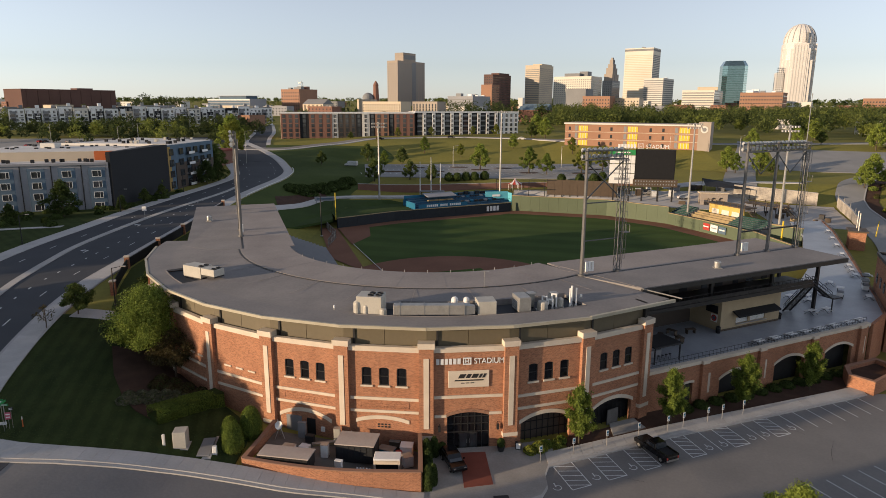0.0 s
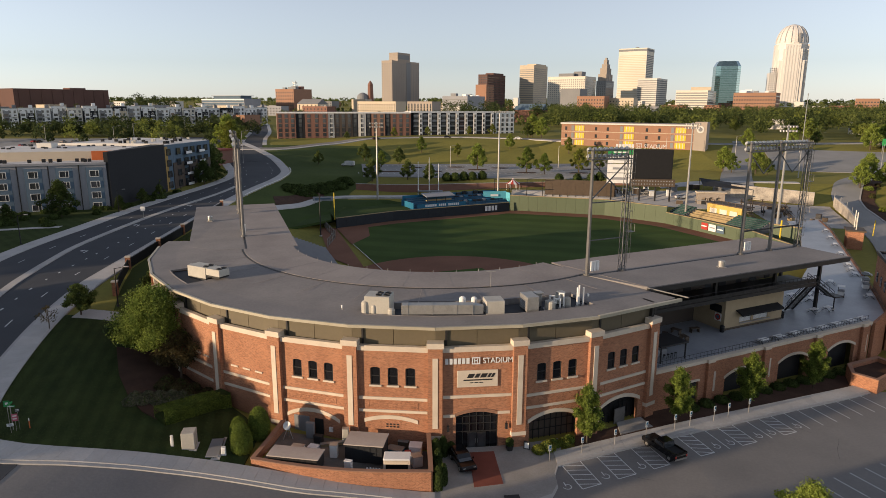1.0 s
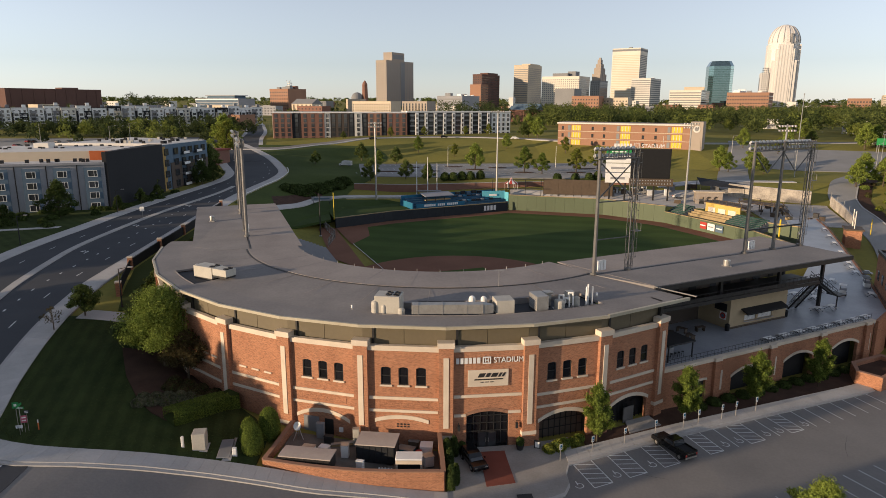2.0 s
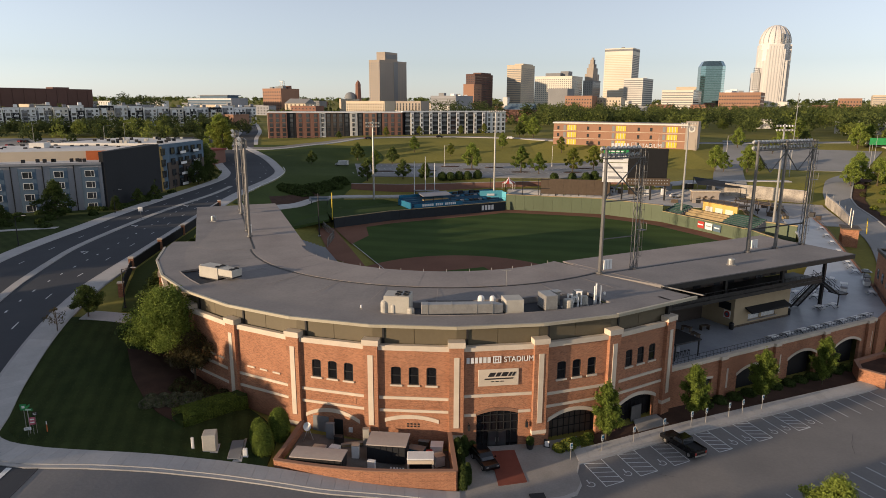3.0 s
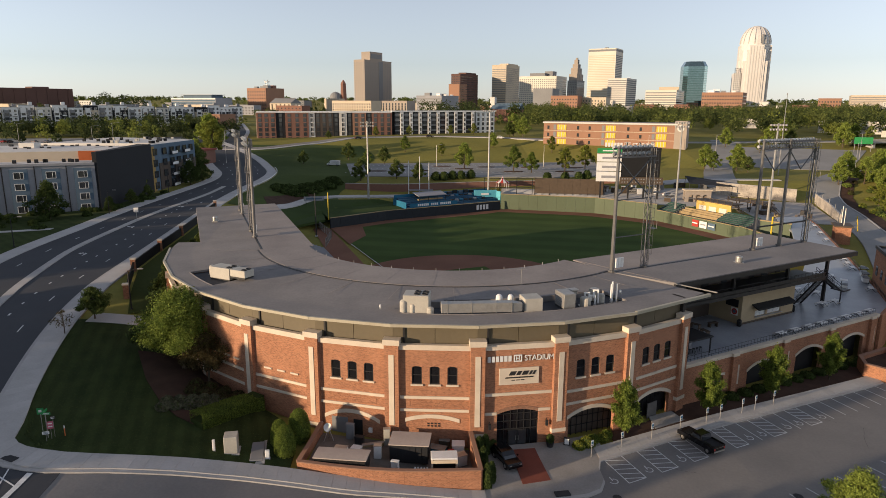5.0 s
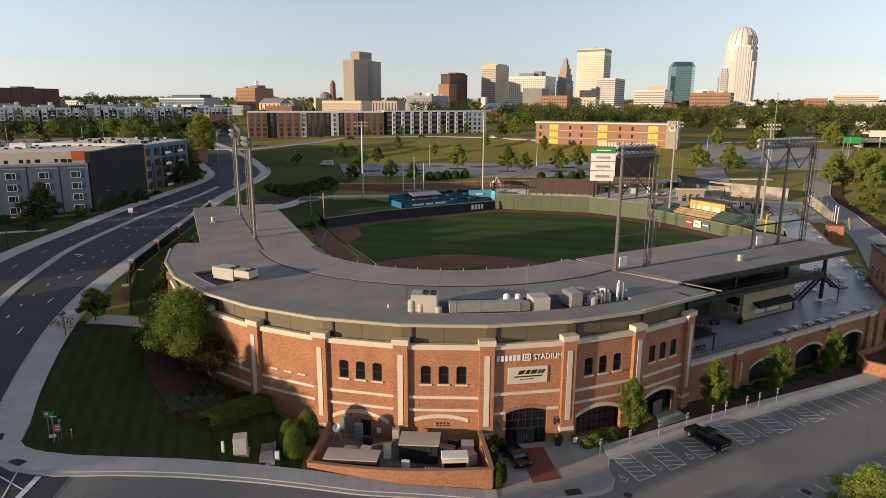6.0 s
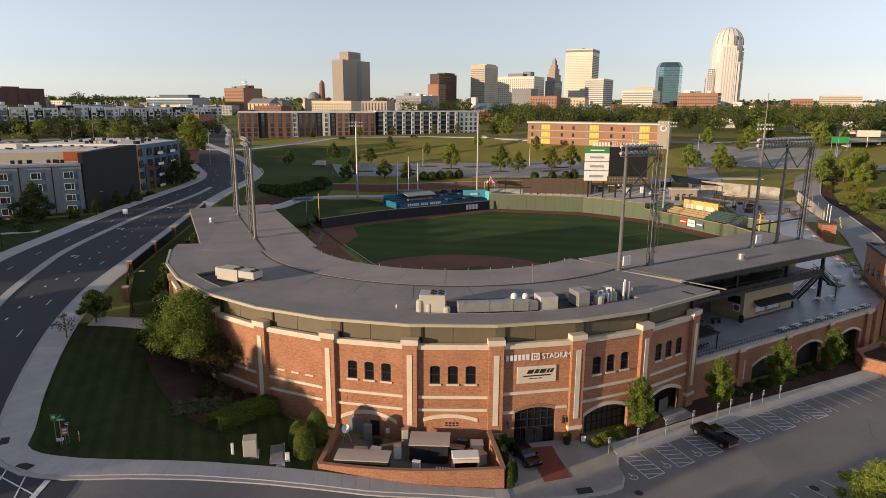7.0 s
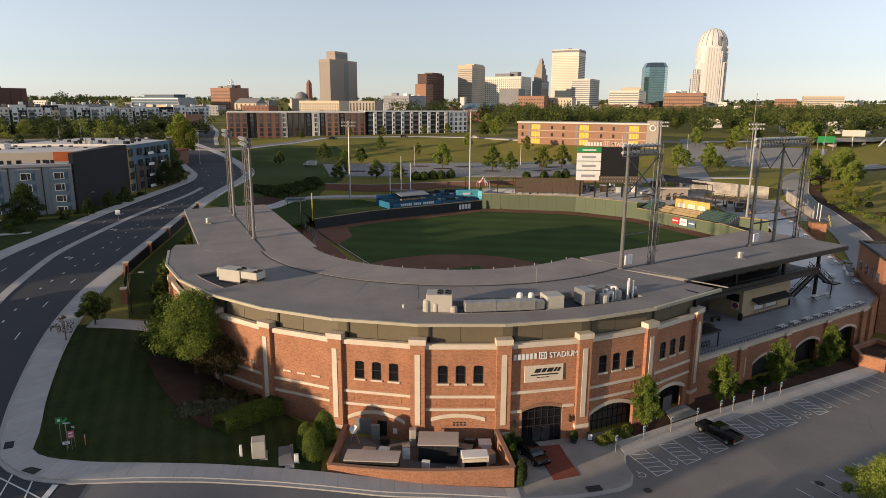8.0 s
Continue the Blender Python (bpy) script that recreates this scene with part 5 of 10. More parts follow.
def light_tower(line0, line1, z0, z1, label, ladder=True, cabinet=True, near=True, cross=True, ties=(0.28, 0.58)):
    """Two tall masts with a bank of floodlights between their heads."""
    a, b = Vector((line0.x, line0.y, z0)), Vector((line1.x, line1.y, z0))
    d = (b - a).normalized()
    t = thing("floodlight_tower", Matrix.Translation(a), label, "floodlight tower", "floodlight towers on the roof")
    o = a.copy()
    H = z1 - z0
    for p in (a, b)[0 if near else 1:]:
        rm = 0.13 if p is b and ladder else 0.32
        part("mast", tube(bmesh.new(), p - o, p - o + Vector((0, 0, H)), rm, rm * 0.72, 10), STEEL, t, "weathered steel mast")
        part("foot", tube(bmesh.new(), p - o, p - o + Vector((0, 0, 0.3)), 0.55, 0.55, 10), STEEL, t)
    n = Vector((-d.y, d.x, 0))
    bank = bmesh.new()
    s, e = a - o - d * 0.7, b - o + d * 0.6
    for z in (H - 1.6, H - 0.3):
        for q in (-0.45, 0.45):
            tube(bank, s + Vector((0, 0, z)) + n * q, e + Vector((0, 0, z)) + n * q, 0.08, seg=6)
    for j in range(int((e - s).length / 0.95) + 1):
        p = s + d * min(j * 0.95, (e - s).length)
        for q in (-0.45, 0.45):
            tube(bank, p + n * q + Vector((0, 0, H - 1.6)), p + n * q + Vector((0, 0, H - 0.3)), 0.05, seg=5)
    c = (s + e) / 2
    bx(bank, c.x, c.y, H - 1.7, (e - s).length, 1.1, 0.08, math.atan2(d.y, d.x))
    part("platform", bank, STEEL, t)
    lampm = bmesh.new()
    bx(lampm, 0, 0, -0.28, 0.5, 0.48, 0.36)
    lathe(lampm, [(0.24, 0.081), (0.29, 0.26), (0.26, 0.26), (0.1, 0.1)], seg=10)
    lme = bpy.data.meshes.new("floodlight")
    lampm.to_mesh(lme)
    lampm.free()
    lme.materials.append(LAMP_GREY)
    k = int((e - s).length / 0.95)
    for row, z in enumerate((H - 1.2, H - 0.2)):
        for j in range(k):
            p = s.lerp(e, (j + 0.5) / k) + n * 0.75
            twin("floodlight", lme, t, Matrix.Translation((p.x, p.y, z)) @ n.to_track_quat("Z", "Y").to_matrix().to_4x4() @ pose(0, 0, 0, 25))
    up = Vector((0, 0, 1))
    p, q = a - o, b - o
    if cross:
        runs = [(p + up * (H - 2), q + up * H * 0.6), (q + up * (H - 2), p + up * H * 0.6)] + [(p + up * H * k, q + up * H * k) for k in ties]
    else:
        mid = (p + q) / 2 + up * (H - 5.5)
        runs = [(p + up * (H - 2), mid), (q + up * (H - 2), mid)]
    for e, g in runs:
        part("brace", tube(bmesh.new(), e, g, 0.1, seg=6), STEEL, t)
    if ladder:
        # lattice round the second mast
        lat = bmesh.new()
        legs = [q + d * (i * 0.36) + n * (j * 0.36) for i, j in ((1, 1), (1, -1), (-1, -1), (-1, 1))]
        for e in legs:
            tube(lat, e, e + up * (H - 1.7), 0.055, seg=5)
        for k in range(int(H / 1.3)):
            for i in range(4):
                e, g = legs[i], legs[(i + 1) % 4]
                if k % 2:
                    e, g = g, e
                tube(lat, e + up * k * 1.3, g + up * (k + 1) * 1.3, 0.032, seg=4)
        part("lattice", lat, STEEL, t, "zigzag lattice of the ladder mast")
    if ladder:
        lad = bmesh.new()
        base = b - o + d * 0.75
        for q in (-0.22, 0.22):
            tube(lad, base + n * q, base + n * q + Vector((0, 0, H)), 0.04, seg=5)
        for j in range(int(H / 0.6)):
            tube(lad, base + n * -0.22 + Vector((0, 0, j * 0.6)), base + n * 0.22 + Vector((0, 0, j * 0.6)), 0.025, seg=4)
        for z in (H * 0.32, H * 0.62):
            bx(lad, base.x + d.x * 0.5, base.y + d.y * 0.5, z, 1.3, 1.1, 0.08, math.atan2(d.y, d.x))
            for q in (-0.5, 0.5):
                p = base + d * 1.0 + n * q
                tube(lad, p + Vector((0, 0, z)), p + Vector((0, 0, z + 1.2)), 0.04, seg=5)
            p = base + d * 1.0
            tube(lad, p + n * 0.5 + Vector((0, 0, z + 1.2)), p - n * 0.5 + Vector((0, 0, z + 1.2)), 0.04, seg=5)
        for j in range(int(H / 1.5)):
            zc = 2.0 + j * 1.5
            if zc > H - 0.5:
                break
            hoop = [base + d * (0.75 * math.sin(math.pi * k / 6)) + n * (0.38 * math.cos(math.pi * k / 6)) + Vector((0, 0, zc)) for k in range(7)]
            for p, q in zip(hoop, hoop[1:]):
                tube(lad, p, q, 0.03, seg=4)
        for q in (-0.27, 0.27):
            tube(lad, base + d * 0.53 + n * q + Vector((0, 0, 2)), base + d * 0.53 + n * q + Vector((0, 0, H - 1)), 0.03, seg=4)
        part("ladder", lad, STEEL, t, "caged ladder with rest platforms")
    if cabinet:
        cab = bmesh.new()
        q = a - o + d * 0.9 - n * 0.3
        for j in range(3):
            bx(cab, q.x + d.x * (j * 0.55 - 0.3), q.y + d.y * (j * 0.55 - 0.3), 0.7, 0.45, 0.4, 1.5, math.atan2(d.y, d.x))
        part("control_cabinet", cab, WHITE, t, "row of white control cabinets")
    return t


crease = lambda s: R0 + RN * 9.0 + RWD * s
light_tower(crease(0.2), crease(7.0), 17.22, 36.6, "grey steel floodlight tower on the roof crease")
light_tower(crease(34), crease(41.5), 17.22, 36.8, "grey steel floodlight tower on the long stand", False, True, True, False)
light_tower(crease(41.5), crease(49), 17.22, 36.8, "grey steel floodlight tower at the stand's end", True, False, False, False)
light_tower(LO + LW * 4.3, LO + LW * 10.7, 17.22, 36.2, "grey steel floodlight tower on the outer stand", ties=(0.08, 0.22, 0.36, 0.5, 0.64, 0.78))
light_tower(LO + LW * 33, LO + LW * 38.5, 17.22, 36.6, "grey steel floodlight tower further along the stand", ties=(0.08, 0.22, 0.36, 0.5, 0.64, 0.78))
beam = crease(49) - crease(34)
bm = bmesh.new()
c = crease(41.5)
bx(bm, c.x, c.y, 21.2, 15.4, 0.25, 0.25, radians(25.5))
part("tie_beam", bm, DARK, stadium).matrix_basis = BASE


def condenser(m, w, d, h, label, mat=HVAC, fans=2):
    """A packaged rooftop unit: casing, base rail, hood, fans and louvred coil."""
    t = thing("rooftop_unit", m, label, "air conditioner", "plant on the roof")
    part("casing", soft(box(0, 0, 0.25, w, d, h - 0.25), 0.04, 1), mat, t)
    part("base_rail", box(0, 0, 0, w * 0.94, d * 0.94, 0.25), DARK, t)
    lou = bmesh.new()
    for j in range(int((h - 0.8) / 0.22)):
        bx(lou, -w / 2 - 0.02, 0, 0.55 + j * 0.22, 0.06, d * 0.8, 0.1)
    part("coil_grille", lou, GREY_FAC, t, "slatted coil grille")
    for j in range(fans):
        f = part("fan", lathe(bmesh.new(), [(0.42, 0), (0.42, 0.12), (0.36, 0.12), (0.34, 0.03)], w / 2 - 0.55 - (j // 2) * 1.0, (-0.5 if j % 2 else 0.5) * min(1, d / 2.2), 12), DARK, t)
        f.location.z = h
    part("hood", box(-w * 0.1, d / 2 + 0.25, h * 0.55, w * 0.4, 0.5, h * 0.3), mat, t)
    return t


q = pol(46.4, -9.0)
condenser(pose(q.x, q.y + 0.3, 16.4, 0, 0, -9), 3.3, 2.6, 2.6, "large beige rooftop air unit with twin fans", HVAC, 4)
q = pol(46.2, 9.4)
condenser(pose(q.x, q.y, 16.4, 0, 0, 8), 2.4, 2.4, 2.0, "square beige rooftop unit with a dark intake", HVAC, 0)
q = pol(46.0, 15.6)
condenser(pose(q.x, q.y, 16.4, 0, 0, 14), 1.7, 2.6, 2.2, "narrow galvanised rooftop unit", GALV, 0)
q = pol(45.8, -52.5)
condenser(pose(q.x, q.y, 16.4, 0, 0, -30), 4.0, 2.3, 2.0, "long beige rooftop unit in a plant well", HVAC, 2)
q = pol(44.9, -47.6)
condenser(pose(q.x, q.y, 17.2, 0, 0, -30), 2.9, 2.0, 1.3, "low beige rooftop unit beside a longer one", HVAC, 2)
duct = thing("roof_duct", pose(*pol(47.0, 1.0), 16.4, 0, 0, 1.0), "long galvanised duct with a tapered end", "duct", "plant on the roof")
bm = soft(box(-0.6, 0, 0.5, 9.0, 1.25, 1.25), 0.05, 1)
part("duct", bm, GALV, duct)
bm = bmesh.new()
v = [bm.verts.new(p) for p in ((3.9, -0.62, 0.5), (3.9, 0.62, 0.5), (3.9, 0.62, 1.75), (3.9, -0.62, 1.75), (5.3, -0.3, 0.5), (5.3, 0.5, 0.5), (5.3, 0.5, 1.5), (5.3, -0.3, 1.5))]
for f in ((3, 2, 1, 0), (4, 5, 6, 7), (0, 1, 5, 4), (1, 2, 6, 5), (2, 3, 7, 6), (3, 0, 4, 7)):
    bm.faces.new([v[i] for i in f])
part("reducer", bm, GALV, duct)
for x in (-4.6, -1.5, 1.6, 3.6):
    part("stand", box(x, 0, 0, 0.15, 1.3, 0.5), DARK, duct)
    part("flange", box(x + 0.3, 0, 0.46, 0.08, 1.34, 1.34), GALV, duct)


def drum(m, r, h, label, mat=WHITE):
    t = thing("roof_vent", m, label, "roof vent", "plant on the roof")
    part("drum", lathe(bmesh.new(), [(r * 0.8, 0), (r, 0.1), (r, h * 0.75), (r * 0.9, h * 0.9), (r * 0.4, h)], seg=14), mat, t)
    part("curb", box(0, 0, -0.15, r * 2.2, r * 2.2, 0.2), GALV, t)
    return t


for rr, a, z, r, h, lab in ((47.2, -11.0, 16.42, 0.55, 2.2, "tall white ventilator drum"), (47.2, -9.6, 16.42, 0.4, 1.7, "plain white ventilator drum on the roof"), (47.4, -6.8, 16.42, 0.5, 1.3, "short white ventilator drum"), (44.4, 4.6, 16.42, 0.5, 2.1, "white mushroom vent on the roof"), (44.4, 6.6, 16.42, 0.45, 2.0, "white mushroom vent on the roof"), (46.6, 19.0, 16.42, 0.8, 1.5, "squat white exhaust drum"), (46.2, 22.6, 16.42, 0.5, 1.5, "white exhaust drum on the roof"), (46.4, -57.5, 16.42, 0.5, 1.6, "plain white ventilator drum on the roof"), (46.0, -56.0, 16.42, 0.35, 1.1, "small white ventilator drum"), (47.8, -14.5, 17.3, 0.12, 0.5, "tiny white vent stub"), (46.0, 27, 17.3, 0.18, 0.5, "tiny white vent stub")):
    q = pol(rr, a)
    drum(pose(q.x, q.y, z), r * 0.9, h * 0.9, lab, HVAC if "drum" in lab else WHITE)
for j, (a, h) in enumerate(((19.8, 1.9), (20.7, 1.5), (21.6, 2.1), (24.0, 2.7), (24.6, 2.9), (25.2, 2.6))):
    q = pol(46.5 + 0.3 * (j % 2), a)
    t = thing("vent_pipe", pose(q.x, q.y, 16.4), "white upright vent pipe on the roof", "vent pipe", "plant on the roof")
    part("pipe", tube(bmesh.new(), (0, 0, 0), (0, 0, h), 0.12, 0.12, 10), WHITE, t)
    part("collar", tube(bmesh.new(), (0, 0, 0), (0, 0, 0.25), 0.22, 0.18, 10), GALV, t)
    if j < 3:
        part("elbow", tube(bmesh.new(), (0, 0, h - 0.12), (-0.55, 0.15, h - 0.12), 0.12, 0.12, 10), WHITE, t)
        part("drop", tube(bmesh.new(), (-0.55, 0.15, h - 0.05), (-0.55, 0.15, h * 0.45), 0.12, 0.12, 10), WHITE, t)
for a, w, h, mt, lab in ((17.6, 1.0, 1.9, GALV, "galvanised exhaust hood on the roof"), (22.0, 0.9, 1.6, HVAC, "small beige exhaust box on the roof"), (6.0, 1.1, 0.9, HVAC, "low beige compressor on the roof"), (-1.0, 0.7, 0.6, GALV, "small galvanised junction box on the roof")):
    q = pol(45.0, a)
    t = thing("exhaust_box", pose(q.x, q.y, 16.4, 0, 0, a), lab, "roof vent", "plant on the roof")
    part("casing", soft(box(0, 0, 0.2, w, w, h - 0.2), 0.04, 1), mt, t)
    part("cowl", soft(box(0.1, -0.1, h, w * 1.2, w * 1.1, 0.25), 0.06, 1), GALV, t)
    part("foot", box(0, 0, 0, w * 0.8, w * 0.8, 0.2), DARK, t)
for q, lab in ((Vector((44.5, 101.6)), "white spun-metal roof ventilator"), (LO + LN * 6.4 + LW * 25, "white spun-metal roof ventilator on the straight stand")):
    drum(pose(q.x, q.y, 17.25), 0.55, 1.15, lab, GALV)
q = pol(36.8, 12.5)
t = thing("roof_aerial", pose(q.x, q.y, 17.2), "thin white aerial mast on the roof", "aerial")
part("mast", tube(bmesh.new(), (0, 0, 0), (0, 0, 2.4), 0.045, 0.035, 6), GALV, t)
part("crossarm", box(0, 0, 2.3, 1.4, 0.06, 0.06), GALV, t)
# seams across the curved roof
for j in range(-6, 4):
    bm = bmesh.new()
    a = j * STEP - 3
    p, q = pol(49.6, a), pol(52.9, a)
    prism(bm, [pol(37.2, a - 0.07), pol(43.6, a - 0.06), pol(43.6, a + 0.06), pol(37.2, a + 0.07)], 17.195, 17.207)
    part("roof_seam", bm, ROOF_B, stadium).matrix_basis = BASE
for j in range(-5, 4):
    bm = bmesh.new()
    a = j * STEP + 4
    prism(bm, [pol(28.2, a - 0.1), pol(36.2, a - 0.1), pol(36.2, a + 0.1), pol(28.2, a + 0.1)], 17.274, 17.283)
    part("roof_seam", bm, ROOF_B, stadium).matrix_basis = BASE
bm = bmesh.new()
prism(bm, [R0 + RN * 0.2 + RWD * 0.05, R0 + RN * 8.8 + RWD * 1.95, R0 + RN * 8.8 + RWD * 2.1, R0 + RN * 0.2 + RWD * 0.2], 17.259, 17.285)
prism(bm, [R0 + RN * 9.3 + RWD * 2.05, R0 + RN * 18.2 + RWD * 4.05, R0 + RN * 18.2 + RWD * 4.2, R0 + RN * 9.3 + RWD * 2.2], 17.204, 17.235)
part("expansion_joint", bm, ROOF_B, stadium, "pale metal expansion joint").matrix_basis = BASE
p, q = pol(47.3, 40.2), pol(53.7, 40.2)
bm = prism(bmesh.new(), [p, q, q + Vector((0.15, 0.04)), p + Vector((0.15, 0.04))], 17.08, 17.24)
part("eave", bm, STEEL, stadium).matrix_basis = BASE
# snow guards along the inner edge
for j in range(14):
    q = pol(28.0, -60 + j * 7.4)
    part("edge_stub", tube(bmesh.new(), (0, 0, 0), (0, 0, 0.4), 0.04, seg=5), GALV, stadium).matrix_basis = BASE @ pose(q.x, q.y, 17.26)

# ---- service yard ----
yard_front = glide([(-23.2, 67.8), (-17.5, 66.35), (-11, 65.4), (-2.4, 65.3)], 1.5)


def wall_run(name, line, thick, top0, top1, mat, label, coping=None):
    """A free-standing wall along a plan line, its top running from top0 to top1."""
    bm, n = bmesh.new(), len(line) - 1
    cop = bmesh.new()
    for i in range(n):
        a, b = line[i], line[i + 1]
        d = (b - a).normalized()
        r = Vector((d.y, -d.x)) * thick / 2
        for target, lo, hi, ex in ((bm, None, 0.0, 1.0), (cop, 0.004, 0.14, 1.35)):
            za, zb = top0 + (top1 - top0) * i / n, top0 + (top1 - top0) * (i + 1) / n
            pts = [a - r * ex, b - r * ex, b + r * ex, a + r * ex]
            zt = [za, zb, zb, za]
            low = [target.verts.new((p.x, p.y, ground(p.x, p.y) - 0.6 if lo is None else z + lo)) for p, z in zip(pts, zt)]
            top = [target.verts.new((p.x, p.y, z + hi)) for p, z in zip(pts, zt)]
            target.faces.new(low[::-1])
            target.faces.new(top)
            for k in range(4):
                target.faces.new((low[k], low[(k + 1) % 4], top[(k + 1) % 4], top[k]))
    w = thing(name, Matrix.Identity(4), label, "wall", kind="structure")
    metre_uv(part("masonry", bm, mat, w))
    part("coping", cop, coping or BRICK_B, w)
    return w


wall_run("yard_wall_front", yard_front, 0.4, 2.85, 2.65, BRICK, "red brick yard wall along the pavement")
wall_run("yard_wall_right", [Vector((-2.45, 65.2)), Vector((-2.55, 68)), Vector((-2.8, 73.4))], 0.4, 2.65, 2.9, BRICK, "red brick yard wall beside the entrance")
wall_run("yard_wall_left", [Vector((-23.1, 67.75)), Vector((-22.4, 71)), Vector((-21.5, 76.2))], 0.4, 2.85, 3.2, BRICK, "red brick yard wall behind the round shrubs")
setting("yard_floor", sheet(bmesh.new(), quad_rows((-22.3, 68.2), (-2.6, 65.6), (-2.8, 73.6), (-21.4, 76.0), 10, 5), 0.14), surface("stained_concrete", (0.15, 0.135, 0.12), (0.1, 0.09, 0.08), 0.95, 0.6, 5.0), "stained concrete yard floor", "yard floor")


def hull(name, m, w, d, h, mat, roofmat, label, category):
    """A boxy container or shed with an overhanging crowned roof, ribs, a door and skids."""
    t = thing(name, m, label, category)
    part("body", box(0, 0, 0.15, w, d, h - 0.15), mat, t)
    bm = bmesh.new()
    for j in range(6):
        y0, y1 = -d / 2 - 0.12 + (d + 0.24) * j / 6, -d / 2 - 0.12 + (d + 0.24) * (j + 1) / 6
        c0, c1 = 0.05 * math.sin(math.pi * j / 6), 0.05 * math.sin(math.pi * (j + 1) / 6)
        v = [bm.verts.new(p) for p in ((-w / 2 - 0.12, y0, h), (w / 2 + 0.12, y0, h), (w / 2 + 0.12, y1, h), (-w / 2 - 0.12, y1, h), (-w / 2 - 0.12, y0, h + 0.12 + c0), (w / 2 + 0.12, y0, h + 0.12 + c0), (w / 2 + 0.12, y1, h + 0.12 + c1), (-w / 2 - 0.12, y1, h + 0.12 + c1))]
        for f in ((3, 2, 1, 0), (4, 5, 6, 7), (0, 1, 5, 4), (1, 2, 6, 5), (2, 3, 7, 6), (3, 0, 4, 7)):
            bm.faces.new([v[i] for i in f])
    bmesh.ops.remove_doubles(bm, verts=bm.verts, dist=0.001)
    part("roof", bm, roofmat, t)
    ribs = bmesh.new()
    for j in range(int(w / 0.7) + 1):
        bx(ribs, -w / 2 + 0.1 + j * (w - 0.2) / int(w / 0.7), -d / 2 - 0.02, 0.2, 0.08, 0.06, h - 0.3)
    part("rib", ribs, mat, t)
    part("door", box(w / 2 + 0.02, 0, 0.3, 0.06, d * 0.6, h * 0.75), DARK, t)
    for s in (-1, 1):
        part("skid", box(0, s * d * 0.35, 0, w, 0.15, 0.15), DARK, t)
    return t


CANVAS = surface("pale_dusty_roof", (0.42, 0.36, 0.32), (0.35, 0.30, 0.27), 0.9, 0.5, 4.0)
hull("storage_trailer", pose(-18.2, 68.4, 1.5, 0, 0, -10), 6.0, 2.2, 1.7, DARK, CANVAS, "low storage trailer with a pale dusty roof", "trailer")
hull("storage_shed", pose(-10.3, 71.4, 0.85, 0, 0, -8), 4.6, 3.0, 2.4, CHAR, CANVAS, "dark storage shed with a pale flat roof", "shed")
gen = thing("smoker_trailer", pose(-6.4, 68.2, 0.5, 0, 0, -1), "cream-framed trailer with an open dark front", "trailer")
part("roof", soft(box(0, 0, 2.3, 3.1, 1.8, 0.2), 0.05, 1), WHITE, gen)
for s in (-1, 1):
    part("post", box(s * 1.42, -0.8, 0.2, 0.22, 0.16, 2.1), STONE, gen)
    part("post", box(s * 1.42, 0.8, 0.2, 0.22, 0.16, 2.1), STONE, gen)
part("head_rail", box(0, -0.82, 1.85, 2.7, 0.14, 0.4), STONE, gen)
part("body", box(0, 0.1, 0.3, 2.6, 1.4, 1.5), BLACK, gen)
part("axle", tube(bmesh.new(), (-1.3, 0, 0.2), (1.3, 0, 0.2), 0.2, seg=10), RUBBER, gen)
dish = thing("satellite_dish", pose(-20.4, 74.0, 2.0, 0, 0, -20), "white satellite dish on a tripod", "satellite dish")
bm = bmesh.new()
lathe(bm, [(0.05, 0), (0.32, 0.06), (0.52, 0.17), (0.54, 0.19), (0.51, 0.19), (0.28, 0.09), (0.05, 0.04)], seg=16)
d = part("reflector", bm, WHITE, dish)
d.matrix_basis = pose(0, 0, 1.7, 62, 0, 0)
for a in (0, 120, 240):
    part("leg", tube(bmesh.new(), (0, 0.1, 1.6), (0.7 * math.cos(radians(a)), 0.7 * math.sin(radians(a)), 0), 0.05, seg=6), GALV, dish)
rng = random.Random(4)
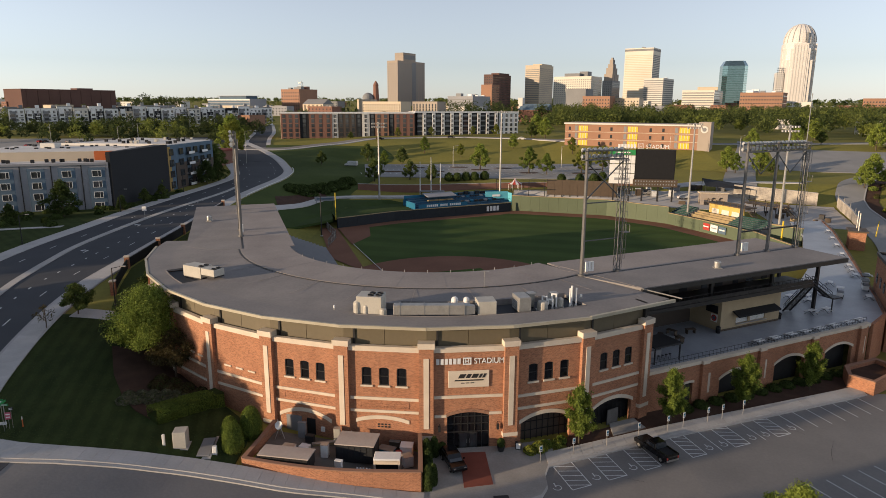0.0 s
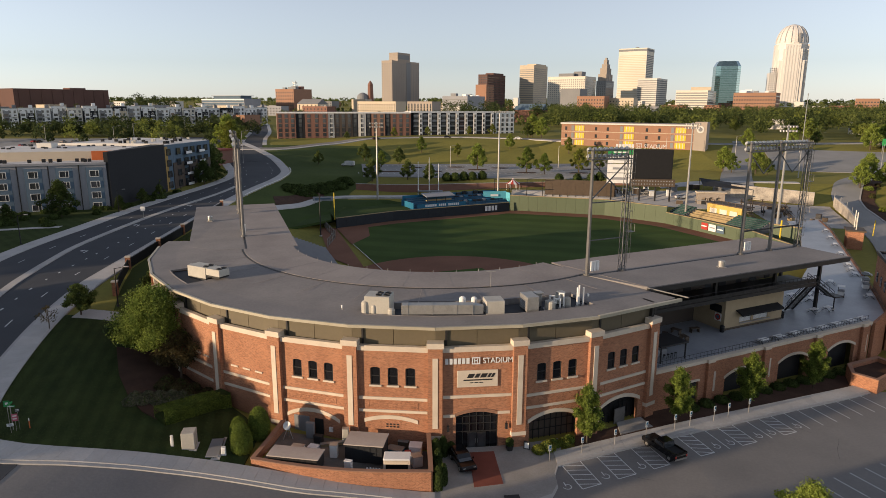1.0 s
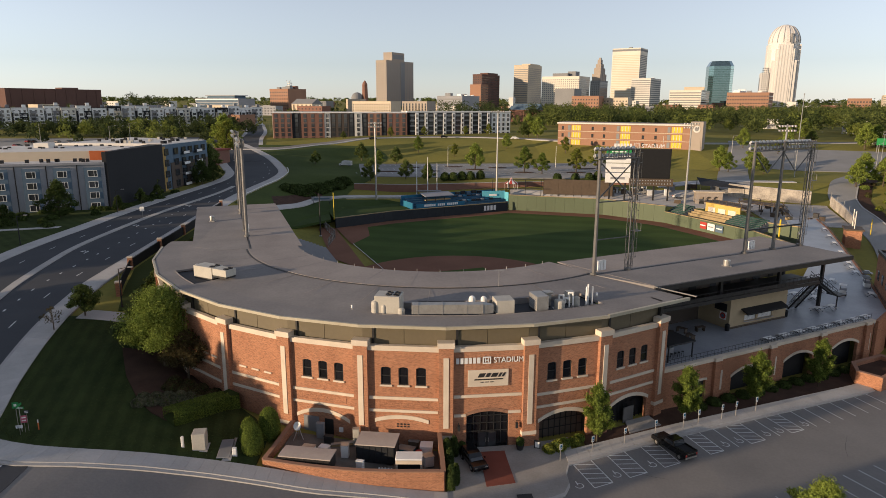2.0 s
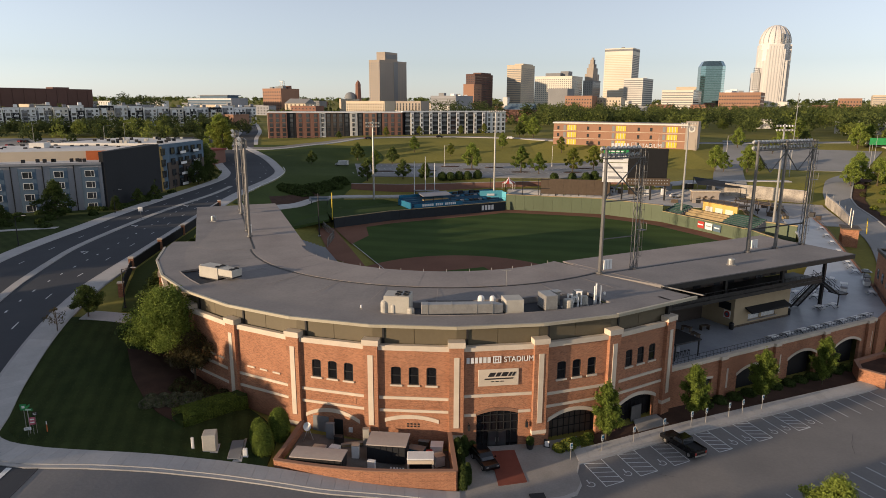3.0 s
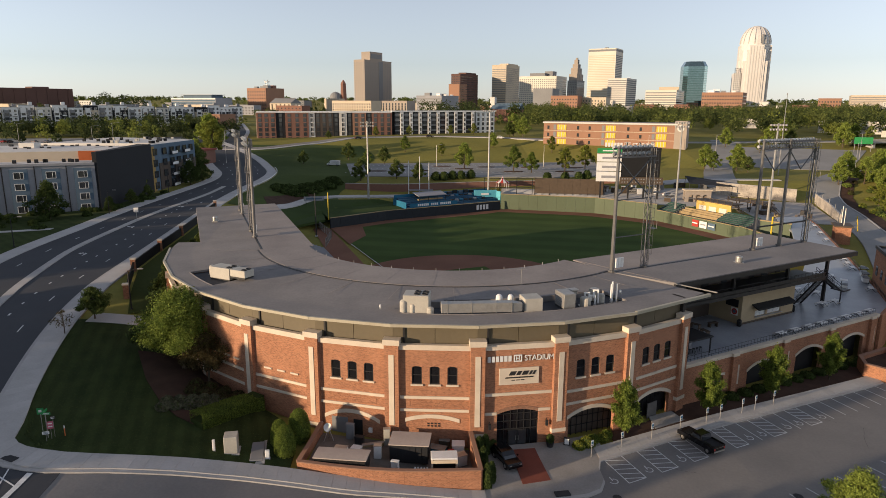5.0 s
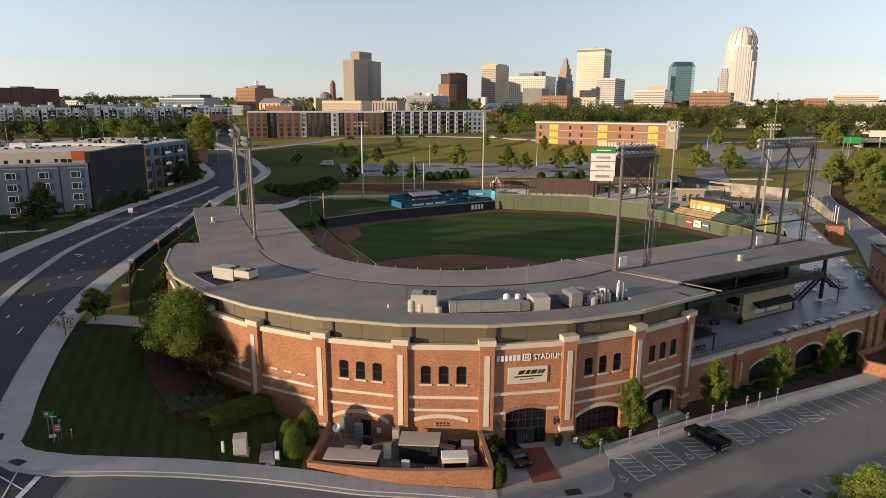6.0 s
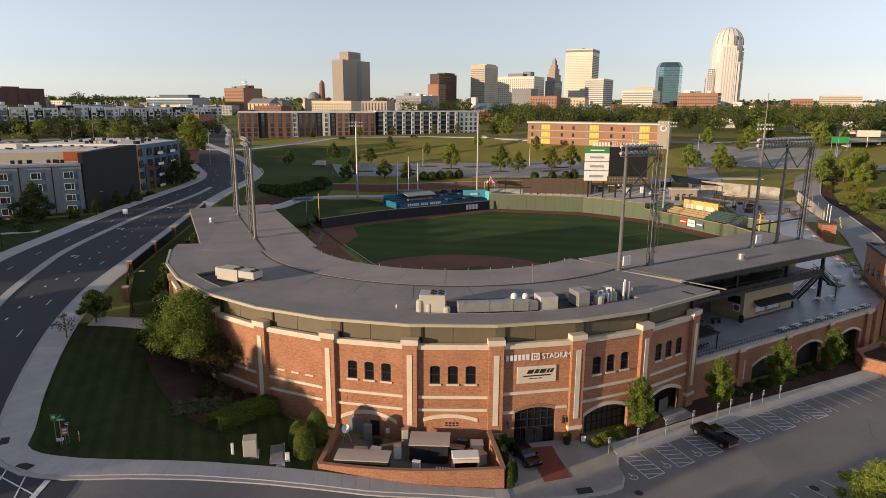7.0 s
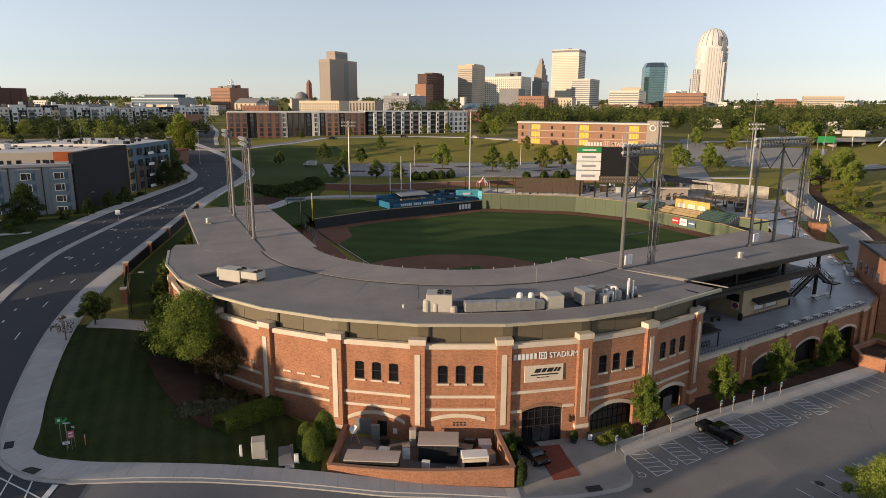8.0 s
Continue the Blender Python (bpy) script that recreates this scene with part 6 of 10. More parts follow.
for i, (x, y, w, d, h, mt, lab) in enumerate(((-18.6, 71.2, 1.5, 0.9, 0.8, WHITE, "white ice chest in the yard"), (-16.8, 71.6, 1.2, 0.9, 0.7, WHITE, "white plastic crate in the yard"), (-14.2, 70.9, 0.9, 0.8, 1.6, WHITE, "white upright cooler by the shed"), (-12.1, 68.1, 0.9, 0.5, 1.3, WHITE, "white electrical cabinet in the yard"), (-6.9, 73.0, 2.0, 1.2, 0.6, BLUE, "blue tarpaulin over a pallet stack"), (-4.4, 72.6, 1.5, 1.4, 1.5, WHITE, "white boxy air unit by the yard wall"), (-4.2, 70.6, 1.2, 1.1, 1.3, WHITE, "white boxed machine by the yard wall"), (-5.3, 71.6, 0.7, 0.7, 1.1, RED, "red metal tank in the yard"), (-14.9, 73.4, 2.6, 0.5, 0.35, WOOD, "stack of old timber boards"), (-16.6, 73.9, 1.1, 0.7, 0.9, DARK, "dark plastic bin in the yard"), (-13.2, 74.0, 0.8, 0.6, 2.2, HVAC, "beige meter cabinet on the wall"), (-17.8, 75.0, 1.0, 0.5, 2.0, GREY_FAC, "grey door leaf leaning on the wall"), (-6.0, 74.2, 1.3, 0.6, 0.9, BROWN, "brown pallet by the wall"))):
    t = thing("yard_crate" if mt in (WHITE, WOOD, BROWN) else "yard_bin", pose(x, y, ground(x, y) + 0.14, 0, 0, rng.uniform(-25, 25)), lab, "crate" if mt in (WHITE, WOOD, BROWN) else "bin", "clutter in the yard")
    part("body", soft(box(0, 0, 0, w, d, h), 0.05, 1), mt, t)
    part("lid", soft(box(0, 0, h, w * 1.06, d * 1.06, 0.08), 0.02, 1), mt if i % 2 else GALV, t)
for j in range(5):
    x, y = -9.8 + j * 0.35, 67.2
    t = thing("gas_bottle", pose(x, y, ground(x, y) + 0.14), "slim white gas bottle", "gas bottle", "gas bottles in the yard")
    part("cylinder", lathe(bmesh.new(), [(0.12, 0), (0.14, 0.1), (0.14, 1.1), (0.07, 1.28)], seg=10), WHITE, t)
    part("valve", box(0, 0, 1.28, 0.06, 0.06, 0.12), DARK, t)

# utility boxes by the lawn
for x, y, w, d, h, mt, lab in ((-31.1, 70.0, 1.5, 1.6, 2.2, HVAC, "cream utility cabinet on the lawn"), (-28.2, 70.2, 1.5, 4.2, 0.28, GREY_FAC, "low grey utility vault on the lawn"), (-26.8, 69.0, 0.5, 0.5, 1.1, WHITE, "white utility pedestal by the shrubs"), (-33.0, 69.6, 0.3, 0.3, 1.5, WHITE, "white meter pedestal beside a utility cabinet")):
    t = thing("utility_box", pose(x, y, ground(x, y) + 0.1, 0, 0, 8), lab, "utility box")
    part("cabinet", soft(box(0, 0, 0.1, w, d, h - 0.1), 0.05, 1), mt, t)
    part("pad", box(0, 0, -0.3, w * 1.25, d * 1.25, 0.4), CONC, t)


# ---- vehicles ----
def extrude_profile(pts, w, inset=0.0):
    """A body from a side outline in x and z, spread to a width in y."""
    bm = bmesh.new()
    a = [bm.verts.new((p[0], -w / 2 + (inset if p[1] > 1.15 else 0), p[1])) for p in pts]
    b = [bm.verts.new((p[0], w / 2 - (inset if p[1] > 1.15 else 0), p[1])) for p in pts]
    bm.faces.new(a[::-1])
    bm.faces.new(b)
    n = len(pts)
    for i in range(n):
        bm.faces.new((a[i], a[(i + 1) % n], b[(i + 1) % n], b[i]))
    return bm


def vehicle(m, paint, label, category, kind="car", L=4.8, W=1.9):
    t = thing(kind if kind != "car" else "car", m, label, category)
    h = L / 2
    if kind == "pickup_truck":
        body = [(-h, 0.5), (-h, 1.05), (-h + 0.05, 1.15), (-0.9, 1.15), (-0.85, 1.12), (1.0, 1.12), (h - 0.15, 1.1), (h, 0.95), (h, 0.5)]
        cabin = [(-0.95, 1.1), (-0.8, 1.85), (0.55, 1.88), (1.25, 1.14)]
    elif kind == "van":
        body = [(-h, 0.45), (-h, 2.6), (h * 0.45, 2.6), (h * 0.5, 1.3), (h - 0.1, 1.2), (h, 0.9), (h, 0.45)]
        cabin = [(h * 0.42, 1.2), (h * 0.42, 2.1), (h * 0.55, 2.1), (h * 0.78, 1.25)]
    else:
        body = [(-h, 0.42), (-h, 0.95), (-h + 0.15, 1.05), (0.95, 1.0), (h - 0.3, 0.9), (h, 0.7), (h, 0.42)]
        cabin = [(-h + 0.2, 1.02), (-h + 0.55, 1.6), (-0.3, 1.68), (0.3, 1.6), (1.15, 0.98)]
    bd = part("body", soft(extrude_profile(body, W), 0.06, 2), paint, t)
    part("cabin", soft(extrude_profile(cabin, W - 0.1, 0.14), 0.04, 1), paint, t)
    part("windscreen", extrude_profile([(cabin[-1][0] - 0.12, cabin[-1][1] + 0.05), (cabin[-2][0] - 0.02, cabin[-2][1] - 0.12), (cabin[-2][0] + 0.06, cabin[-2][1] - 0.12), (cabin[-1][0] + 0.02, cabin[-1][1] + 0.05)], W - 0.4), GLASS, t)
    part("rear_window", extrude_profile([(cabin[0][0] - 0.02, 1.2), (cabin[1][0] - 0.04, cabin[1][1] - 0.1), (cabin[1][0] + 0.04, cabin[1][1] - 0.1), (cabin[0][0] + 0.1, 1.2)], W - 0.45), GLASS, t)
    if kind == "pickup_truck":
        part("load_bed", box(-h + 1.0, 0, 1.16, 1.9, W - 0.35, 0.03), BLACK, t)
        for s in (-1, 1):
            part("bed_rail", box(-h + 1.0, s * (W / 2 - 0.1), 1.15, 2.0, 0.12, 0.22), paint, t)
        part("tailgate", box(-h + 0.05, 0, 1.1, 0.1, W - 0.2, 0.27), paint, t)
    for s in (-1, 1):
        part("side_window", extrude_profile([(cabin[0][0] + 0.25, 1.2), (cabin[1][0] + 0.2, cabin[1][1] - 0.14), (cabin[-2][0] - 0.05, cabin[-2][1] - 0.14), (cabin[-1][0] - 0.4, 1.2)], 0.03), GLASS, t).location.y = s * (W / 2 - 0.1)
        part("headlight", box(h - 0.04, s * (W / 2 - 0.3), 0.74, 0.08, 0.3, 0.1), GALV, t)
        part("tail_light", box(-h + 0.02, s * (W / 2 - 0.14), 0.8, 0.08, 0.2, 0.3), RED, t)
        part("mirror", box(cabin[-1][0] - 0.2, s * (W / 2 + 0.08), 1.1, 0.14, 0.2, 0.16), paint, t)
        for x in (h - 0.95, -h + 1.0):
            bm = tube(bmesh.new(), (x, s * (W / 2 - 0.24), 0.38), (x, s * (W / 2 + 0.01), 0.38), 0.38, seg=16)
            wh = part("wheel", bm, RUBBER, t)
            part("rim", tube(bmesh.new(), (x, s * (W / 2), 0.38), (x, s * (W / 2 + 0.03), 0.38), 0.23, seg=12), GALV, wh)
    part("grille", box(h - 0.01, 0, 0.72, 0.06, W * 0.5, 0.22), DARK, t, "dark radiator grille")
    for x in (h - 0.95, -h + 1.0):
        for s in (-1, 1):
            part("wheel_arch", tube(bmesh.new(), (x, s * (W / 2 - 0.3), 0.42), (x, s * (W / 2 - 0.005), 0.42), 0.46, seg=16), BLACK, t, "dark wheel arch")
    part("bumper", box(h - 0.02, 0, 0.45, 0.14, W - 0.1, 0.22), GALV if kind == "pickup_truck" else paint, t)
    part("bumper", box(-h + 0.02, 0, 0.5, 0.14, W - 0.1, 0.22), GALV if kind == "pickup_truck" else paint, t)
    return t


vehicle(pose(26.9, 73.9, ground(26, 74) + 0.1, 0, 0, 114), CARBLACK, "black crew-cab pickup parked across a bay", "pickup truck", "pickup_truck", 5.9, 2.0)
vehicle(pose(1.3, 70.9, 0.26, 0, 0, -70), CARBLACK, "black car parked beside the brick path", "car", "car", 4.8, 1.9)
vehicle(pose(-47.5, 334.6, ground(-47.5, 334.6) + 0.25, 0, 0, 165), CARWHITE, "white box van parked at the upper car park's end", "van", "van", 6.6, 2.3)
for x, y, r, p, lab in ((-93, 208, 82, CARRED, "dark red car on the avenue"), (96, 256, 10, CARWHITE, "white car parked behind the outfield wall"), (84, 262, 170, GALV, "silver car parked behind the outfield wall"), (5, 424, 8, CARBLACK, "dark car on the hill street"), (-40, 413, 28, CARBLACK, "dark car on the sloping street"), (50, 415, -18, CARWHITE, "pale car on the hill street"), (-128, 248, 20, CARWHITE, "white car parked behind the flats"), (-150, 236, 20, CARBLACK, "dark car parked behind the flats")):
    if lab == "dark red car on the avenue":
        continue
    vehicle(pose(x, y, ground(x, y) + 0.25, 0, 0, r), p, lab, "car")

# ---- parking bays ----
BD = Vector((math.cos(radians(23.5)), math.sin(radians(23.5))))
BN = Vector((BD.y, -BD.x))
B0 = Vector((13.0, 70.9))


def bay_point(s, d):
    p = B0 + BD * (s - 0.13 * d) + BN * d
    return (p.x, p.y)


def paint_line(bm, a, b, w=0.13):
    a, b = Vector(a), Vector(b)
    r = (b - a).normalized()
    r = Vector((r.y, -r.x)) * w / 2
    n = max(1, int((b - a).length / 2))
    sheet(bm, [[a.lerp(b, k / n) - r, a.lerp(b, k / n) + r] for k in range(n + 1)], 0.115, 0)


lines = [0.4, 3.0, 5.5, 8.1, 10.8, 13.3, 18.3, 20.6, 23.2, 25.5, 28.1, 30.9, 33.2, 35.6, 38.2, 41.0, 43.8, 46.6, 49.4, 52.2, 55.0]
for i, s in enumerate(lines):
    bm = bmesh.new()
    paint_line(bm, bay_point(s, 0.3), bay_point(s, 5.4))
    tagged(part("bay_line", bm, PAINT), "white painted bay line on asphalt", "road marking", "bay lines", "structure")
for a, b in ((0.4, 3.0), (5.5, 8.1), (10.8, 13.3), (18.3, 20.6), (25.5, 28.1), (33.2, 35.6)):
    bm = bmesh.new()
    paint_line(bm, bay_point(a, 5.4), bay_point(b, 5.4))
    for j in range(5):
        paint_line(bm, bay_point(a, 0.4 + j * 1.0), bay_point(b, 1.4 + j * 1.0))
    tagged(part("access_hatching", bm, PAINT), "white hatched access aisle between bays", "road marking", "hatched aisles", "structure")
for s in (-1.1, 4.3, 9.7, 21.9, 24.4, 29.5, 32.0, 37.0):
    bm = bmesh.new()
    c = Vector(bay_point(s, 4.3))
    for k in range(10):
        t0, t1 = radians(200 + k * 24), radians(200 + (k + 1) * 24)
        paint_line(bm, c + Vector((math.cos(t0), math.sin(t0))) * 0.5, c + Vector((math.cos(t1), math.sin(t1))) * 0.5, 0.12)
    paint_line(bm, c + Vector((-0.1, 0.1)), c + Vector((-0.25, 0.9)), 0.14)
    paint_line(bm, c + Vector((-0.15, 0.45)), c + Vector((0.35, 0.4)), 0.12)
    tagged(part("access_symbol", bm, PAINT), "white wheelchair symbol painted in a bay", "road marking", "wheelchair symbols", "structure")
C0 = Vector((36, 64.6))
for j in range(12):
    bm = bmesh.new()
    p = C0 + BD * (j * 2.9 - 7)
    paint_line(bm, p, p + BN * 5.2)
    tagged(part("bay_line", bm, PAINT), "white painted bay line on asphalt", "road marking", "bay lines", "structure")
dark = surface("tar_patch", (0.04, 0.04, 0.042), None, 0.9)
for x, y, r in ((33, 62.5, 0.55), (18.5, 57, 0.6), (12.6, 63.2, 0.5)):
    bm = bmesh.new()
    sheet(bm, [[(x + math.cos(t) * r * k, y + math.sin(t) * r * k) for t in np.linspace(0, 2 * math.pi, 13)] for k in (0.05, 1)], 0.12, 0)
    tagged(part("manhole_cover", bm, dark), "dark iron manhole cover in the asphalt", "manhole cover", kind="structure")


def bay_sign(s, h=2.2):
    p = B0 + BD * s - BN * 0.9
    t = thing("parking_sign", pose(p.x, p.y, ground(p.x, p.y) + 0.25, 0, 0, 23.5), "white bay sign on a thin steel post", "sign", "bay signs")
    part("post", tube(bmesh.new(), (0, 0, 0), (0, 0, h), 0.04, seg=6), GALV, t)
    pl = part("plate", soft(box(0, -0.06, h - 0.75, 0.4, 0.03, 0.8), 0.01, 1), WHITE, t)
    part("bar", box(0, -0.09, h - 0.4, 0.26, 0.015, 0.3), BLUE, pl)
    part("bar", box(0, -0.09, h - 0.62, 0.28, 0.015, 0.08), DARK, pl)
    return t


for s in (-0.7, 4.1, 9.2, 14.3, 19.2, 21.9, 26.3, 29.0, 33.0):
    bay_sign(s)
for x, y, lab in ((0.0, 73.0, "dark planter pot with a clipped shrub"), (7.4, 74.0, "dark planter pot with a clipped shrub")):
    t = thing("planter_pot", pose(x, y, 0.25), lab, "planter", "pots by the doors")
    part("pot", lathe(bmesh.new(), [(0.35, 0), (0.5, 0.6), (0.52, 0.75), (0.44, 0.75)], seg=14), DARK, t)
for x, y in ((9.6, 74.2),):
    t = thing("sandwich_board", pose(x, y, 0.25, 0, 0, -15), "black framed sign stand by the wall", "sign stand")
    part("panel", box(0, 0, 0.1, 0.8, 0.12, 1.1), DARK, t)
    part("notice", box(0, -0.08, 0.25, 0.55, 0.02, 0.75), WHITE, t)

# street sign and lamp by the avenue
t = thing("street_sign", pose(-51.2, 69.4, ground(-51.2, 69.4) + 0.1), "green street-name sign on a post", "street sign")
part("post", tube(bmesh.new(), (0, 0, 0), (0, 0, 3.2), 0.05, seg=6), GALV, t)
p1 = part("plate", box(0.1, 0, 2.95, 0.95, 0.04, 0.26), SIGN_GREEN, t)
part("bar", box(0.1, -0.04, 3.02, 0.7, 0.02, 0.1), WHITE, p1)
p2 = part("plate", box(-0.02, 0.06, 3.24, 0.05, 0.9, 0.26), SIGN_GREEN, t)
t = thing("street_sign", pose(-52.4, 70.6, ground(-52.4, 70.6) + 0.1, 0, 0, 12), "square green route sign on a short post", "street sign")
part("post", tube(bmesh.new(), (0, 0.04, 0), (0, 0.04, 2.6), 0.04, seg=6), GALV, t)
pl = part("plate", soft(box(0, 0, 2.3, 0.7, 0.04, 0.75), 0.015, 1), SIGN_GREEN, t)
part("bar", box(0, -0.035, 2.55, 0.3, 0.02, 0.3), WHITE, pl)
PINK = surface("faded_pink_board", (0.45, 0.12, 0.16), (0.34, 0.08, 0.11), 0.7)
for x, y, w, h, z, mt, lab in ((-50.7, 69.2, 0.6, 0.9, 1.3, PINK, "pink and white roadside board on a stake"), (-51.0, 68.7, 0.7, 0.35, 0.9, WHITE, "small white roadside board on a stake"), (-50.5, 69.5, 0.5, 0.4, 2.3, DARK, "dark blue roadside board on a stake")):
    t = thing("roadside_board", pose(x, y, ground(x, y) + 0.15, 0, 0, 18), lab, "sign", "boards at the street corner")
    part("stake", tube(bmesh.new(), (0, 0.04, 0), (0, 0.04, z + h * 0.8), 0.025, seg=6), GALV, t)
    pl = part("board", box(0, 0, z, w, 0.03, h), mt, t)
    for k in range(2):
        part("bar", box(0, -0.025, z + h * (0.25 + 0.4 * k), w * 0.7, 0.015, h * 0.14), WHITE if mt is not WHITE else SLATE, pl)
t = thing("marker_post", pose(-49.6, 69.9, ground(-49.6, 69.9) + 0.15), "orange utility marker post with a white cap", "marker post")
part("post", tube(bmesh.new(), (0, 0, 0), (0, 0, 1.0), 0.06, seg=8), ORANGE, t)
part("cap", tube(bmesh.new(), (0, 0, 1.0), (0, 0, 1.35), 0.065, 0.05, 8), WHITE, t)
t = thing("signal_panel", pose(-86.6, 185, ground(-86.6, 185) + 0.3), "white square lit panel on a pole", "traffic sign")
part("pole", tube(bmesh.new(), (0, 0, 0), (0, 0, 2.6), 0.08, seg=8), GALV, t)
part("panel", soft(box(0, -0.1, 2.2, 1.3, 0.15, 1.3), 0.04, 1), WHITE, t)

# turn arrows on the avenue
for x, y, r in ((-84.0, 175.9, 92), (-81.7, 209.0, 92), (-82.4, 145.7, 90)):
    bm = bmesh.new()
    c, f = Vector((x, y)), Vector((math.cos(radians(r)), math.sin(radians(r))))
    s = Vector((-f.y, f.x))
    paint_line(bm, c - f * 1.6, c + f * 0.6, 0.3)
    paint_line(bm, c + f * 0.5, c + f * 0.5 + s * 1.3, 0.3)
    paint_line(bm, c + f * 1.1 + s * 0.9, c + f * 0.5 + s * 1.7, 0.3)
    paint_line(bm, c - f * 0.1 + s * 0.9, c + f * 0.5 + s * 1.7, 0.3)
    for v in bm.verts:
        v.co.z += 0.05
    tagged(part("turn_arrow", bm, PAINT), "white turn arrow painted on the avenue", "road marking", "turn arrows", "structure")

# oil stains and sealed cracks on the car park
tar = surface("old_tar", (0.075, 0.072, 0.07), (0.05, 0.05, 0.05), 0.9, 1.5, 8.0)
rng = random.Random(15)
for j in range(24):
    x, y = rng.uniform(8, 75), rng.uniform(48, 84)
    if y > kerb(min(x, 66)) - 1.0:
        continue
    bm, a, p = bmesh.new(), rng.uniform(0, 6.28), Vector((x, y))
    if j % 3:
        for k in range(rng.randint(2, 4)):
            a += rng.uniform(-0.5, 0.5)
            q = p + Vector((math.cos(a), math.sin(a))) * rng.uniform(0.8, 1.6)
            if q.y < kerb(min(q.x, 66)) - 0.7:
                paint_line(bm, p, q, rng.uniform(0.025, 0.045))
            p = q
        if not bm.verts:
            continue
        tagged(part("sealed_crack", bm, tar), "dark sealed crack in the asphalt", "crack", "sealed cracks", "structure")
    else:
        r0 = rng.uniform(0.12, 0.4)
        sheet(bm, [[(x + math.cos(t) * r0 * k * (1 + 0.25 * math.sin(3 * t + j)), y + math.sin(t) * r0 * k * (1 + 0.25 * math.sin(3 * t + j))) for t in np.linspace(0, 2 * math.pi, 13)] for k in (0.05, 1)], 0.113, 0)
        tagged(part("oil_stain", bm, tar), "dark oil stain on the asphalt", "stain", "oil stains", "structure")

for x, y, a in ((6.6, 63.9, 6), (-53.0, 65.2, -25), (-57.6, 70.2, -70)):
    t = tagged(part("storm_drain", box(0, 0, 0, 1.7, 0.9, 0.14), dark), "dark iron storm drain at the kerb", "storm drain", kind="structure")
    t.matrix_basis = pose(x, y, ground(x, y) + 0.24, 0, 0, a)

# crosswalk lines by the corner
for a, b, w in (((-49.7, 62.9), (-49.9, 58.0), 0.6), ((-52.2, 63.6), (-51.0, 58.0), 0.16), ((-54.7, 65.0), (-53.6, 58.0), 0.16), ((-57.5, 65.6), (-49.9, 60.6), 0.16), ((-58.4, 62.6), (-51.0, 57.8), 0.16)):
    bm = bmesh.new()
    paint_line(bm, a, b, w)
    for v in bm.verts:
        v.co.z += 0.05
    tagged(part("crosswalk_line", bm, PAINT), "white crosswalk line at the corner", "road marking", "crosswalk", "structure")

# brick gate posts and dark fence along the avenue side of the stadium
fl = [Vector(p) for p in ((-60.5, 114.0), (-66.0, 131), (-67.2, 149), (-68, 166), (-69, 184), (-70.5, 205))]
for i, p in enumerate(fl):
    z = ground(p.x, p.y)
    t = thing("fence_post", pose(p.x, p.y, z - 0.2, 0, 0, 15), "brick gate post with a stone cap", "fence post", "brick fence posts")
    metre_uv(part("shaft", box(0, 0, 0, 0.9, 0.9, 2.7), BRICK, t))
    part("cap", box(0, 0, 2.7, 1.1, 1.1, 0.25), STONE, t)
for i, (a, b) in enumerate(zip(fl, fl[1:])):
    t = thing("metal_fence", Matrix.Identity(4), "black metal picket fence between brick posts", "fence", "black fences")
    n = int((b - a).length / 0.35)
    bm = bmesh.new()
    for j in range(1, n):
        p = a.lerp(b, j / n)
        z = ground(p.x, p.y)
        bx(bm, p.x, p.y, z - 0.1, 0.06, 0.06, 2.3)
    part("picket_infill", bm, DARK, t, "run of thin black pickets")
    for j in range(12):
        p, q = a.lerp(b, j / 12), a.lerp(b, (j + 1) / 12)
        r = Vector((0.06, 0.0))
        bm = prism(bmesh.new(), [p + r, q + r, q + r * 2, p + r * 2], 0, 0.01)
        for v in bm.verts:
            v.co.z = ground(v.co.x, v.co.y) + (0.1 if v.co.z < 0.005 else 2.05)
        part("privacy_screen", bm, BLACK, t, "black mesh privacy screen")
    bm = bmesh.new()
    for h in (0.3, 2.0):
        for j in range(8):
            p, q = a.lerp(b, j / 8), a.lerp(b, (j + 1) / 8)
            tube(bm, (p.x, p.y, ground(p.x, p.y) + h), (q.x, q.y, ground(q.x, q.y) + h), 0.05, seg=5)
    part("rails", bm, DARK, t)
# guard rail along the avenue above the bank
bm = bmesh.new()
g = [p + Vector((4.2, 0)) for p in AVENUE if 228 < p.y < 312]
for a, b in zip(g, g[1:]):
    tube(bm, (a.x, a.y, ground(a.x, a.y) + 0.8), (b.x, b.y, ground(b.x, b.y) + 0.8), 0.14, seg=6)
for p in g:
    tube(bm, (p.x, p.y, ground(p.x, p.y)), (p.x, p.y, ground(p.x, p.y) + 0.8), 0.06, seg=5)
tagged(part("guard_rail", bm, WHITE), "pale guard rail above the grass bank", "guard rail", kind="structure")

# ---- outfield ----
def run_wall(name, a, b, z0, z1, mat, label, thick=0.5, top=None):
    a, b = Vector(a), Vector(b)
    t = thing(name, Matrix.Identity(4), label, "outfield wall", kind="structure")
    d = (b - a)
    n = max(1, int(d.length / 3.6))
    for j in range(n):
        p, q = a + d * (j / n), a + d * ((j + 1) / n)
        c = (p + q) / 2
        part("wall_panel", box(c.x, c.y, z0, (q - p).length - 0.04, thick, z1 - z0, math.atan2(d.y, d.x)), mat, t)
    c = (a + b) / 2
    part("cap_rail", box(c.x, c.y, z1 + 0.004, d.length + 0.2, thick + 0.15, 0.18, math.atan2(d.y, d.x)), top or WOOD, t)
    return t


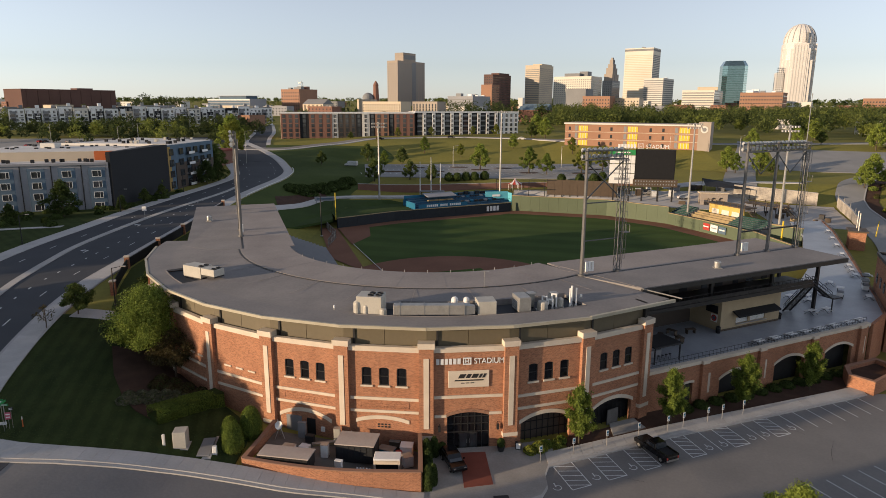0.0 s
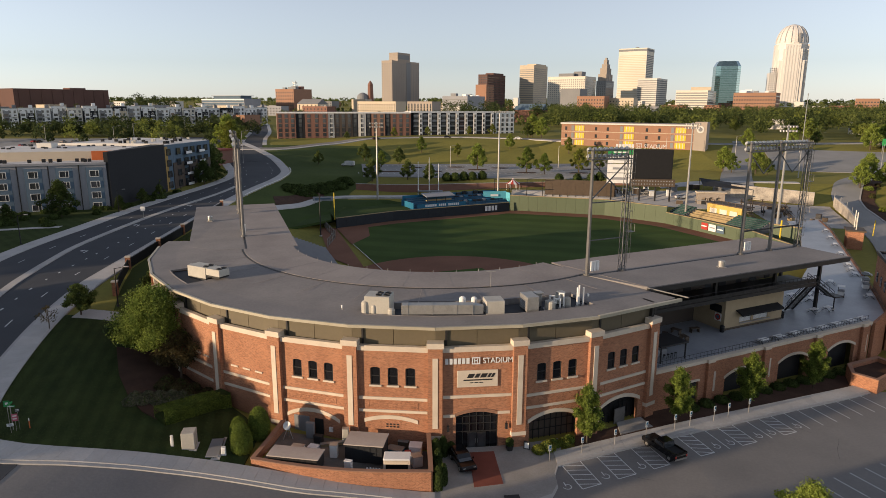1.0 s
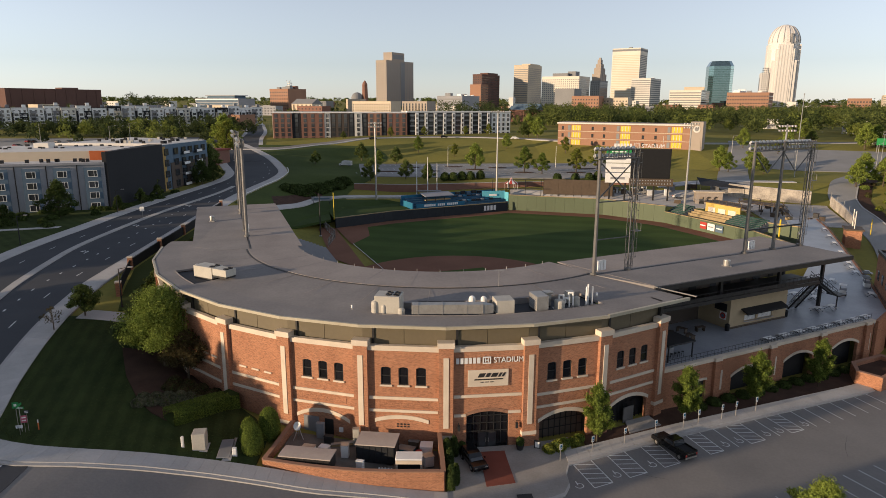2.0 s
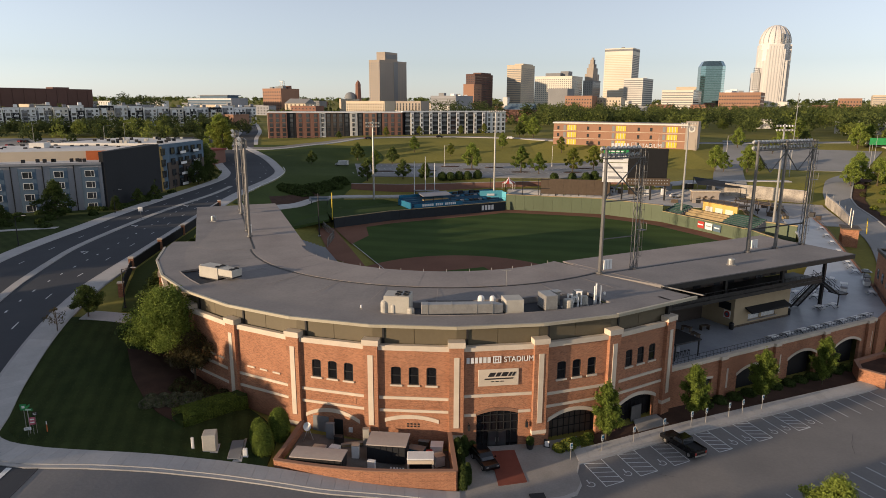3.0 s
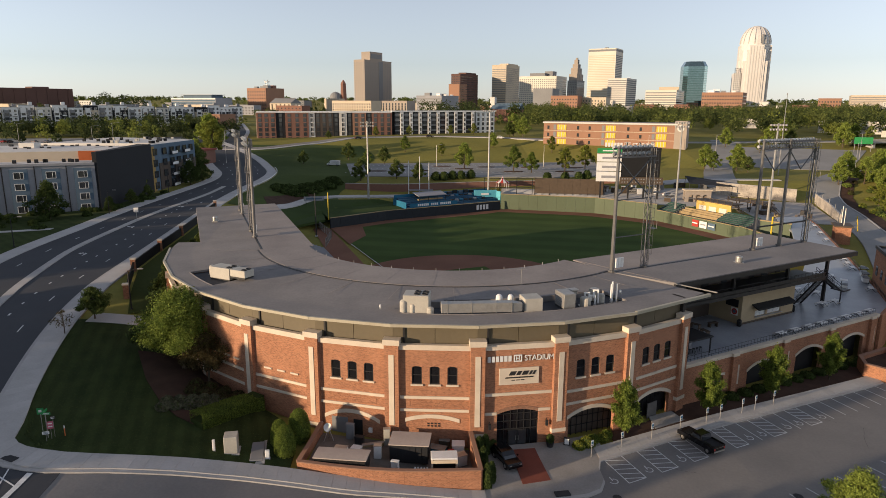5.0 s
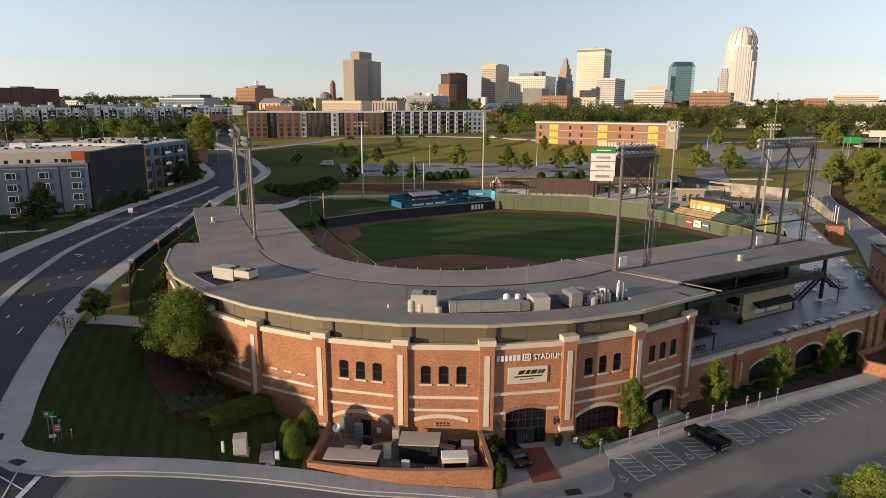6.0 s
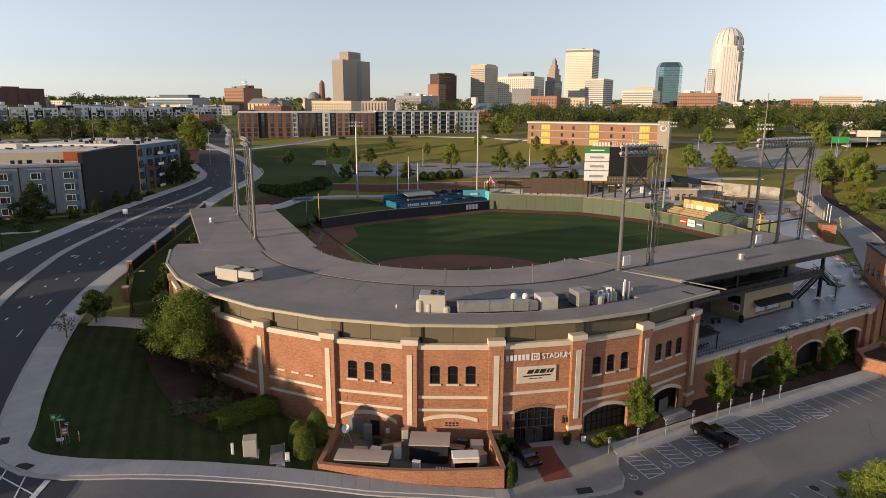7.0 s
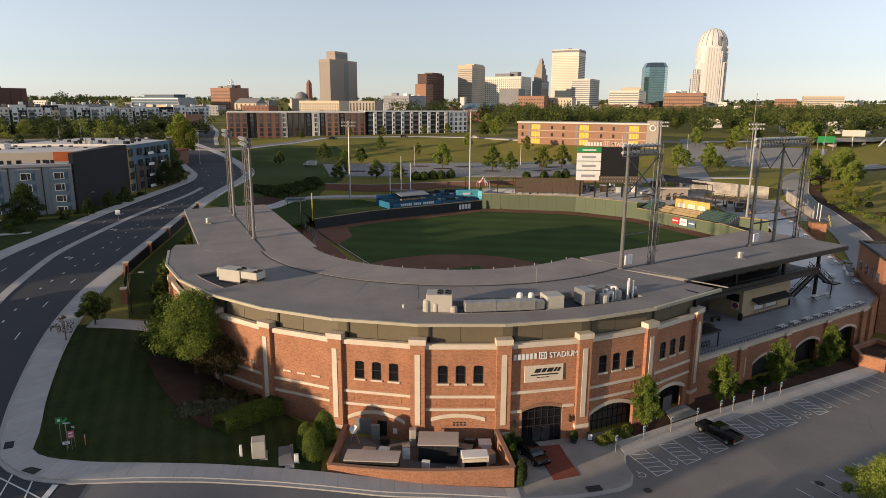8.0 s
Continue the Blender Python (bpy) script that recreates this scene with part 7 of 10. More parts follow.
run_wall("outfield_wall_left", fence[0], fence[1], 0.8, 4.4, DARK_PAD, "black padded outfield wall")
run_wall("outfield_wall_left", fence[1], fence[2], 0.8, 4.4, DARK_PAD, "black padded outfield wall below blue seats")
run_wall("outfield_wall_centre", fence[3], fence[4], 0.8, 7.0, GREEN_WALL, "tall olive-green centre-field wall")
run_wall("outfield_wall_right", fence[4], fence[5], 0.8, 7.0, GREEN_WALL, "tall olive-green outfield wall")
run_wall("outfield_wall_low", fence[5], fence[6], 0.8, 4.9, GREEN_WALL, "green wall in front of the bleachers")
run_wall("outfield_wall_low", fence[6], fence[7], 0.8, 4.9, GREEN_WALL, "green wall carrying advertising panels")
run_wall("outfield_wall_corner", fence[7], fence[8], 0.8, 5.2, GREEN_WALL, "green wall at the field corner")
# team wordmark as plain bars
d = (Vector(fence[2]) - Vector(fence[1])).normalized()
t = thing("wall_banner", pose(19.5, 253.3, 1.8, 0, 0, math.degrees(math.atan2(d.y, d.x))), "white block bars on the black wall", "banner")
for j in range(4):
    part("bar", box(-2.2 + j * 1.5, -0.3, 0, 1.05, 0.05, 1.9), WHITE, t)
d = (Vector(fence[7]) - Vector(fence[6])).normalized()
for j, (mt, lab) in enumerate(((RED, "red advertising panel on the green wall"), (WHITE, "white advertising panel on the green wall"), (SLATE, "blue-white advertising panel on the green wall"))):
    c = Vector(fence[6]).lerp(Vector(fence[7]), -0.36 + j * 0.27) + Vector((-0.5, -0.25))
    t = thing("advert_panel", pose(c.x, c.y, 2.0, 0, 0, math.degrees(math.atan2(d.y, d.x))), lab, "advert panel", "wall adverts")
    part("panel", box(0, -0.05, 0, 3.3, 0.08, 2.3), mt, t)
    part("bar", box(0, -0.12, 1.0, 2.4, 0.04, 0.4), WHITE if mt is not WHITE else SILVER, t)

# blue bleachers behind left-centre
d = (Vector(fence[2]) - Vector(fence[1])).normalized()
bang = math.degrees(math.atan2(d.y, d.x))
DEEP_BLUE = surface("deep_blue_deck_paint", (0.02, 0.085, 0.15), (0.014, 0.055, 0.1), 0.6, 0.4, 3.0)
TEAL = surface("pale_teal_mural", (0.12, 0.42, 0.5), (0.09, 0.34, 0.42), 0.6, 0.3, 3.0)
bl = thing("blue_bleachers", pose(-10.5, 240.2, 3.2, 0, 0, bang), "bright blue party deck and bleachers", "bleachers")
for j in range(6):
    part("tread", box(21.5, 1.0 + j * 1.5, 0, 42, 1.5, 1.3 + j * 0.55), DEEP_BLUE, bl)
part("side_wall", box(-0.2, 5, 0, 0.4, 11, 3.4), BLUE, bl)
mural = part("end_wall", box(38.5, 4.4, 0.9, 9.5, 0.3, 4.3, radians(-18)), TEAL, bl, "pale teal mural board at the deck's end")
part("emblem", box(38.1, 4.1, 3.2, 3.2, 0.1, 0.8, radians(-18)), WHITE, mural, "pale slanted emblem")
part("end_panel", box(43.0, 3.5, 0, 0.3, 7.0, 4.8), TEAL, bl)
part("back_wall", box(21.5, 10.4, 0, 43, 0.4, 4.9), BLUE, bl)
part("banner", box(12, 0.2, 1.2, 21, 0.1, 1.5), BLUE, bl)
bars = bmesh.new()
for j in range(18):
    if j not in (6, 11):
        bx(bars, 5.2 + j * 0.82, 0.1, 1.6, 0.62, 0.06, 0.85)
part("bar", bars, WHITE, bl, "white lettering bars")
bar = part("bar_hut", box(13.5, 6.6, 2.2, 11, 3, 1.1), WOOD, bl, "timber bar counter")
part("back_bar", box(13.5, 8.2, 2.2, 11, 0.3, 3.0), BROWN, bar)
v = bmesh.new()
prism(v, [(7.2, 3.8), (19.8, 3.8), (19.8, 8.8), (7.2, 8.8)], lambda x, y: 4.6 + (y - 3.8) * 0.18, lambda x, y: 4.85 + (y - 3.8) * 0.18)
part("roof", v, SILVER, bar, "sloped grey bar roof")
for j in range(4):
    part("post", box(7.8 + j * 3.9, 4.2, 1.5, 0.18, 0.18, 3.2), DARK, bl)
rng = random.Random(3)
for j in range(9):
    part("bottle_shelf", box(9.2 + j * 1.05, 8.0, 3.5 + 0.4 * (j % 2), 0.7, 0.12, 0.5), (WHITE, RED, SILVER)[j % 3], bar)
for j in range(16):
    part("table", box(22 + (j % 8) * 2.1, 3.2 + (j // 8) * 3.6, 2.0 + (j // 8) * 1.2, 1.3, 0.8, 0.75), (DARK, SILVER, BLUE, DARK)[j % 4], bl)
for j in range(5):
    part("cabinet", box(24.5 + j * 2.6, 9.7, 3.4, 1.8, 0.9, 1.5 + 0.4 * (j % 2)), (DARK, CHAR, SLATE)[j % 3], bl)
rail = bmesh.new()
tube(rail, (0.4, 0.3, 2.6), (42.5, 0.3, 2.6), 0.05, seg=5)
for j in range(28):
    tube(rail, (0.6 + j * 1.55, 0.3, 1.3), (0.6 + j * 1.55, 0.3, 2.6), 0.035, seg=5)
part("rail", rail, DARK, bl)

# flag poles, hut, container
for x in (-9.5, -5.0, -1.2):
    t = thing("flag_pole", pose(x, 264.5, ground(x, 264.5)), "bare white metal flag pole", "flag pole", "flag poles")
    part("pole", tube(bmesh.new(), (0, 0, 0), (0, 0, 15.5 if x == -5.0 else 13.6), 0.2, 0.1, 8), WHITE, t)
    part("ball", lathe(bmesh.new(), [(0.05, -0.15), (0.18, 0), (0.05, 0.15)], seg=8), GALV, t).location.z = 15.5 if x == -5.0 else 13.6
t = thing("press_canopy", pose(-4.5, 263.2, ground(-4, 263)), "flat dark canopy on posts", "canopy")
part("roof", box(0, 0, 2.9, 10, 3.2, 0.25), GREY_FAC, t)
for s in (-4.5, 0, 4.5):
    part("post", box(s, 0, 0, 0.15, 0.15, 2.9), DARK, t)
t = thing("ticket_hut", pose(6.5, 262.5, ground(6.5, 262.5)), "small white hut behind the blue seats", "hut")
part("wall", box(0, 0, 0, 4.0, 3.0, 3.2), WHITE, t)
part("roof", box(0, 0, 3.2, 4.5, 3.5, 0.25), SILVER, t)
part("hatch", box(0, -1.52, 1.2, 2.6, 0.06, 1.1), GLASS, t)
t = thing("sponsor_board", pose(-45.5, 246, ground(-45.5, 246), 0, 0, 10), "blue and white sponsor board on legs", "sign board")
part("board", box(0, 0, 2.0, 7.6, 0.25, 1.6), SILVER, t)
part("bar", box(0, -0.16, 2.5, 6.0, 0.05, 0.6), SLATE, t)
for s in (-3, 3):
    part("leg", box(s, 0.1, 0, 0.2, 0.2, 2.2), DARK, t)
t = thing("foul_pole", pose(-37.3, 221.5, 3.5), "yellow foul pole at the field corner", "foul pole")
part("pole", tube(bmesh.new(), (0, 0, 0), (0, 0, 9.5), 0.16, seg=8), YELLOW, t)
t = thing("bullpen_fence", Matrix.Identity(4), "grey framed netting fence round the field corner", "fence")
for a, b in (((-42.2, 226.0), (-38.6, 214.5)), ((-38.6, 214.5), (-34.4, 203.5)), ((-34.4, 203.5), (-34.6, 190.0))):
    a, b = Vector(a), Vector(b)
    n = int((b - a).length / 2.4)
    for k in range(n + 1):
        p = a.lerp(b, k / n)
        part("post", tube(bmesh.new(), (p.x, p.y, 0.7), (p.x, p.y, 3.4), 0.07, seg=6), GALV, t)
    bm = bmesh.new()
    for z in (1.0, 2.2, 3.4):
        tube(bm, (a.x, a.y, z), (b.x, b.y, z), 0.05, seg=5)
    for k in range(n * 6):
        p, q = a.lerp(b, k / (n * 6)), a.lerp(b, (k + 1) / (n * 6))
        tube(bm, (p.x, p.y, 1.0), (q.x, q.y, 3.4), 0.015, seg=3)
        tube(bm, (q.x, q.y, 1.0), (p.x, p.y, 3.4), 0.015, seg=3)
    part("mesh", bm, STEEL, t, "grey wire mesh")
t = thing("net_pole", pose(-39.5, 206, 0.9), "dark net pole beside the stand", "pole")
part("pole", tube(bmesh.new(), (0, 0, 0), (0, 0, 14), 0.2, 0.14, 8), DARK, t)
part("foot", box(0, 0, 0, 0.8, 0.8, 0.3), CONC, t)


def flood_pole(x, y, z0, z1, label, arms=3):
    t = thing("floodlight_pole", pose(x, y, z0), label, "floodlight pole", "outfield floodlights")
    H = z1 - z0
    part("pole", tube(bmesh.new(), (0, 0, 0), (0, 0, H), 0.42, 0.24, 10), GALV, t, "pale tapered steel pole")
    for k in range(arms):
        part("crossarm", box(0, 0, H - 0.4 - k * 1.3, 5.4, 0.15, 0.15), GALV, t)
        for j in range(6):
            part("floodlight", soft(box(-2.35 + j * 0.94, -0.3, H - 0.85 - k * 1.3, 0.6, 0.42, 0.6), 0.1, 1), GALV, t)
    return t


flood_pole(-25.5, 256.5, 5.2, 36.0, "pale floodlight pole behind the berm", 2)
flood_pole(23.3, 264.5, 6.0, 40.5, "tall pale floodlight pole behind the blue seats", 1)
flood_pole(87.3, 228.0, 4.0, 37.0, "pale floodlight pole behind the green wall", 2)
flood_pole(102.0, 193.0, 3.0, 37.4, "pale floodlight pole by the far field corner", 2)
t = thing("tall_monopole", pose(160, 288, ground(160, 288)), "very tall slender pale lamp mast", "mast")
part("pole", tube(bmesh.new(), (0, 0, 0), (0, 0, 36), 0.24, 0.12, 8), GALV, t)
part("head", tube(bmesh.new(), (0, 0, 36), (0, 0, 36.8), 0.25, 0.2, 8), GALV, t)

# scoreboard
sb = thing("scoreboard", pose(77.5, 254, ground(77.5, 254), 0, 0, -10), "scoreboard with white advert panels and a dark screen", "scoreboard")
gz = ground(77.5, 254)
for j, (z0, z1, mt, lab) in enumerate(((23.9, 25.8, SIGN_GREEN, "green advert panel"), (20.5, 23.6, WHITE, "white advert panel"), (16.8, 20.2, WHITE, "white advert panel"), (12.6, 16.5, WHITE, "white advert panel"))):
    pn = part("advert_panel", box(-7.2, 0, z0 - gz, 9.6, 0.5, z1 - z0), mt, sb, lab)
    part("bar", box(-7.2, -0.3, z0 - gz + (z1 - z0) * 0.35, 5.5, 0.06, (z1 - z0) * 0.25), WHITE if j == 0 else SILVER, pn)
part("screen", box(5.2, 0, 14.8 - gz, 14.6, 0.8, 11.0), BLACK, sb, "dark video screen")
part("screen_frame", box(5.2, 0.5, 14.4 - gz, 15.2, 0.3, 11.7), DARK, sb)
part("score_strip", box(5.6, -0.6, 11.6 - gz, 16.8, 0.5, 2.9), BROWN, sb, "brown inning board")
lit = bmesh.new()
for j in range(15):
    bx(lit, -1.8 + j * 1.05, -0.9, 13.6 - gz, 0.45, 0.06, 0.4)
    bx(lit, -1.8 + j * 1.05, -0.9, 12.3 - gz, 0.3, 0.06, 0.5)
part("bar", lit, SILVER, sb)
for x in (-10, -4, 1, 7, 12.5):
    part("leg", box(x, 0.7, -0.5, 0.6, 0.6, 15), DARK, sb)
sign_row(sb, pose(0, -0.6, 26.1 - gz), -9.4, 9.6, 0.3, 1.6, WHITE)

# planted islands between the rows of the upper car park
for j, (x, y) in enumerate(((-24, 309), (-4, 311), (18.1, 318.6), (40.5, 306), (65, 305), (-14, 328), (8, 331), (30, 327), (52, 325), (74, 322))):
    setting("planting_island", sheet(bmesh.new(), [[(x + math.cos(a) * 4.6 * k, y + math.sin(a) * 1.9 * k) for a in np.linspace(0, 2 * math.pi, 17)] for k in (0.05, 1)], 0.4, 0.25), MULCH, "kerbed mulch island in the car park", "planting bed")

# behind the centre wall: batter's-eye screen, tent, frames, parked things
t = thing("batters_eye", pose(56.5, 263, ground(56.5, 263), 0, 0, -14), "long brown batter's-eye screen", "screen")
for j in range(9):
    part("screen_panel", box(-12.4 + j * 3.1, 0, 0.8, 3.05, 0.2, 6.2), BROWN, t)
for j in range(10):
    part("post", box(-13.9 + j * 3.1, 0.25, 0, 0.2, 0.2, 7.2), DARK, t)
t = thing("striped_tent", pose(30.3, 272, ground(30.3, 272)), "red and white striped peaked tent", "tent")
bm = bmesh.new()
for k in range(12):
    if k % 2:
        continue
    for tgt, kk in ((bm, k),):
        a0, a1 = 2 * math.pi * kk / 12, 2 * math.pi * (kk + 1) / 12
        v = [tgt.verts.new(p) for p in ((2.9 * math.cos(a0), 2.9 * math.sin(a0), 2.6), (2.9 * math.cos(a1), 2.9 * math.sin(a1), 2.6), (0.9 * math.cos(a1), 0.9 * math.sin(a1), 3.9), (0.9 * math.cos(a0), 0.9 * math.sin(a0), 3.9), (0, 0, 5.2))]
        tgt.faces.new((v[0], v[1], v[2], v[3]))
        tgt.faces.new((v[3], v[2], v[4]))
part("red_stripes", bm, RED, t)
bm = bmesh.new()
for k in range(1, 12, 2):
    a0, a1 = 2 * math.pi * k / 12, 2 * math.pi * (k + 1) / 12
    v = [bm.verts.new(p) for p in ((2.9 * math.cos(a0), 2.9 * math.sin(a0), 2.6), (2.9 * math.cos(a1), 2.9 * math.sin(a1), 2.6), (0.9 * math.cos(a1), 0.9 * math.sin(a1), 3.9), (0.9 * math.cos(a0), 0.9 * math.sin(a0), 3.9), (0, 0, 5.2))]
    bm.faces.new((v[0], v[1], v[2], v[3]))
    bm.faces.new((v[3], v[2], v[4]))
part("white_stripes", bm, WHITE, t)
for k in range(6):
    part("post", tube(bmesh.new(), (2.7 * math.cos(k * 1.047), 2.7 * math.sin(k * 1.047), 0), (2.7 * math.cos(k * 1.047), 2.7 * math.sin(k * 1.047), 2.6), 0.07, seg=6), WHITE, t)
t = thing("batting_cage", pose(32, 267, ground(32, 267), 0, 0, -6), "dark steel frame with nets behind the wall", "batting cage")
for x in (-10, -3.5, 3.5, 10, 17):
    part("post", box(x, 0, 0, 0.25, 0.25, 8), DARK, t)
for z in (4, 7.8):
    part("rail", box(3.5, 0, z, 27, 0.2, 0.2), DARK, t)
wall_run("retaining_wall", glide([(-36, 272), (-14, 268), (10, 272), (34, 275.5), (60, 277), (84, 274)]), 0.5, 10.0, 10.6, BRICK_FAR, "long red-brick retaining wall below the car park", CONC)
STAINED = surface("stained_concrete_wall", (0.50, 0.44, 0.36), (0.26, 0.23, 0.2), 0.9, 0.3, 2.0, contrast=1.6)
wall_run("concrete_wall", [Vector((116, 256.8)), Vector((130, 252)), Vector((144, 246.7))], 0.6, 12.0, 10.1, STAINED, "sunlit pale concrete wall beside the ballpark", CONC)
# bleachers at right field
d = (Vector(fence[6]) - Vector(fence[5])).normalized()
for base, ln, lab in ((Vector((81.9, 232.6)), 8, "dark green metal bleacher rows"), (Vector((92.3, 208.9)), 13, "dark green bleacher rows by the corner")):
    t = thing("bleachers", pose(base.x, base.y, 4.3, 0, 0, math.degrees(math.atan2(d.y, d.x))), lab, "bleachers", "right-field bleachers")
    for j in range(7):
        part("riser", box(ln / 2, 0.7 + j * 0.95, -0.8, ln, 0.9, 0.9 + j * 0.42), GREY_FAC, t)
        part("bench", box(ln / 2, 0.9 + j * 0.95, 0.15 + j * 0.42, ln - 0.3, 0.35, 0.35), surface("bleacher_green", (0.016, 0.062, 0.047), None, 0.6) if j == 0 and ln == 8 else bpy.data.materials["bleacher_green"], t)
t = thing("picnic_deck", pose(91.2, 219.8, 3.5, 0, 0, math.degrees(math.atan2(d.y, d.x))), "timber party deck with a sunlit yellow hut", "deck")
part("platform", box(2, 2.5, 0, 17, 7, 1.2), WOOD, t)
for j in range(3):
    part("front_rail", box(2, -0.9 + j * 1.3, 1.2 + j * 0.5, 17, 0.15, 0.9), WOOD, t)
hut = part("hut_wall", box(3, 5.2, 1.2, 15, 0.5, 4.6), surface("sunlit_ochre_boards", (0.6, 0.42, 0.12), (0.5, 0.33, 0.09), 0.8, 0.5, 4.0), t, "ochre timber hut front")
for j in range(3):
    part("awning_window", box(-1.5 + j * 4.4, 4.85, 2.6, 3.2, 0.12, 1.7), PALE, hut)
part("hut_roof", box(3, 7.2, 5.8, 16.5, 5.5, 0.35), BROWN, t)
for j in range(6):
    part("roof_rail_post", box(-4.5 + j * 3.1, 4.8, 6.1, 0.15, 0.15, 1.1), BROWN, t)
part("roof_rail", box(3, 4.8, 7.1, 16.5, 0.15, 0.15), BROWN, t)
bm = bmesh.new()
for j in range(14):
    bx(bm, 11.5 + j * 0.5, 6.0, 5.6 - j * 0.38, 0.55, 2.0, 0.2)
part("stair", bm, BROWN, t)
t = thing("gate_pavilion", pose(104.5, 247.5, ground(104.5, 247.5), 0, 0, -8), "small pink-tan pavilion with arched openings", "pavilion")
part("wall", pierced(bmesh.new(), -5, 5, 0, 4.6, [(-3.6, -1.8, 0, 3.0, 0.5), (-0.9, 0.9, 0, 3.0, 0.5), (1.8, 3.6, 0, 3.0, 0.5)], 0, 0.5), GREYTAN, t)
part("back", box(0, 3.0, 0, 10, 0.4, 4.6), GREYTAN, t)
part("roof", prism(bmesh.new(), [(-5.4, -0.4), (5.4, -0.4), (5.4, 3.6), (-5.4, 3.6)], 4.6, 5.0), LIT_TAN, t)
t = thing("dark_tent", pose(113, 258, ground(113, 258), 0, 0, -12), "wide dark tensioned canopy", "canopy")
bm = bmesh.new()
pts = [(-8, -4, 4.4), (8.5, -4, 3.6), (8.5, 5, 4.4), (-8, 5, 6.6)]
v = [bm.verts.new(p) for p in pts]
w = [bm.verts.new((p[0], p[1], p[2] - 0.15)) for p in pts]
bm.faces.new(v)
bm.faces.new(w[::-1])
for i in range(4):
    bm.faces.new((v[i], v[(i + 1) % 4], w[(i + 1) % 4], w[i]))
part("membrane", bm, CHAR, t)
for p in pts:
    part("post", tube(bmesh.new(), (p[0], p[1], 0), p, 0.12, seg=6), DARK, t)
rng = random.Random(9)
for j in range(26):
    x, y = rng.uniform(66, 116), rng.uniform(249, 268)
    if x < 92 and y < 257:
        continue
    t = thing("concourse_kiosk", pose(x, y, ground(x, y), 0, 0, rng.uniform(-25, 5)), rng.choice(["small dark stall behind the outfield wall", "pale equipment box behind the outfield wall", "brown stall behind the outfield wall"]), "stall", "stalls behind the wall")
    w, h = rng.uniform(1.5, 3.4), rng.uniform(1.2, 2.8)
    mt = rng.choice([BROWN, DARK, WHITE, GREY_FAC, SLATE])
    part("body", box(0, 0, 0, w, w * 0.7, h), mt, t)
    part("top", box(0, 0, h, w * 1.15, w * 0.9, 0.18), rng.choice([WHITE, GREY_FAC, DARK]), t)
setting("outfield_concourse", sheet(bmesh.new(), quad_rows((28, 262), (118, 236), (122, 262), (30, 272), 30, 8), 0.15), CONC, "concrete concourse behind the outfield wall", "concourse")

# gatehouse and corner beyond the stand's end
t = thing("brick_gatehouse", pose(120.5, 184.5, 0, 0, 0, 64), "small brick gatehouse with a flat canopy", "gatehouse")
metre_uv(part("wall", box(0, 0, 0, 6, 4, 7.4), BRICK, t))
part("canopy", box(0, 0, 7.4, 6.8, 5.0, 0.4), BROWN, t)
for s in (-1, 1):
    part("mast", tube(bmesh.new(), (s * 2.2, 0, 7.9), (s * 2.2, 0, 13.0), 0.18, seg=8), GALV, t)
t = thing("foul_pole", pose(99.5, 186, 1.0), "yellow foul pole by the concourse", "foul pole")
part("pole", tube(bmesh.new(), (0, 0, 0), (0, 0, 9), 0.25, seg=8), YELLOW, t)
t = thing("green_corner_wall", pose(103, 190, 1.0, 0, 0, -50), "green corner wall with a yellow edge", "wall")
part("wall", box(0, 0, 0, 9, 0.5, 6.5), GREEN_WALL, t)
part("edge", box(0, 0, 6.504, 9.3, 0.7, 0.3), WOOD, t)
for j in range(5):
    x, y = 120 + j * 3.5, 214 + j * 5
    t = thing("bollard", pose(x + 14, y - 18, ground(x + 14, y - 18)), "yellow concrete traffic bollard", "bollard", "bollards by the service road")
    part("post", lathe(bmesh.new(), [(0.16, 0), (0.16, 1.1), (0.1, 1.25)], seg=10), YELLOW, t)

# loading yard: stained wall with posts, and a brown steel deck with a stair
yard_line = [p - Vector((0.9, -0.3)) for p in PATH if 206 < p.y < 247]
wall_run("loading_wall", yard_line, 0.4, 6.6, 8.6, STAINED, "stained concrete wall beside the service road", CONC)
for k in range(0, len(yard_line), 3):
    p = yard_line[k]
    t = thing("wall_post", pose(p.x, p.y, 6.6 + 2.0 * k / len(yard_line)), "slim grey post on the concrete wall", "post", "posts on the loading wall")
    part("shaft", tube(bmesh.new(), (0, 0, 0), (0, 0, 1.9), 0.12, 0.1, 6), GALV, t)
t = thing("steel_deck", pose(117, 232, ground(117, 232), 0, 0, -62), "brown steel viewing deck with a stair", "deck")
part("platform", box(0, 0, 3.6, 15, 6, 0.3), BROWN, t)
for x in (-7, -2.3, 2.3, 7):
    for y in (-2.7, 2.7):
        part("post", box(x, y, 0, 0.25, 0.25, 4.9), BROWN, t)
for y in (-2.8, 2.8):
    for z in (4.3, 4.9):
        part("rail", box(0, y, z, 15, 0.1, 0.1), BROWN, t)
for j in range(12):
    part("stair_tread", box(7.7 + j * 0.36, 0, 3.5 - j * 0.3, 0.38, 1.8, 0.1), BROWN, t)
for y in (-0.95, 0.95):
    bm = bmesh.new()
    tube(bm, (7.6, y, 4.6), (12.0, y, 1.0), 0.07, seg=6)
    tube(bm, (7.6, y, 3.5), (12.0, y, 0.0), 0.14, seg=6)
    part("stringer", bm, BROWN, t)
rng = random.Random(19)
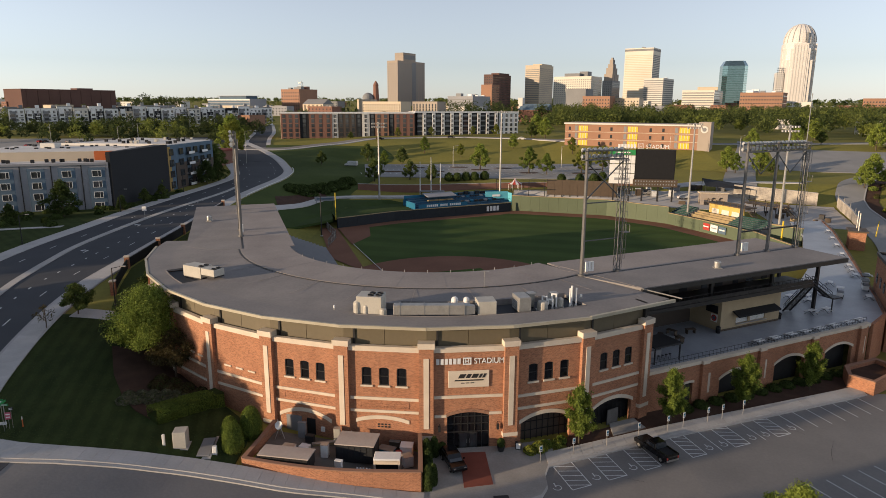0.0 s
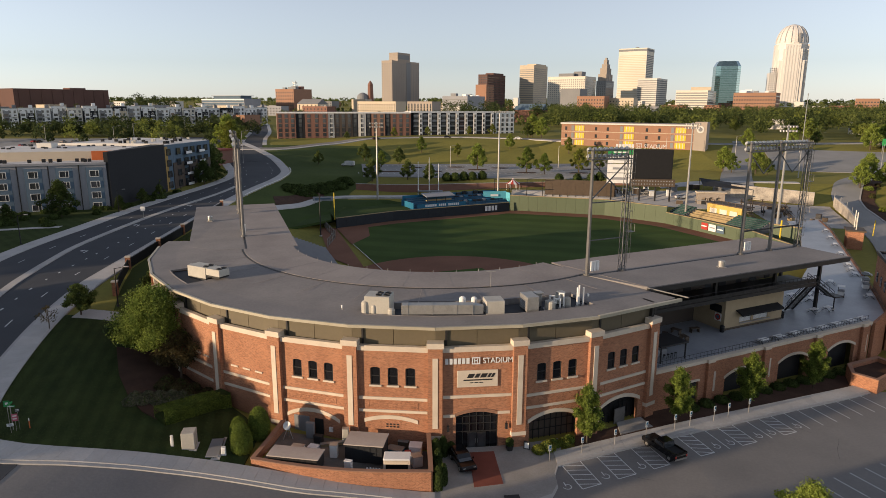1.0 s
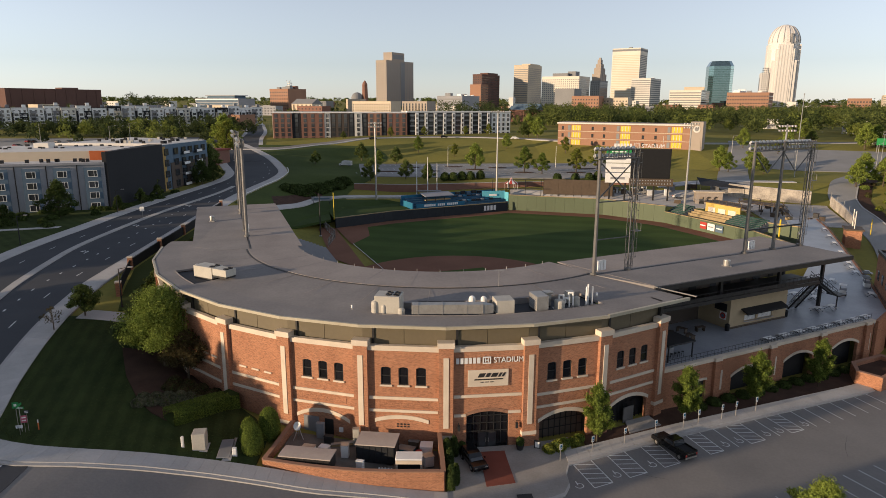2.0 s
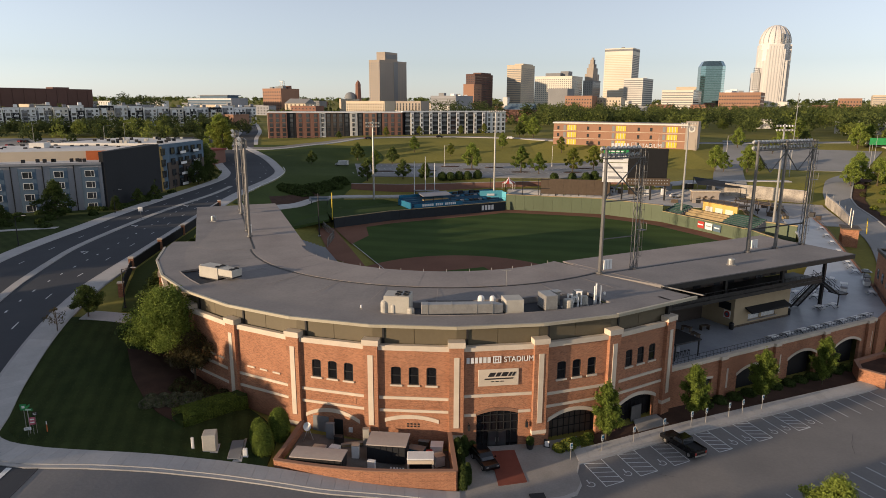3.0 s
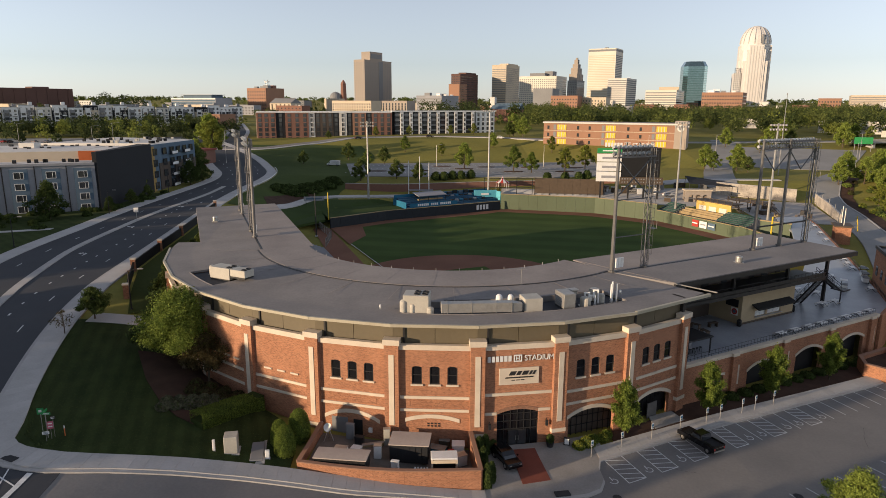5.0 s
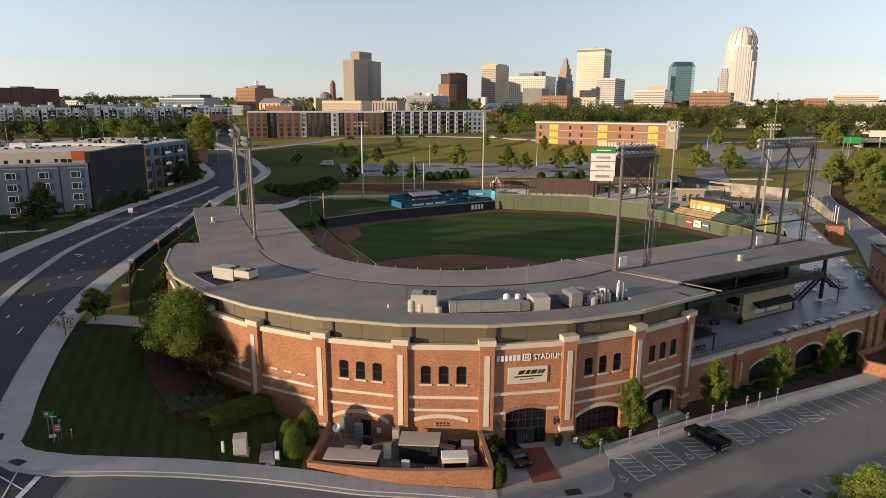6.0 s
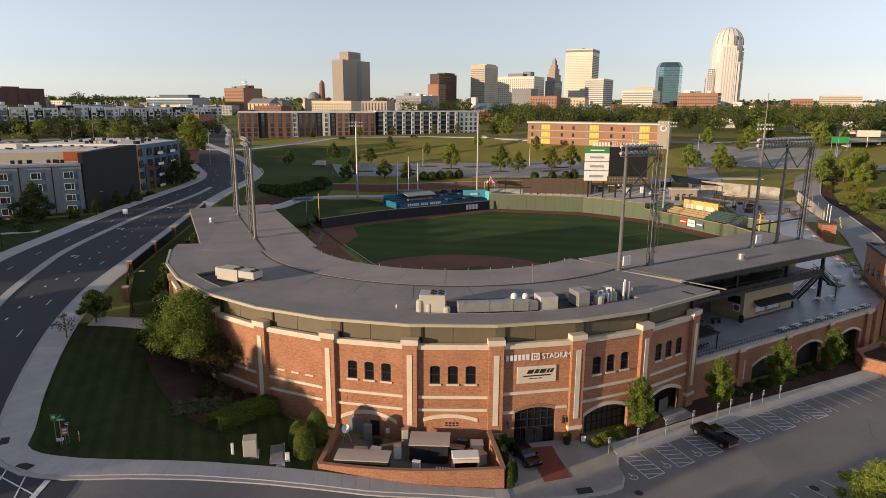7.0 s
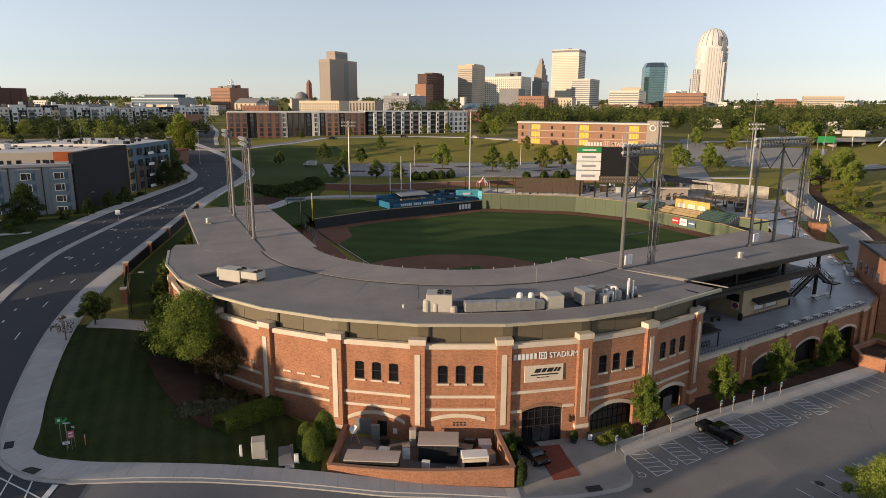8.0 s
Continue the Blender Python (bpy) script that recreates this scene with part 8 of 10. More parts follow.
for j in range(12):
    x, y = rng.uniform(116, 134), rng.uniform(218, 244)
    t = thing("loading_crate", pose(x, y, ground(x, y) + 0.22, 0, 0, rng.uniform(0, 90)), rng.choice(["grey steel bin in the loading yard", "brown timber crate in the loading yard"]), "crate", "clutter in the loading yard")
    w = rng.uniform(1.2, 2.6)
    part("body", soft(box(0, 0, 0, w, w * 0.7, w * 0.6), 0.04, 1), rng.choice([BROWN, GREY_FAC, WOOD, DARK]), t)
    part("lid", box(0, 0, w * 0.6, w * 1.05, w * 0.75, 0.08), rng.choice([BROWN, GREY_FAC, DARK]), t)

# ---- buildings ----
pane_cache = {}


def pane_mesh(w, h, mat, frame=None):
    """A window that can be shared: a glass slab, or one with a frame round it."""
    key = (round(w, 2), round(h, 2), mat.name, frame.name if frame else "")
    if key not in pane_cache:
        bm = box(0, 0, 0, w, 0.16, h)
        me = bpy.data.meshes.new("window")
        bm.to_mesh(me)
        bm.free()
        me.materials.append(mat)
        fr = None
        if frame:
            bm = bmesh.new()
            f = max(0.1, w * 0.05)
            for x, z, a, b in ((-w / 2, -f, f, h + 2 * f), (w / 2, -f, f, h + 2 * f), (0, -f, w - f, f), (0, h, w - f, f), (w * 0.16, 0, f * 0.8, h)):
                bx(bm, x, -0.05, z, a, 0.2, b)
            fr = bpy.data.meshes.new("window_frame")
            bm.to_mesh(fr)
            bm.free()
            fr.materials.append(frame)
        pane_cache[key] = (me, fr)
    return pane_cache[key]


def faces_of(w, d):
    """The four faces of a block as frames: origin at the face's left foot, x along it, -y outward."""
    return {"front": pose(-w / 2, -d / 2, 0), "right": pose(w / 2, -d / 2, 0, 0, 0, 90), "left": pose(-w / 2, d / 2, 0, 0, 0, -90), "back": pose(w / 2, d / 2, 0, 0, 0, 180)}


def windows(parent, m, length, z0, z1, floors, bays, w, h, mat=GLASS, frame=None, skip=()):
    me, fr = pane_mesh(w, h, mat, frame)
    fl = (z1 - z0) / floors
    if parent.matrix_basis.translation.y > 750:
        row = bmesh.new()
        for j in range(bays):
            bx(row, (j + 0.5) * length / bays, -0.03, 0, w, 0.16, h)
        rme = bpy.data.meshes.new("glazing_band")
        row.to_mesh(rme)
        row.free()
        rme.materials.append(mat)
        for i in range(floors):
            tagged(twin("glazing_band", rme, parent, m @ pose(0, 0, z0 + i * fl + (fl - h) * 0.45)), kind="stuff")
        return
    for i in range(floors):
        for j in range(bays):
            if (i, j) in skip:
                continue
            mm = m @ pose((j + 0.5) * length / bays, -0.03, z0 + i * fl + (fl - h) * 0.45)
            ob = twin("window", me, parent, mm)
            if fr:
                twin("window_frame", fr, ob, Matrix.Identity(4))


def bands(parent, m, length, z0, z1, floors, h, mat=GLASS, inset=0.6):
    """Ribbon windows, one for each storey."""
    me, _ = pane_mesh(length - 2 * inset, h, mat)
    fl = (z1 - z0) / floors
    for i in range(floors):
        twin("window_band", me, parent, m @ pose(length / 2, -0.03, z0 + i * fl + (fl - h) * 0.5))


def block(name, x, y, w, d, top, rot, mat, label, roof=ROOF_W, base=None, category="building"):
    z = (ground(x, y) if base is None else base) - 2
    t = thing(name, pose(x, y, z, 0, 0, rot), label, category)
    part("wall", box(0, 0, 0, w, d, top - z), mat, t)
    bm = bmesh.new()
    bx(bm, 0, 0, top - z + 0.004, w * 0.97, d * 0.97, 0.15)
    part("roof", bm, roof, t)
    bm = bmesh.new()
    for a, b, sx, sy in ((0, -d / 2, w + 0.3, 0.4), (0, d / 2, w + 0.3, 0.4), (-w / 2, 0, 0.4, d - 0.3), (w / 2, 0, 0.4, d - 0.3)):
        bx(bm, a, b, top - z - 0.1, sx, sy, 0.9)
    part("parapet", bm, mat, t)
    t["top"] = top - z
    return t, faces_of(w, d), top - z


def rooftop_boxes(parent, w, d, h, n, seed, mat=HVAC, size=2.0):
    rng = random.Random(seed)
    for j in range(n):
        s = size * rng.uniform(0.5, 1.3)
        part("rooftop_unit", box(rng.uniform(-0.42, 0.42) * w, rng.uniform(-0.4, 0.4) * d, h + 0.15, s * 1.4, s, s * 0.75), mat if j % 3 else GREY_FAC, parent)


G = -33
# downtown towers
t, f, h = block("office_tower", -72, 1294, 24.5, 88.9, 121.4, G, GREYTAN, "broad grey-tan slab tower with a stepped crown")
for side, L in (("front", 24.5), ("right", 88.9)):
    windows(t, f[side], L, 10, h - 3, 17, 6 if side == "front" else 16, 1.8, 2.6, GREY_FAC)
part("penthouse", box(2, -6, h, 20, 40, 16), GREYTAN, t)
part("crown_windows", box(12.1, -6, h + 4, 0.3, 34, 8), GREY_FAC, t)
part("dark_bay", box(12.4, 8, 0, 0.5, 14, h - 1), GREY_FAC, t)
t, f, h = block("brick_tower", 100, 1235, 18.6, 70.5, 94.7, G, BROWN_BRICK_FAR, "dark red-brown office tower")
part("crown", box(0, 10, h, 16, 40, 4), BROWN_BRICK_FAR, t)
windows(t, f["right"], 70.5, 6, h - 2, 13, 14, 2.6, 1.8)
windows(t, f["front"], 18.6, 6, h - 2, 13, 4, 2.4, 1.8)
t, f, h = block("brick_annexe", 84, 1196, 21.8, 28.3, 76.3, G, ORANGE_BRICK, "orange-brown lower block beside a tower")
windows(t, f["right"], 28.3, 6, h - 2, 9, 6, 2.2, 1.6)
t, f, h = block("beige_tower", 184, 1284, 29.4, 62.3, 114, G, LIT_TAN, "beige ribbed office tower with a rounded top edge")
bands(t, f["front"], 29.4, 8, h - 6, 20, 1.3, GREY_FAC)
windows(t, f["right"], 62.3, 8, h - 4, 20, 14, 1.6, 2.4, GREY_FAC)
part("crown", box(4, 4, h, 18, 46, 3.5), LIT_TAN, t)
t, f, h = block("white_block", 292, 1451, 84.8, 65.6, 100.5, G, PALE, "wide pale stone office block")
windows(t, f["front"], 84.8, 8, h - 4, 12, 18, 2.4, 2.2, GREY_FAC)
windows(t, f["right"], 65.6, 8, h - 4, 12, 10, 3.0, 2.4)
part("penthouse", box(-8, 0, h, 34, 30, 8), GREY_FAC, t)
part("penthouse", box(14, 8, h, 18, 24, 12), GREY_FAC, t)
t, f, h = block("grey_block", 230, 1124, 34.6, 33.6, 67.8, G, GREY_FAC, "plain grey-blue windowless downtown block")
t, f, h = block("stepped_tower", 346, 1376, 20, 50, 89.7, G, GREY_FAC, "stepped setback stone tower with a pinnacle")
windows(t, f["right"], 50, 6, h - 2, 14, 12, 1.6, 2.2)
windows(t, f["front"], 20, 6, h - 2, 14, 5, 1.6, 2.2)
z = h
for k, (w, d, hh) in enumerate(((17, 40, 14), (14, 28, 12), (11, 18, 8), (7, 11, 9), (3.5, 5, 4))):
    part("setback_tier", box(0, -1, z, w, d, hh), GREYTAN, t)
    for j in range(4):
        part("pier", box(w / 2 + 0.1, -1 - d * 0.4 + j * d * 0.26, z, 0.5, 1.4, hh), GREY_FAC, t)
    z += hh
t, f, h = block("bank_tower", 472, 1594, 65.9, 61.7, 170.9, G, PALE, "tall cream slab tower glowing in the sun")
bands(t, f["front"], 65.9, 10, h - 14, 28, 1.6, LIT_TAN, 1.5)
bands(t, f["right"], 61.7, 10, h - 14, 28, 2.0, GREY_FAC, 1.5)
part("crown_band", box(0, 0, h - 6, 66.6, 62.4, 4.5), GREY_FAC, t, "grey plant-floor band")
rooftop_boxes(t, 60, 50, h, 6, 3, GREY_FAC, 5)
t, f, h = block("white_office", 451, 1396, 39.3, 83.6, 95.1, G, WHITE_FAC, "white office block with ribbon windows")
bands(t, f["front"], 39.3, 4, h - 2, 13, 1.8, GREY_FAC)
bands(t, f["right"], 83.6, 4, h - 2, 13, 2.2, GREY_FAC)
rooftop_boxes(t, 36, 70, h, 3, 5, WHITE, 4)
t, f, h = block("grey_office", 489, 1253, 56.3, 80, 68.6, G, PALE, "pale low office block with a grey end")
bands(t, f["front"], 56.3, 4, h - 2, 7, 2.0, GREY_FAC)
bands(t, f["right"], 80, 4, h - 2, 7, 2.4)
t, f, h = block("tan_office", 641, 1568, 62.1, 90, 82.9, G, LIT_TAN, "tan office block behind lower roofs")
t, f, h = block("brick_office", 512, 1061, 61.0, 60, 61.5, G, ORANGE_BRICK, "long orange-brick office block with white plant rooms")
windows(t, f["front"], 61, 4, h - 2, 5, 16, 2.2, 1.8)
windows(t, f["right"], 60, 4, h - 2, 5, 12, 2.2, 1.8)
rooftop_boxes(t, 55, 40, h, 7, 8, WHITE, 6)
# teal octagonal tower
x, y, z0 = 600, 1385, ground(600, 1385) - 2
t = thing("glass_tower", pose(x, y, z0, 0, 0, G + 20), "teal glass tower with chamfered corners", "building")
H = 131 - z0
part("glass_shaft", prism(bmesh.new(), [(-24, -16), (-16, -26), (16, -26), (24, -16), (24, 18), (16, 26), (-16, 26), (-24, 18)], 0, H - 10), TEAL_GLASS, t)
bm = bmesh.new()
lo = [(-24, -16), (-16, -26), (16, -26), (24, -16), (24, 18), (16, 26), (-16, 26), (-24, 18)]
a = [bm.verts.new((p[0], p[1], H - 9.99)) for p in lo]
b = [bm.verts.new((p[0] * 0.78, p[1] * 0.78, H)) for p in lo]
for i in range(8):
    bm.faces.new((a[i], a[(i + 1) % 8], b[(i + 1) % 8], b[i]))
bm.faces.new(b)
part("glass_crown", bm, TEAL_GLASS, t)
for k in range(22):
    part("spandrel", prism(bmesh.new(), [(p[0] * 1.004, p[1] * 1.004) for p in lo], 6 + k * (H - 20) / 22, 6.7 + k * (H - 20) / 22), glassy("spandrel_glass", (0.03, 0.09, 0.09)) if k == 0 else bpy.data.materials["spandrel_glass"], t)
# domed tower
x, y = 905, 1718
z0 = ground(x, y) - 2
t = thing("domed_tower", pose(x, y, z0, 0, 0, -20) @ Matrix.Diagonal((1.2, 1.2, 1.0, 1.0)), "tall pale granite tower with a rounded dome top", "building")
H = 198 - z0
STONE_T = surface("pale_granite", (0.62, 0.59, 0.555), (0.55, 0.52, 0.49), 0.6, 0.02, 0.2)
# Darker granite copy: shadow tone painted on ribs and window strips
SHADOW_T = surface("granite_shadow_tone", (0.47, 0.45, 0.43), (0.40, 0.385, 0.37), 0.6, 0.02, 0.2)
part("shaft", lathe(bmesh.new(), [(30.5, 0), (30.5, H)], seg=20), STONE_T, t)
for w, d, drop in ((62, 36, 16), (36, 62, 16), (64, 28, 4), (28, 64, 4), (58, 48, 44), (48, 58, 44)):
    part("corner_shaft", box(0, 0, 0, w, d, H - drop), STONE_T, t)
part("left_wing", box(-33, -8, 0, 14, 40, H - 74), STONE_T, t)
prof = [(30.5 * math.cos(k * math.pi / 20) if k < 10 else 0.6, 46.0 * math.sin(k * math.pi / 20)) for k in range(11)]
dm = part("dome", lathe(bmesh.new(), prof, seg=32), STONE_T, t)
dm.location.z = H
for k in range(16):
    a = 2 * math.pi * (k + 0.5) / 16
    rib = bmesh.new()
    for (r0, z0_), (r1, z1_) in zip(prof[:8], prof[1:8]):
        tube(rib, (r0 * 1.015 * math.cos(a), r0 * 1.015 * math.sin(a), H + z0_), (r1 * 1.015 * math.cos(a), r1 * 1.015 * math.sin(a), H + z1_), 0.9, seg=5)
    part("dome_rib", rib, SHADOW_T, t)
for j in range(5):
    part("window_strip", box(-11 + j * 5.5, -32.1, 6, 1.6, 0.4, H - 14), SHADOW_T, t)
    part("window_strip", box(32.1, -11 + j * 5.5, 6, 0.4, 2.0, H - 14), SHADOW_T, t)
part("dome_slot", box(10, -26.5, H - 30, 3.0, 8, 52), GREY_FAC, t, "dark recessed slot up the dome")
me, _ = pane_mesh(2.2, 2.6, GLASS)
for k in range(18):
    for j in range(4):
        twin("window", me, t, pose(-38.5 + j * 3.6, -28.1, 6 + k * 5.2))
# church dome, obelisk, tan office with aerials
x, y = -95, 1100
t = thing("domed_church", pose(x - 30, y, ground(x, y) - 8, 0, 0, G), "tan church with a dark low dome", "church")
part("nave", box(0, 0, 0, 30, 22, 28), LIT_TAN, t)
part("dome", lathe(bmesh.new(), [(9.5, 28), (9.5, 31), (8.6, 34), (6, 37), (2.5, 38.6), (0.3, 39)], seg=18), GREY_FAC, t)
t = thing("obelisk_tower", pose(-112, 1100, ground(-112, 1100) - 6), "slender brown-brick tapering tower", "tower")
part("shaft", lathe(bmesh.new(), [(5.5, 0), (5, 30), (4.2, 48), (4.6, 48.5), (3.4, 52), (0.5, 56)], seg=8), BRICK_FAR, t)
t, f, h = block("tan_hospital", -223, 1027, 38.5, 38.7, 63.4, G, ORANGE_BRICK, "tan-orange block with rooftop aerials")
windows(t, f["front"], 38.5, 6, h - 2, 6, 8, 2.2, 1.8)
aer = bmesh.new()
for a, b in ((1, 1), (1, -1), (-1, -1), (-1, 1)):
    tube(aer, (4 + a * 2.5, b * 2.5, h), (4 + a * 1.6, b * 1.6, h + 11), 0.3, seg=5)
for z in (3, 6, 9, 11):
    bx(aer, 4, 0, h + z, 5.6, 5.6, 0.35)
for a in (-1, 1):
    tube(aer, (4 + a * 2.4, -2.4, h + 11), (4 + a * 4.2, -2.4, h + 13.5), 0.35, seg=5)
part("aerial_frame", aer, GALV, t, "open steel aerial frame")
rooftop_boxes(t, 36, 30, h, 8, 2, BRICK_FAR, 5)
t = thing("stone_church", pose(-182, 960, ground(-182, 960), 0, 0, G), "grey stone church with a gabled roof", "church")
part("nave", box(0, 0, 0, 40, 22, 15), LIT_TAN, t)
bm = bmesh.new()
v = [bm.verts.new(p) for p in ((-20, -11.5, 15), (20, -11.5, 15), (20, 11.5, 15), (-20, 11.5, 15), (-20, 0, 22), (20, 0, 22))]
for q in ((0, 1, 5, 4), (2, 3, 4, 5), (0, 4, 3), (1, 2, 5)):
    bm.faces.new([v[i] for i in q])
part("roof", bm, GREY_FAC, t)
for j in range(5):
    part("buttress", box(-16 + j * 8, -11.8, 0, 1.6, 1.6, 14), LIT_TAN, t)
t, f, h = block("cream_office", -71, 825, 59.6, 21.2, 45.0, G, LIT_TAN, "long cream block with square windows")
windows(t, f["front"], 59.6, 4, h - 1.5, 5, 16, 1.6, 1.7)
t, f, h = block("white_hall", -20, 920, 41.4, 21.7, 45.5, G, GREYTAN, "tan low block with tall windows")
windows(t, f["front"], 41.4, 6, h - 2, 4, 8, 2.0, 3.0)
t, f, h = block("white_hall", 40, 1035, 44.9, 54.1, 54.0, G, SILVER, "white flat-roofed hall with roof plant")
bands(t, f["front"], 44.9, 8, h - 2, 4, 2.2, GREY_FAC)
rooftop_boxes(t, 40, 40, h, 6, 11, WHITE, 6)
t, f, h = block("glass_clinic", -303, 970, 92.2, 30, 48.4, G, SILVER, "long white and glass clinic building")
bands(t, f["front"], 92.2, 4, h - 1, 5, 2.4, SLATE, 1.0)
part("upper_storey", box(4, 0, h, 58, 20, 4.5), SLATE, t)
part("parapet_band", box(0, -15.2, h - 1.2, 92.4, 0.4, 1.4), WHITE, t)
part("roof_canopy", box(4, 0, h + 4.5, 64, 24, 0.8), SILVER, t)
# Darker brick than its neighbours: the backlit shade is put into the colour
t, f, h = block("brick_warehouse", -619, 1077, 55.2, 148.0, 62.7, G, BROWN_BRICK_FAR, "huge windowless red-brick warehouse")
for j in range(9):
    part("pilaster", box(27.8, -66 + j * 16.5, 0, 0.9, 2.2, h - 1), BROWN_BRICK_FAR, t)
part("penthouse", box(5, 30, h, 20, 26, 3.5), BROWN_BRICK_FAR, t)
t, f, h = block("orange_hall", 215, 919, 38.8, 20.3, 53.6, G, ORANGE_BRICK, "orange-brick hall in the trees")
windows(t, f["front"], 38.8, 4, h - 2, 5, 10, 1.6, 1.8)
t, f, h = block("tan_hall", 257, 918, 34.1, 20.3, 51.5, G, LIT_TAN, "tan brick hall with a gable")
windows(t, f["front"], 34.1, 4, h - 2, 5, 8, 1.6, 1.8)
t, f, h = block("brick_hall", 656, 1007, 30.9, 60, 52.6, G, ORANGE_BRICK, "orange-brick block at the town's edge")
windows(t, f["front"], 30.9, 4, h - 2, 4, 8, 2, 1.8)
t, f, h = block("long_hospital", 1079, 1496, 82.8, 120, 65.0, G, LIT_TAN, "long tan hospital wing on the skyline")
bands(t, f["front"], 82.8, 6, h - 2, 5, 2.0, GREY_FAC)
# white tower house with a blue roof behind the flats
t = thing("gabled_hall", pose(92, 660, ground(92, 660) + 2, 0, 0, G), "brick hall with a slate-blue gabled roof", "hall")
part("wall", box(0, 0, 0, 30, 14, 12), BRICK_FAR, t)
bm = bmesh.new()
v = [bm.verts.new(p) for p in ((-15.5, -7.6, 12), (15.5, -7.6, 12), (15.5, 7.6, 12), (-15.5, 7.6, 12), (-15.5, 0, 18), (15.5, 0, 18))]
for q in ((0, 1, 5, 4), (2, 3, 4, 5), (0, 4, 3), (1, 2, 5)):
    bm.faces.new([v[i] for i in q])
part("roof", bm, SLATE, t)
part("belfry", box(-16, 0, 0, 5, 5, 24), WHITE_FAC, t)

# low roofs of the town between the flats and the skyline
rng = random.Random(21)
mats = [PALE, LIT_TAN, WHITE_FAC, ORANGE_BRICK, BRICK_FAR, GREY_FAC, SILVER]
words = {PALE: "pale stone", LIT_TAN: "tan stucco", WHITE_FAC: "white painted", ORANGE_BRICK: "orange-brick", BRICK_FAR: "red-brick", GREY_FAC: "grey", SILVER: "silver-grey"}
placed = []
for j in range(150):
    y = rng.uniform(560, 1500)
    x = rng.uniform(-0.72, 0.80) * y
    if -60 < x < 160 and y < 620 or (x > 0.12 * y and y < 780):
        continue
    if any(abs(x - a) < 46 and abs(y - b) < 40 for a, b in placed):
        continue
    placed.append((x, y))
    w, d, hh = rng.uniform(16, 44), rng.uniform(12, 26), rng.choice([5, 6, 8, 9, 12, 15])
    mt = rng.choice(mats)
    t, f, h = block("town_building", x, y, w, d, ground(x, y) + hh, G + rng.choice([0, 0, 90, 8]), mt, words[mt] + " low flat-roofed building among trees", rng.choice([ROOF_W, ROOF_W, GREY_FAC]))
    nf = max(1, int(hh / 3.6))
    windows(t, f["front"], w, 2.6, h - 0.6, nf, max(2, int(w / 5)), 1.8, 1.6)
    if rng.random() < 0.5:
        rooftop_boxes(t, w, d, h, 2, j, HVAC, 2.2)

# ---- flats across the avenue ----
def face_frame(a, b, z):
    a, b = Vector(a), Vector(b)
    return pose(a.x, a.y, z, 0, 0, math.degrees(math.atan2(b.y - a.y, b.x - a.x))), (b - a).length


nb = thing("apartment_block", Matrix.Identity(4), "slate-blue and silver flats with a charcoal gable", "apartments")
GZ = 10.0
part("wall", prism(bmesh.new(), [(-190, 174.7), (-105, 203), (-112, 224), (-196, 196)], GZ - 2, 24.6), SILVER, nb)
part("roof", prism(bmesh.new(), [(-189, 175.5), (-106, 203.2), (-112.6, 223), (-195, 195.5)], 24.604, 24.8), ROOF_W, nb)
part("upper_wall", prism(bmesh.new(), [(-150, 200.5), (-113.5, 211.5), (-116, 236), (-155, 236)], 24.5, 27.6), LIT_TAN, nb, "cream stucco upper storey")
part("orange_wall", prism(bmesh.new(), [(-113.4, 211.2), (-105.2, 213.6), (-105.5, 232), (-114, 232)], 24.5, 27.7), ORANGE, nb, "orange stucco corner")
part("upper_roof", prism(bmesh.new(), [(-149.5, 201.2), (-113.8, 212), (-116.4, 235.5), (-154.5, 235.5)], 27.604, 27.75), ROOF_W, nb)
part("upper_roof", prism(bmesh.new(), [(-113.2, 211.6), (-105.5, 213.9), (-105.8, 231.6), (-113.8, 231.6)], 27.704, 27.85), ROOF_W, nb)
part("upper_roof", prism(bmesh.new(), [(-151, 237), (-115, 233), (-104.6, 233), (-104.4, 244), (-155, 246)], 26.9, 27.2), ROOF_W, nb)
part("charcoal_wall", prism(bmesh.new(), [(-105.6, 203.1), (-104.4, 203.3), (-103.0, 243), (-108, 243)], GZ - 2, 27.95), CHAR, nb, "blank charcoal end wall")
m, L = face_frame((-190, 174.7), (-105, 203), 0)
me, fr = pane_mesh(2.5, 1.75, GLASS, WHITE)
pan = bpy.data.meshes.new("siding_panel")
bm = box(0, 0, 0, 4.7, 0.35, 15.2)
bm.to_mesh(pan)
bm.free()
pan.materials.append(SLATE)
nbays = 10
for j in range(nbays):
    u = L - 3.4 - j * 8.3
    twin("siding_panel", pan, nb, m @ pose(u, -0.1, 8.2), "slate-blue siding bay")
    for i in range(4):
        ob = twin("window", me, nb, m @ pose(u, -0.3, 10.6 + i * 3.35))
        twin("window_frame", fr, ob, Matrix.Identity(4))
    part("downpipe", box(0, 0, 8.5, 0.25, 0.25, 15.8), CHAR, nb).matrix_basis = m @ pose(u + 4.1, -0.15, 0)
part("cornice", box(L / 2, -0.1, 24.2, L, 0.7, 0.7), SILVER, nb).matrix_basis = m
rng = random.Random(5)
for j in range(46):
    u, v = rng.uniform(4, L - 3), rng.choice([4, 5.5, 12])
    part("roof_condenser", soft(box(0, 0, 0, 0.95, 0.95, 1.0), 0.06, 1), CHAR, nb).matrix_basis = m @ pose(u, v, 24.8)
for j in range(18):
    part("roof_condenser", soft(box(0, 0, 0, 0.95, 0.95, 1.0), 0.06, 1), CHAR, nb).matrix_basis = pose(rng.uniform(-150, -110), rng.uniform(216, 238), 27.2)
part("lift_house", box(-136, 226, 27.2, 5, 4, 2.2), WHITE_FAC, nb)

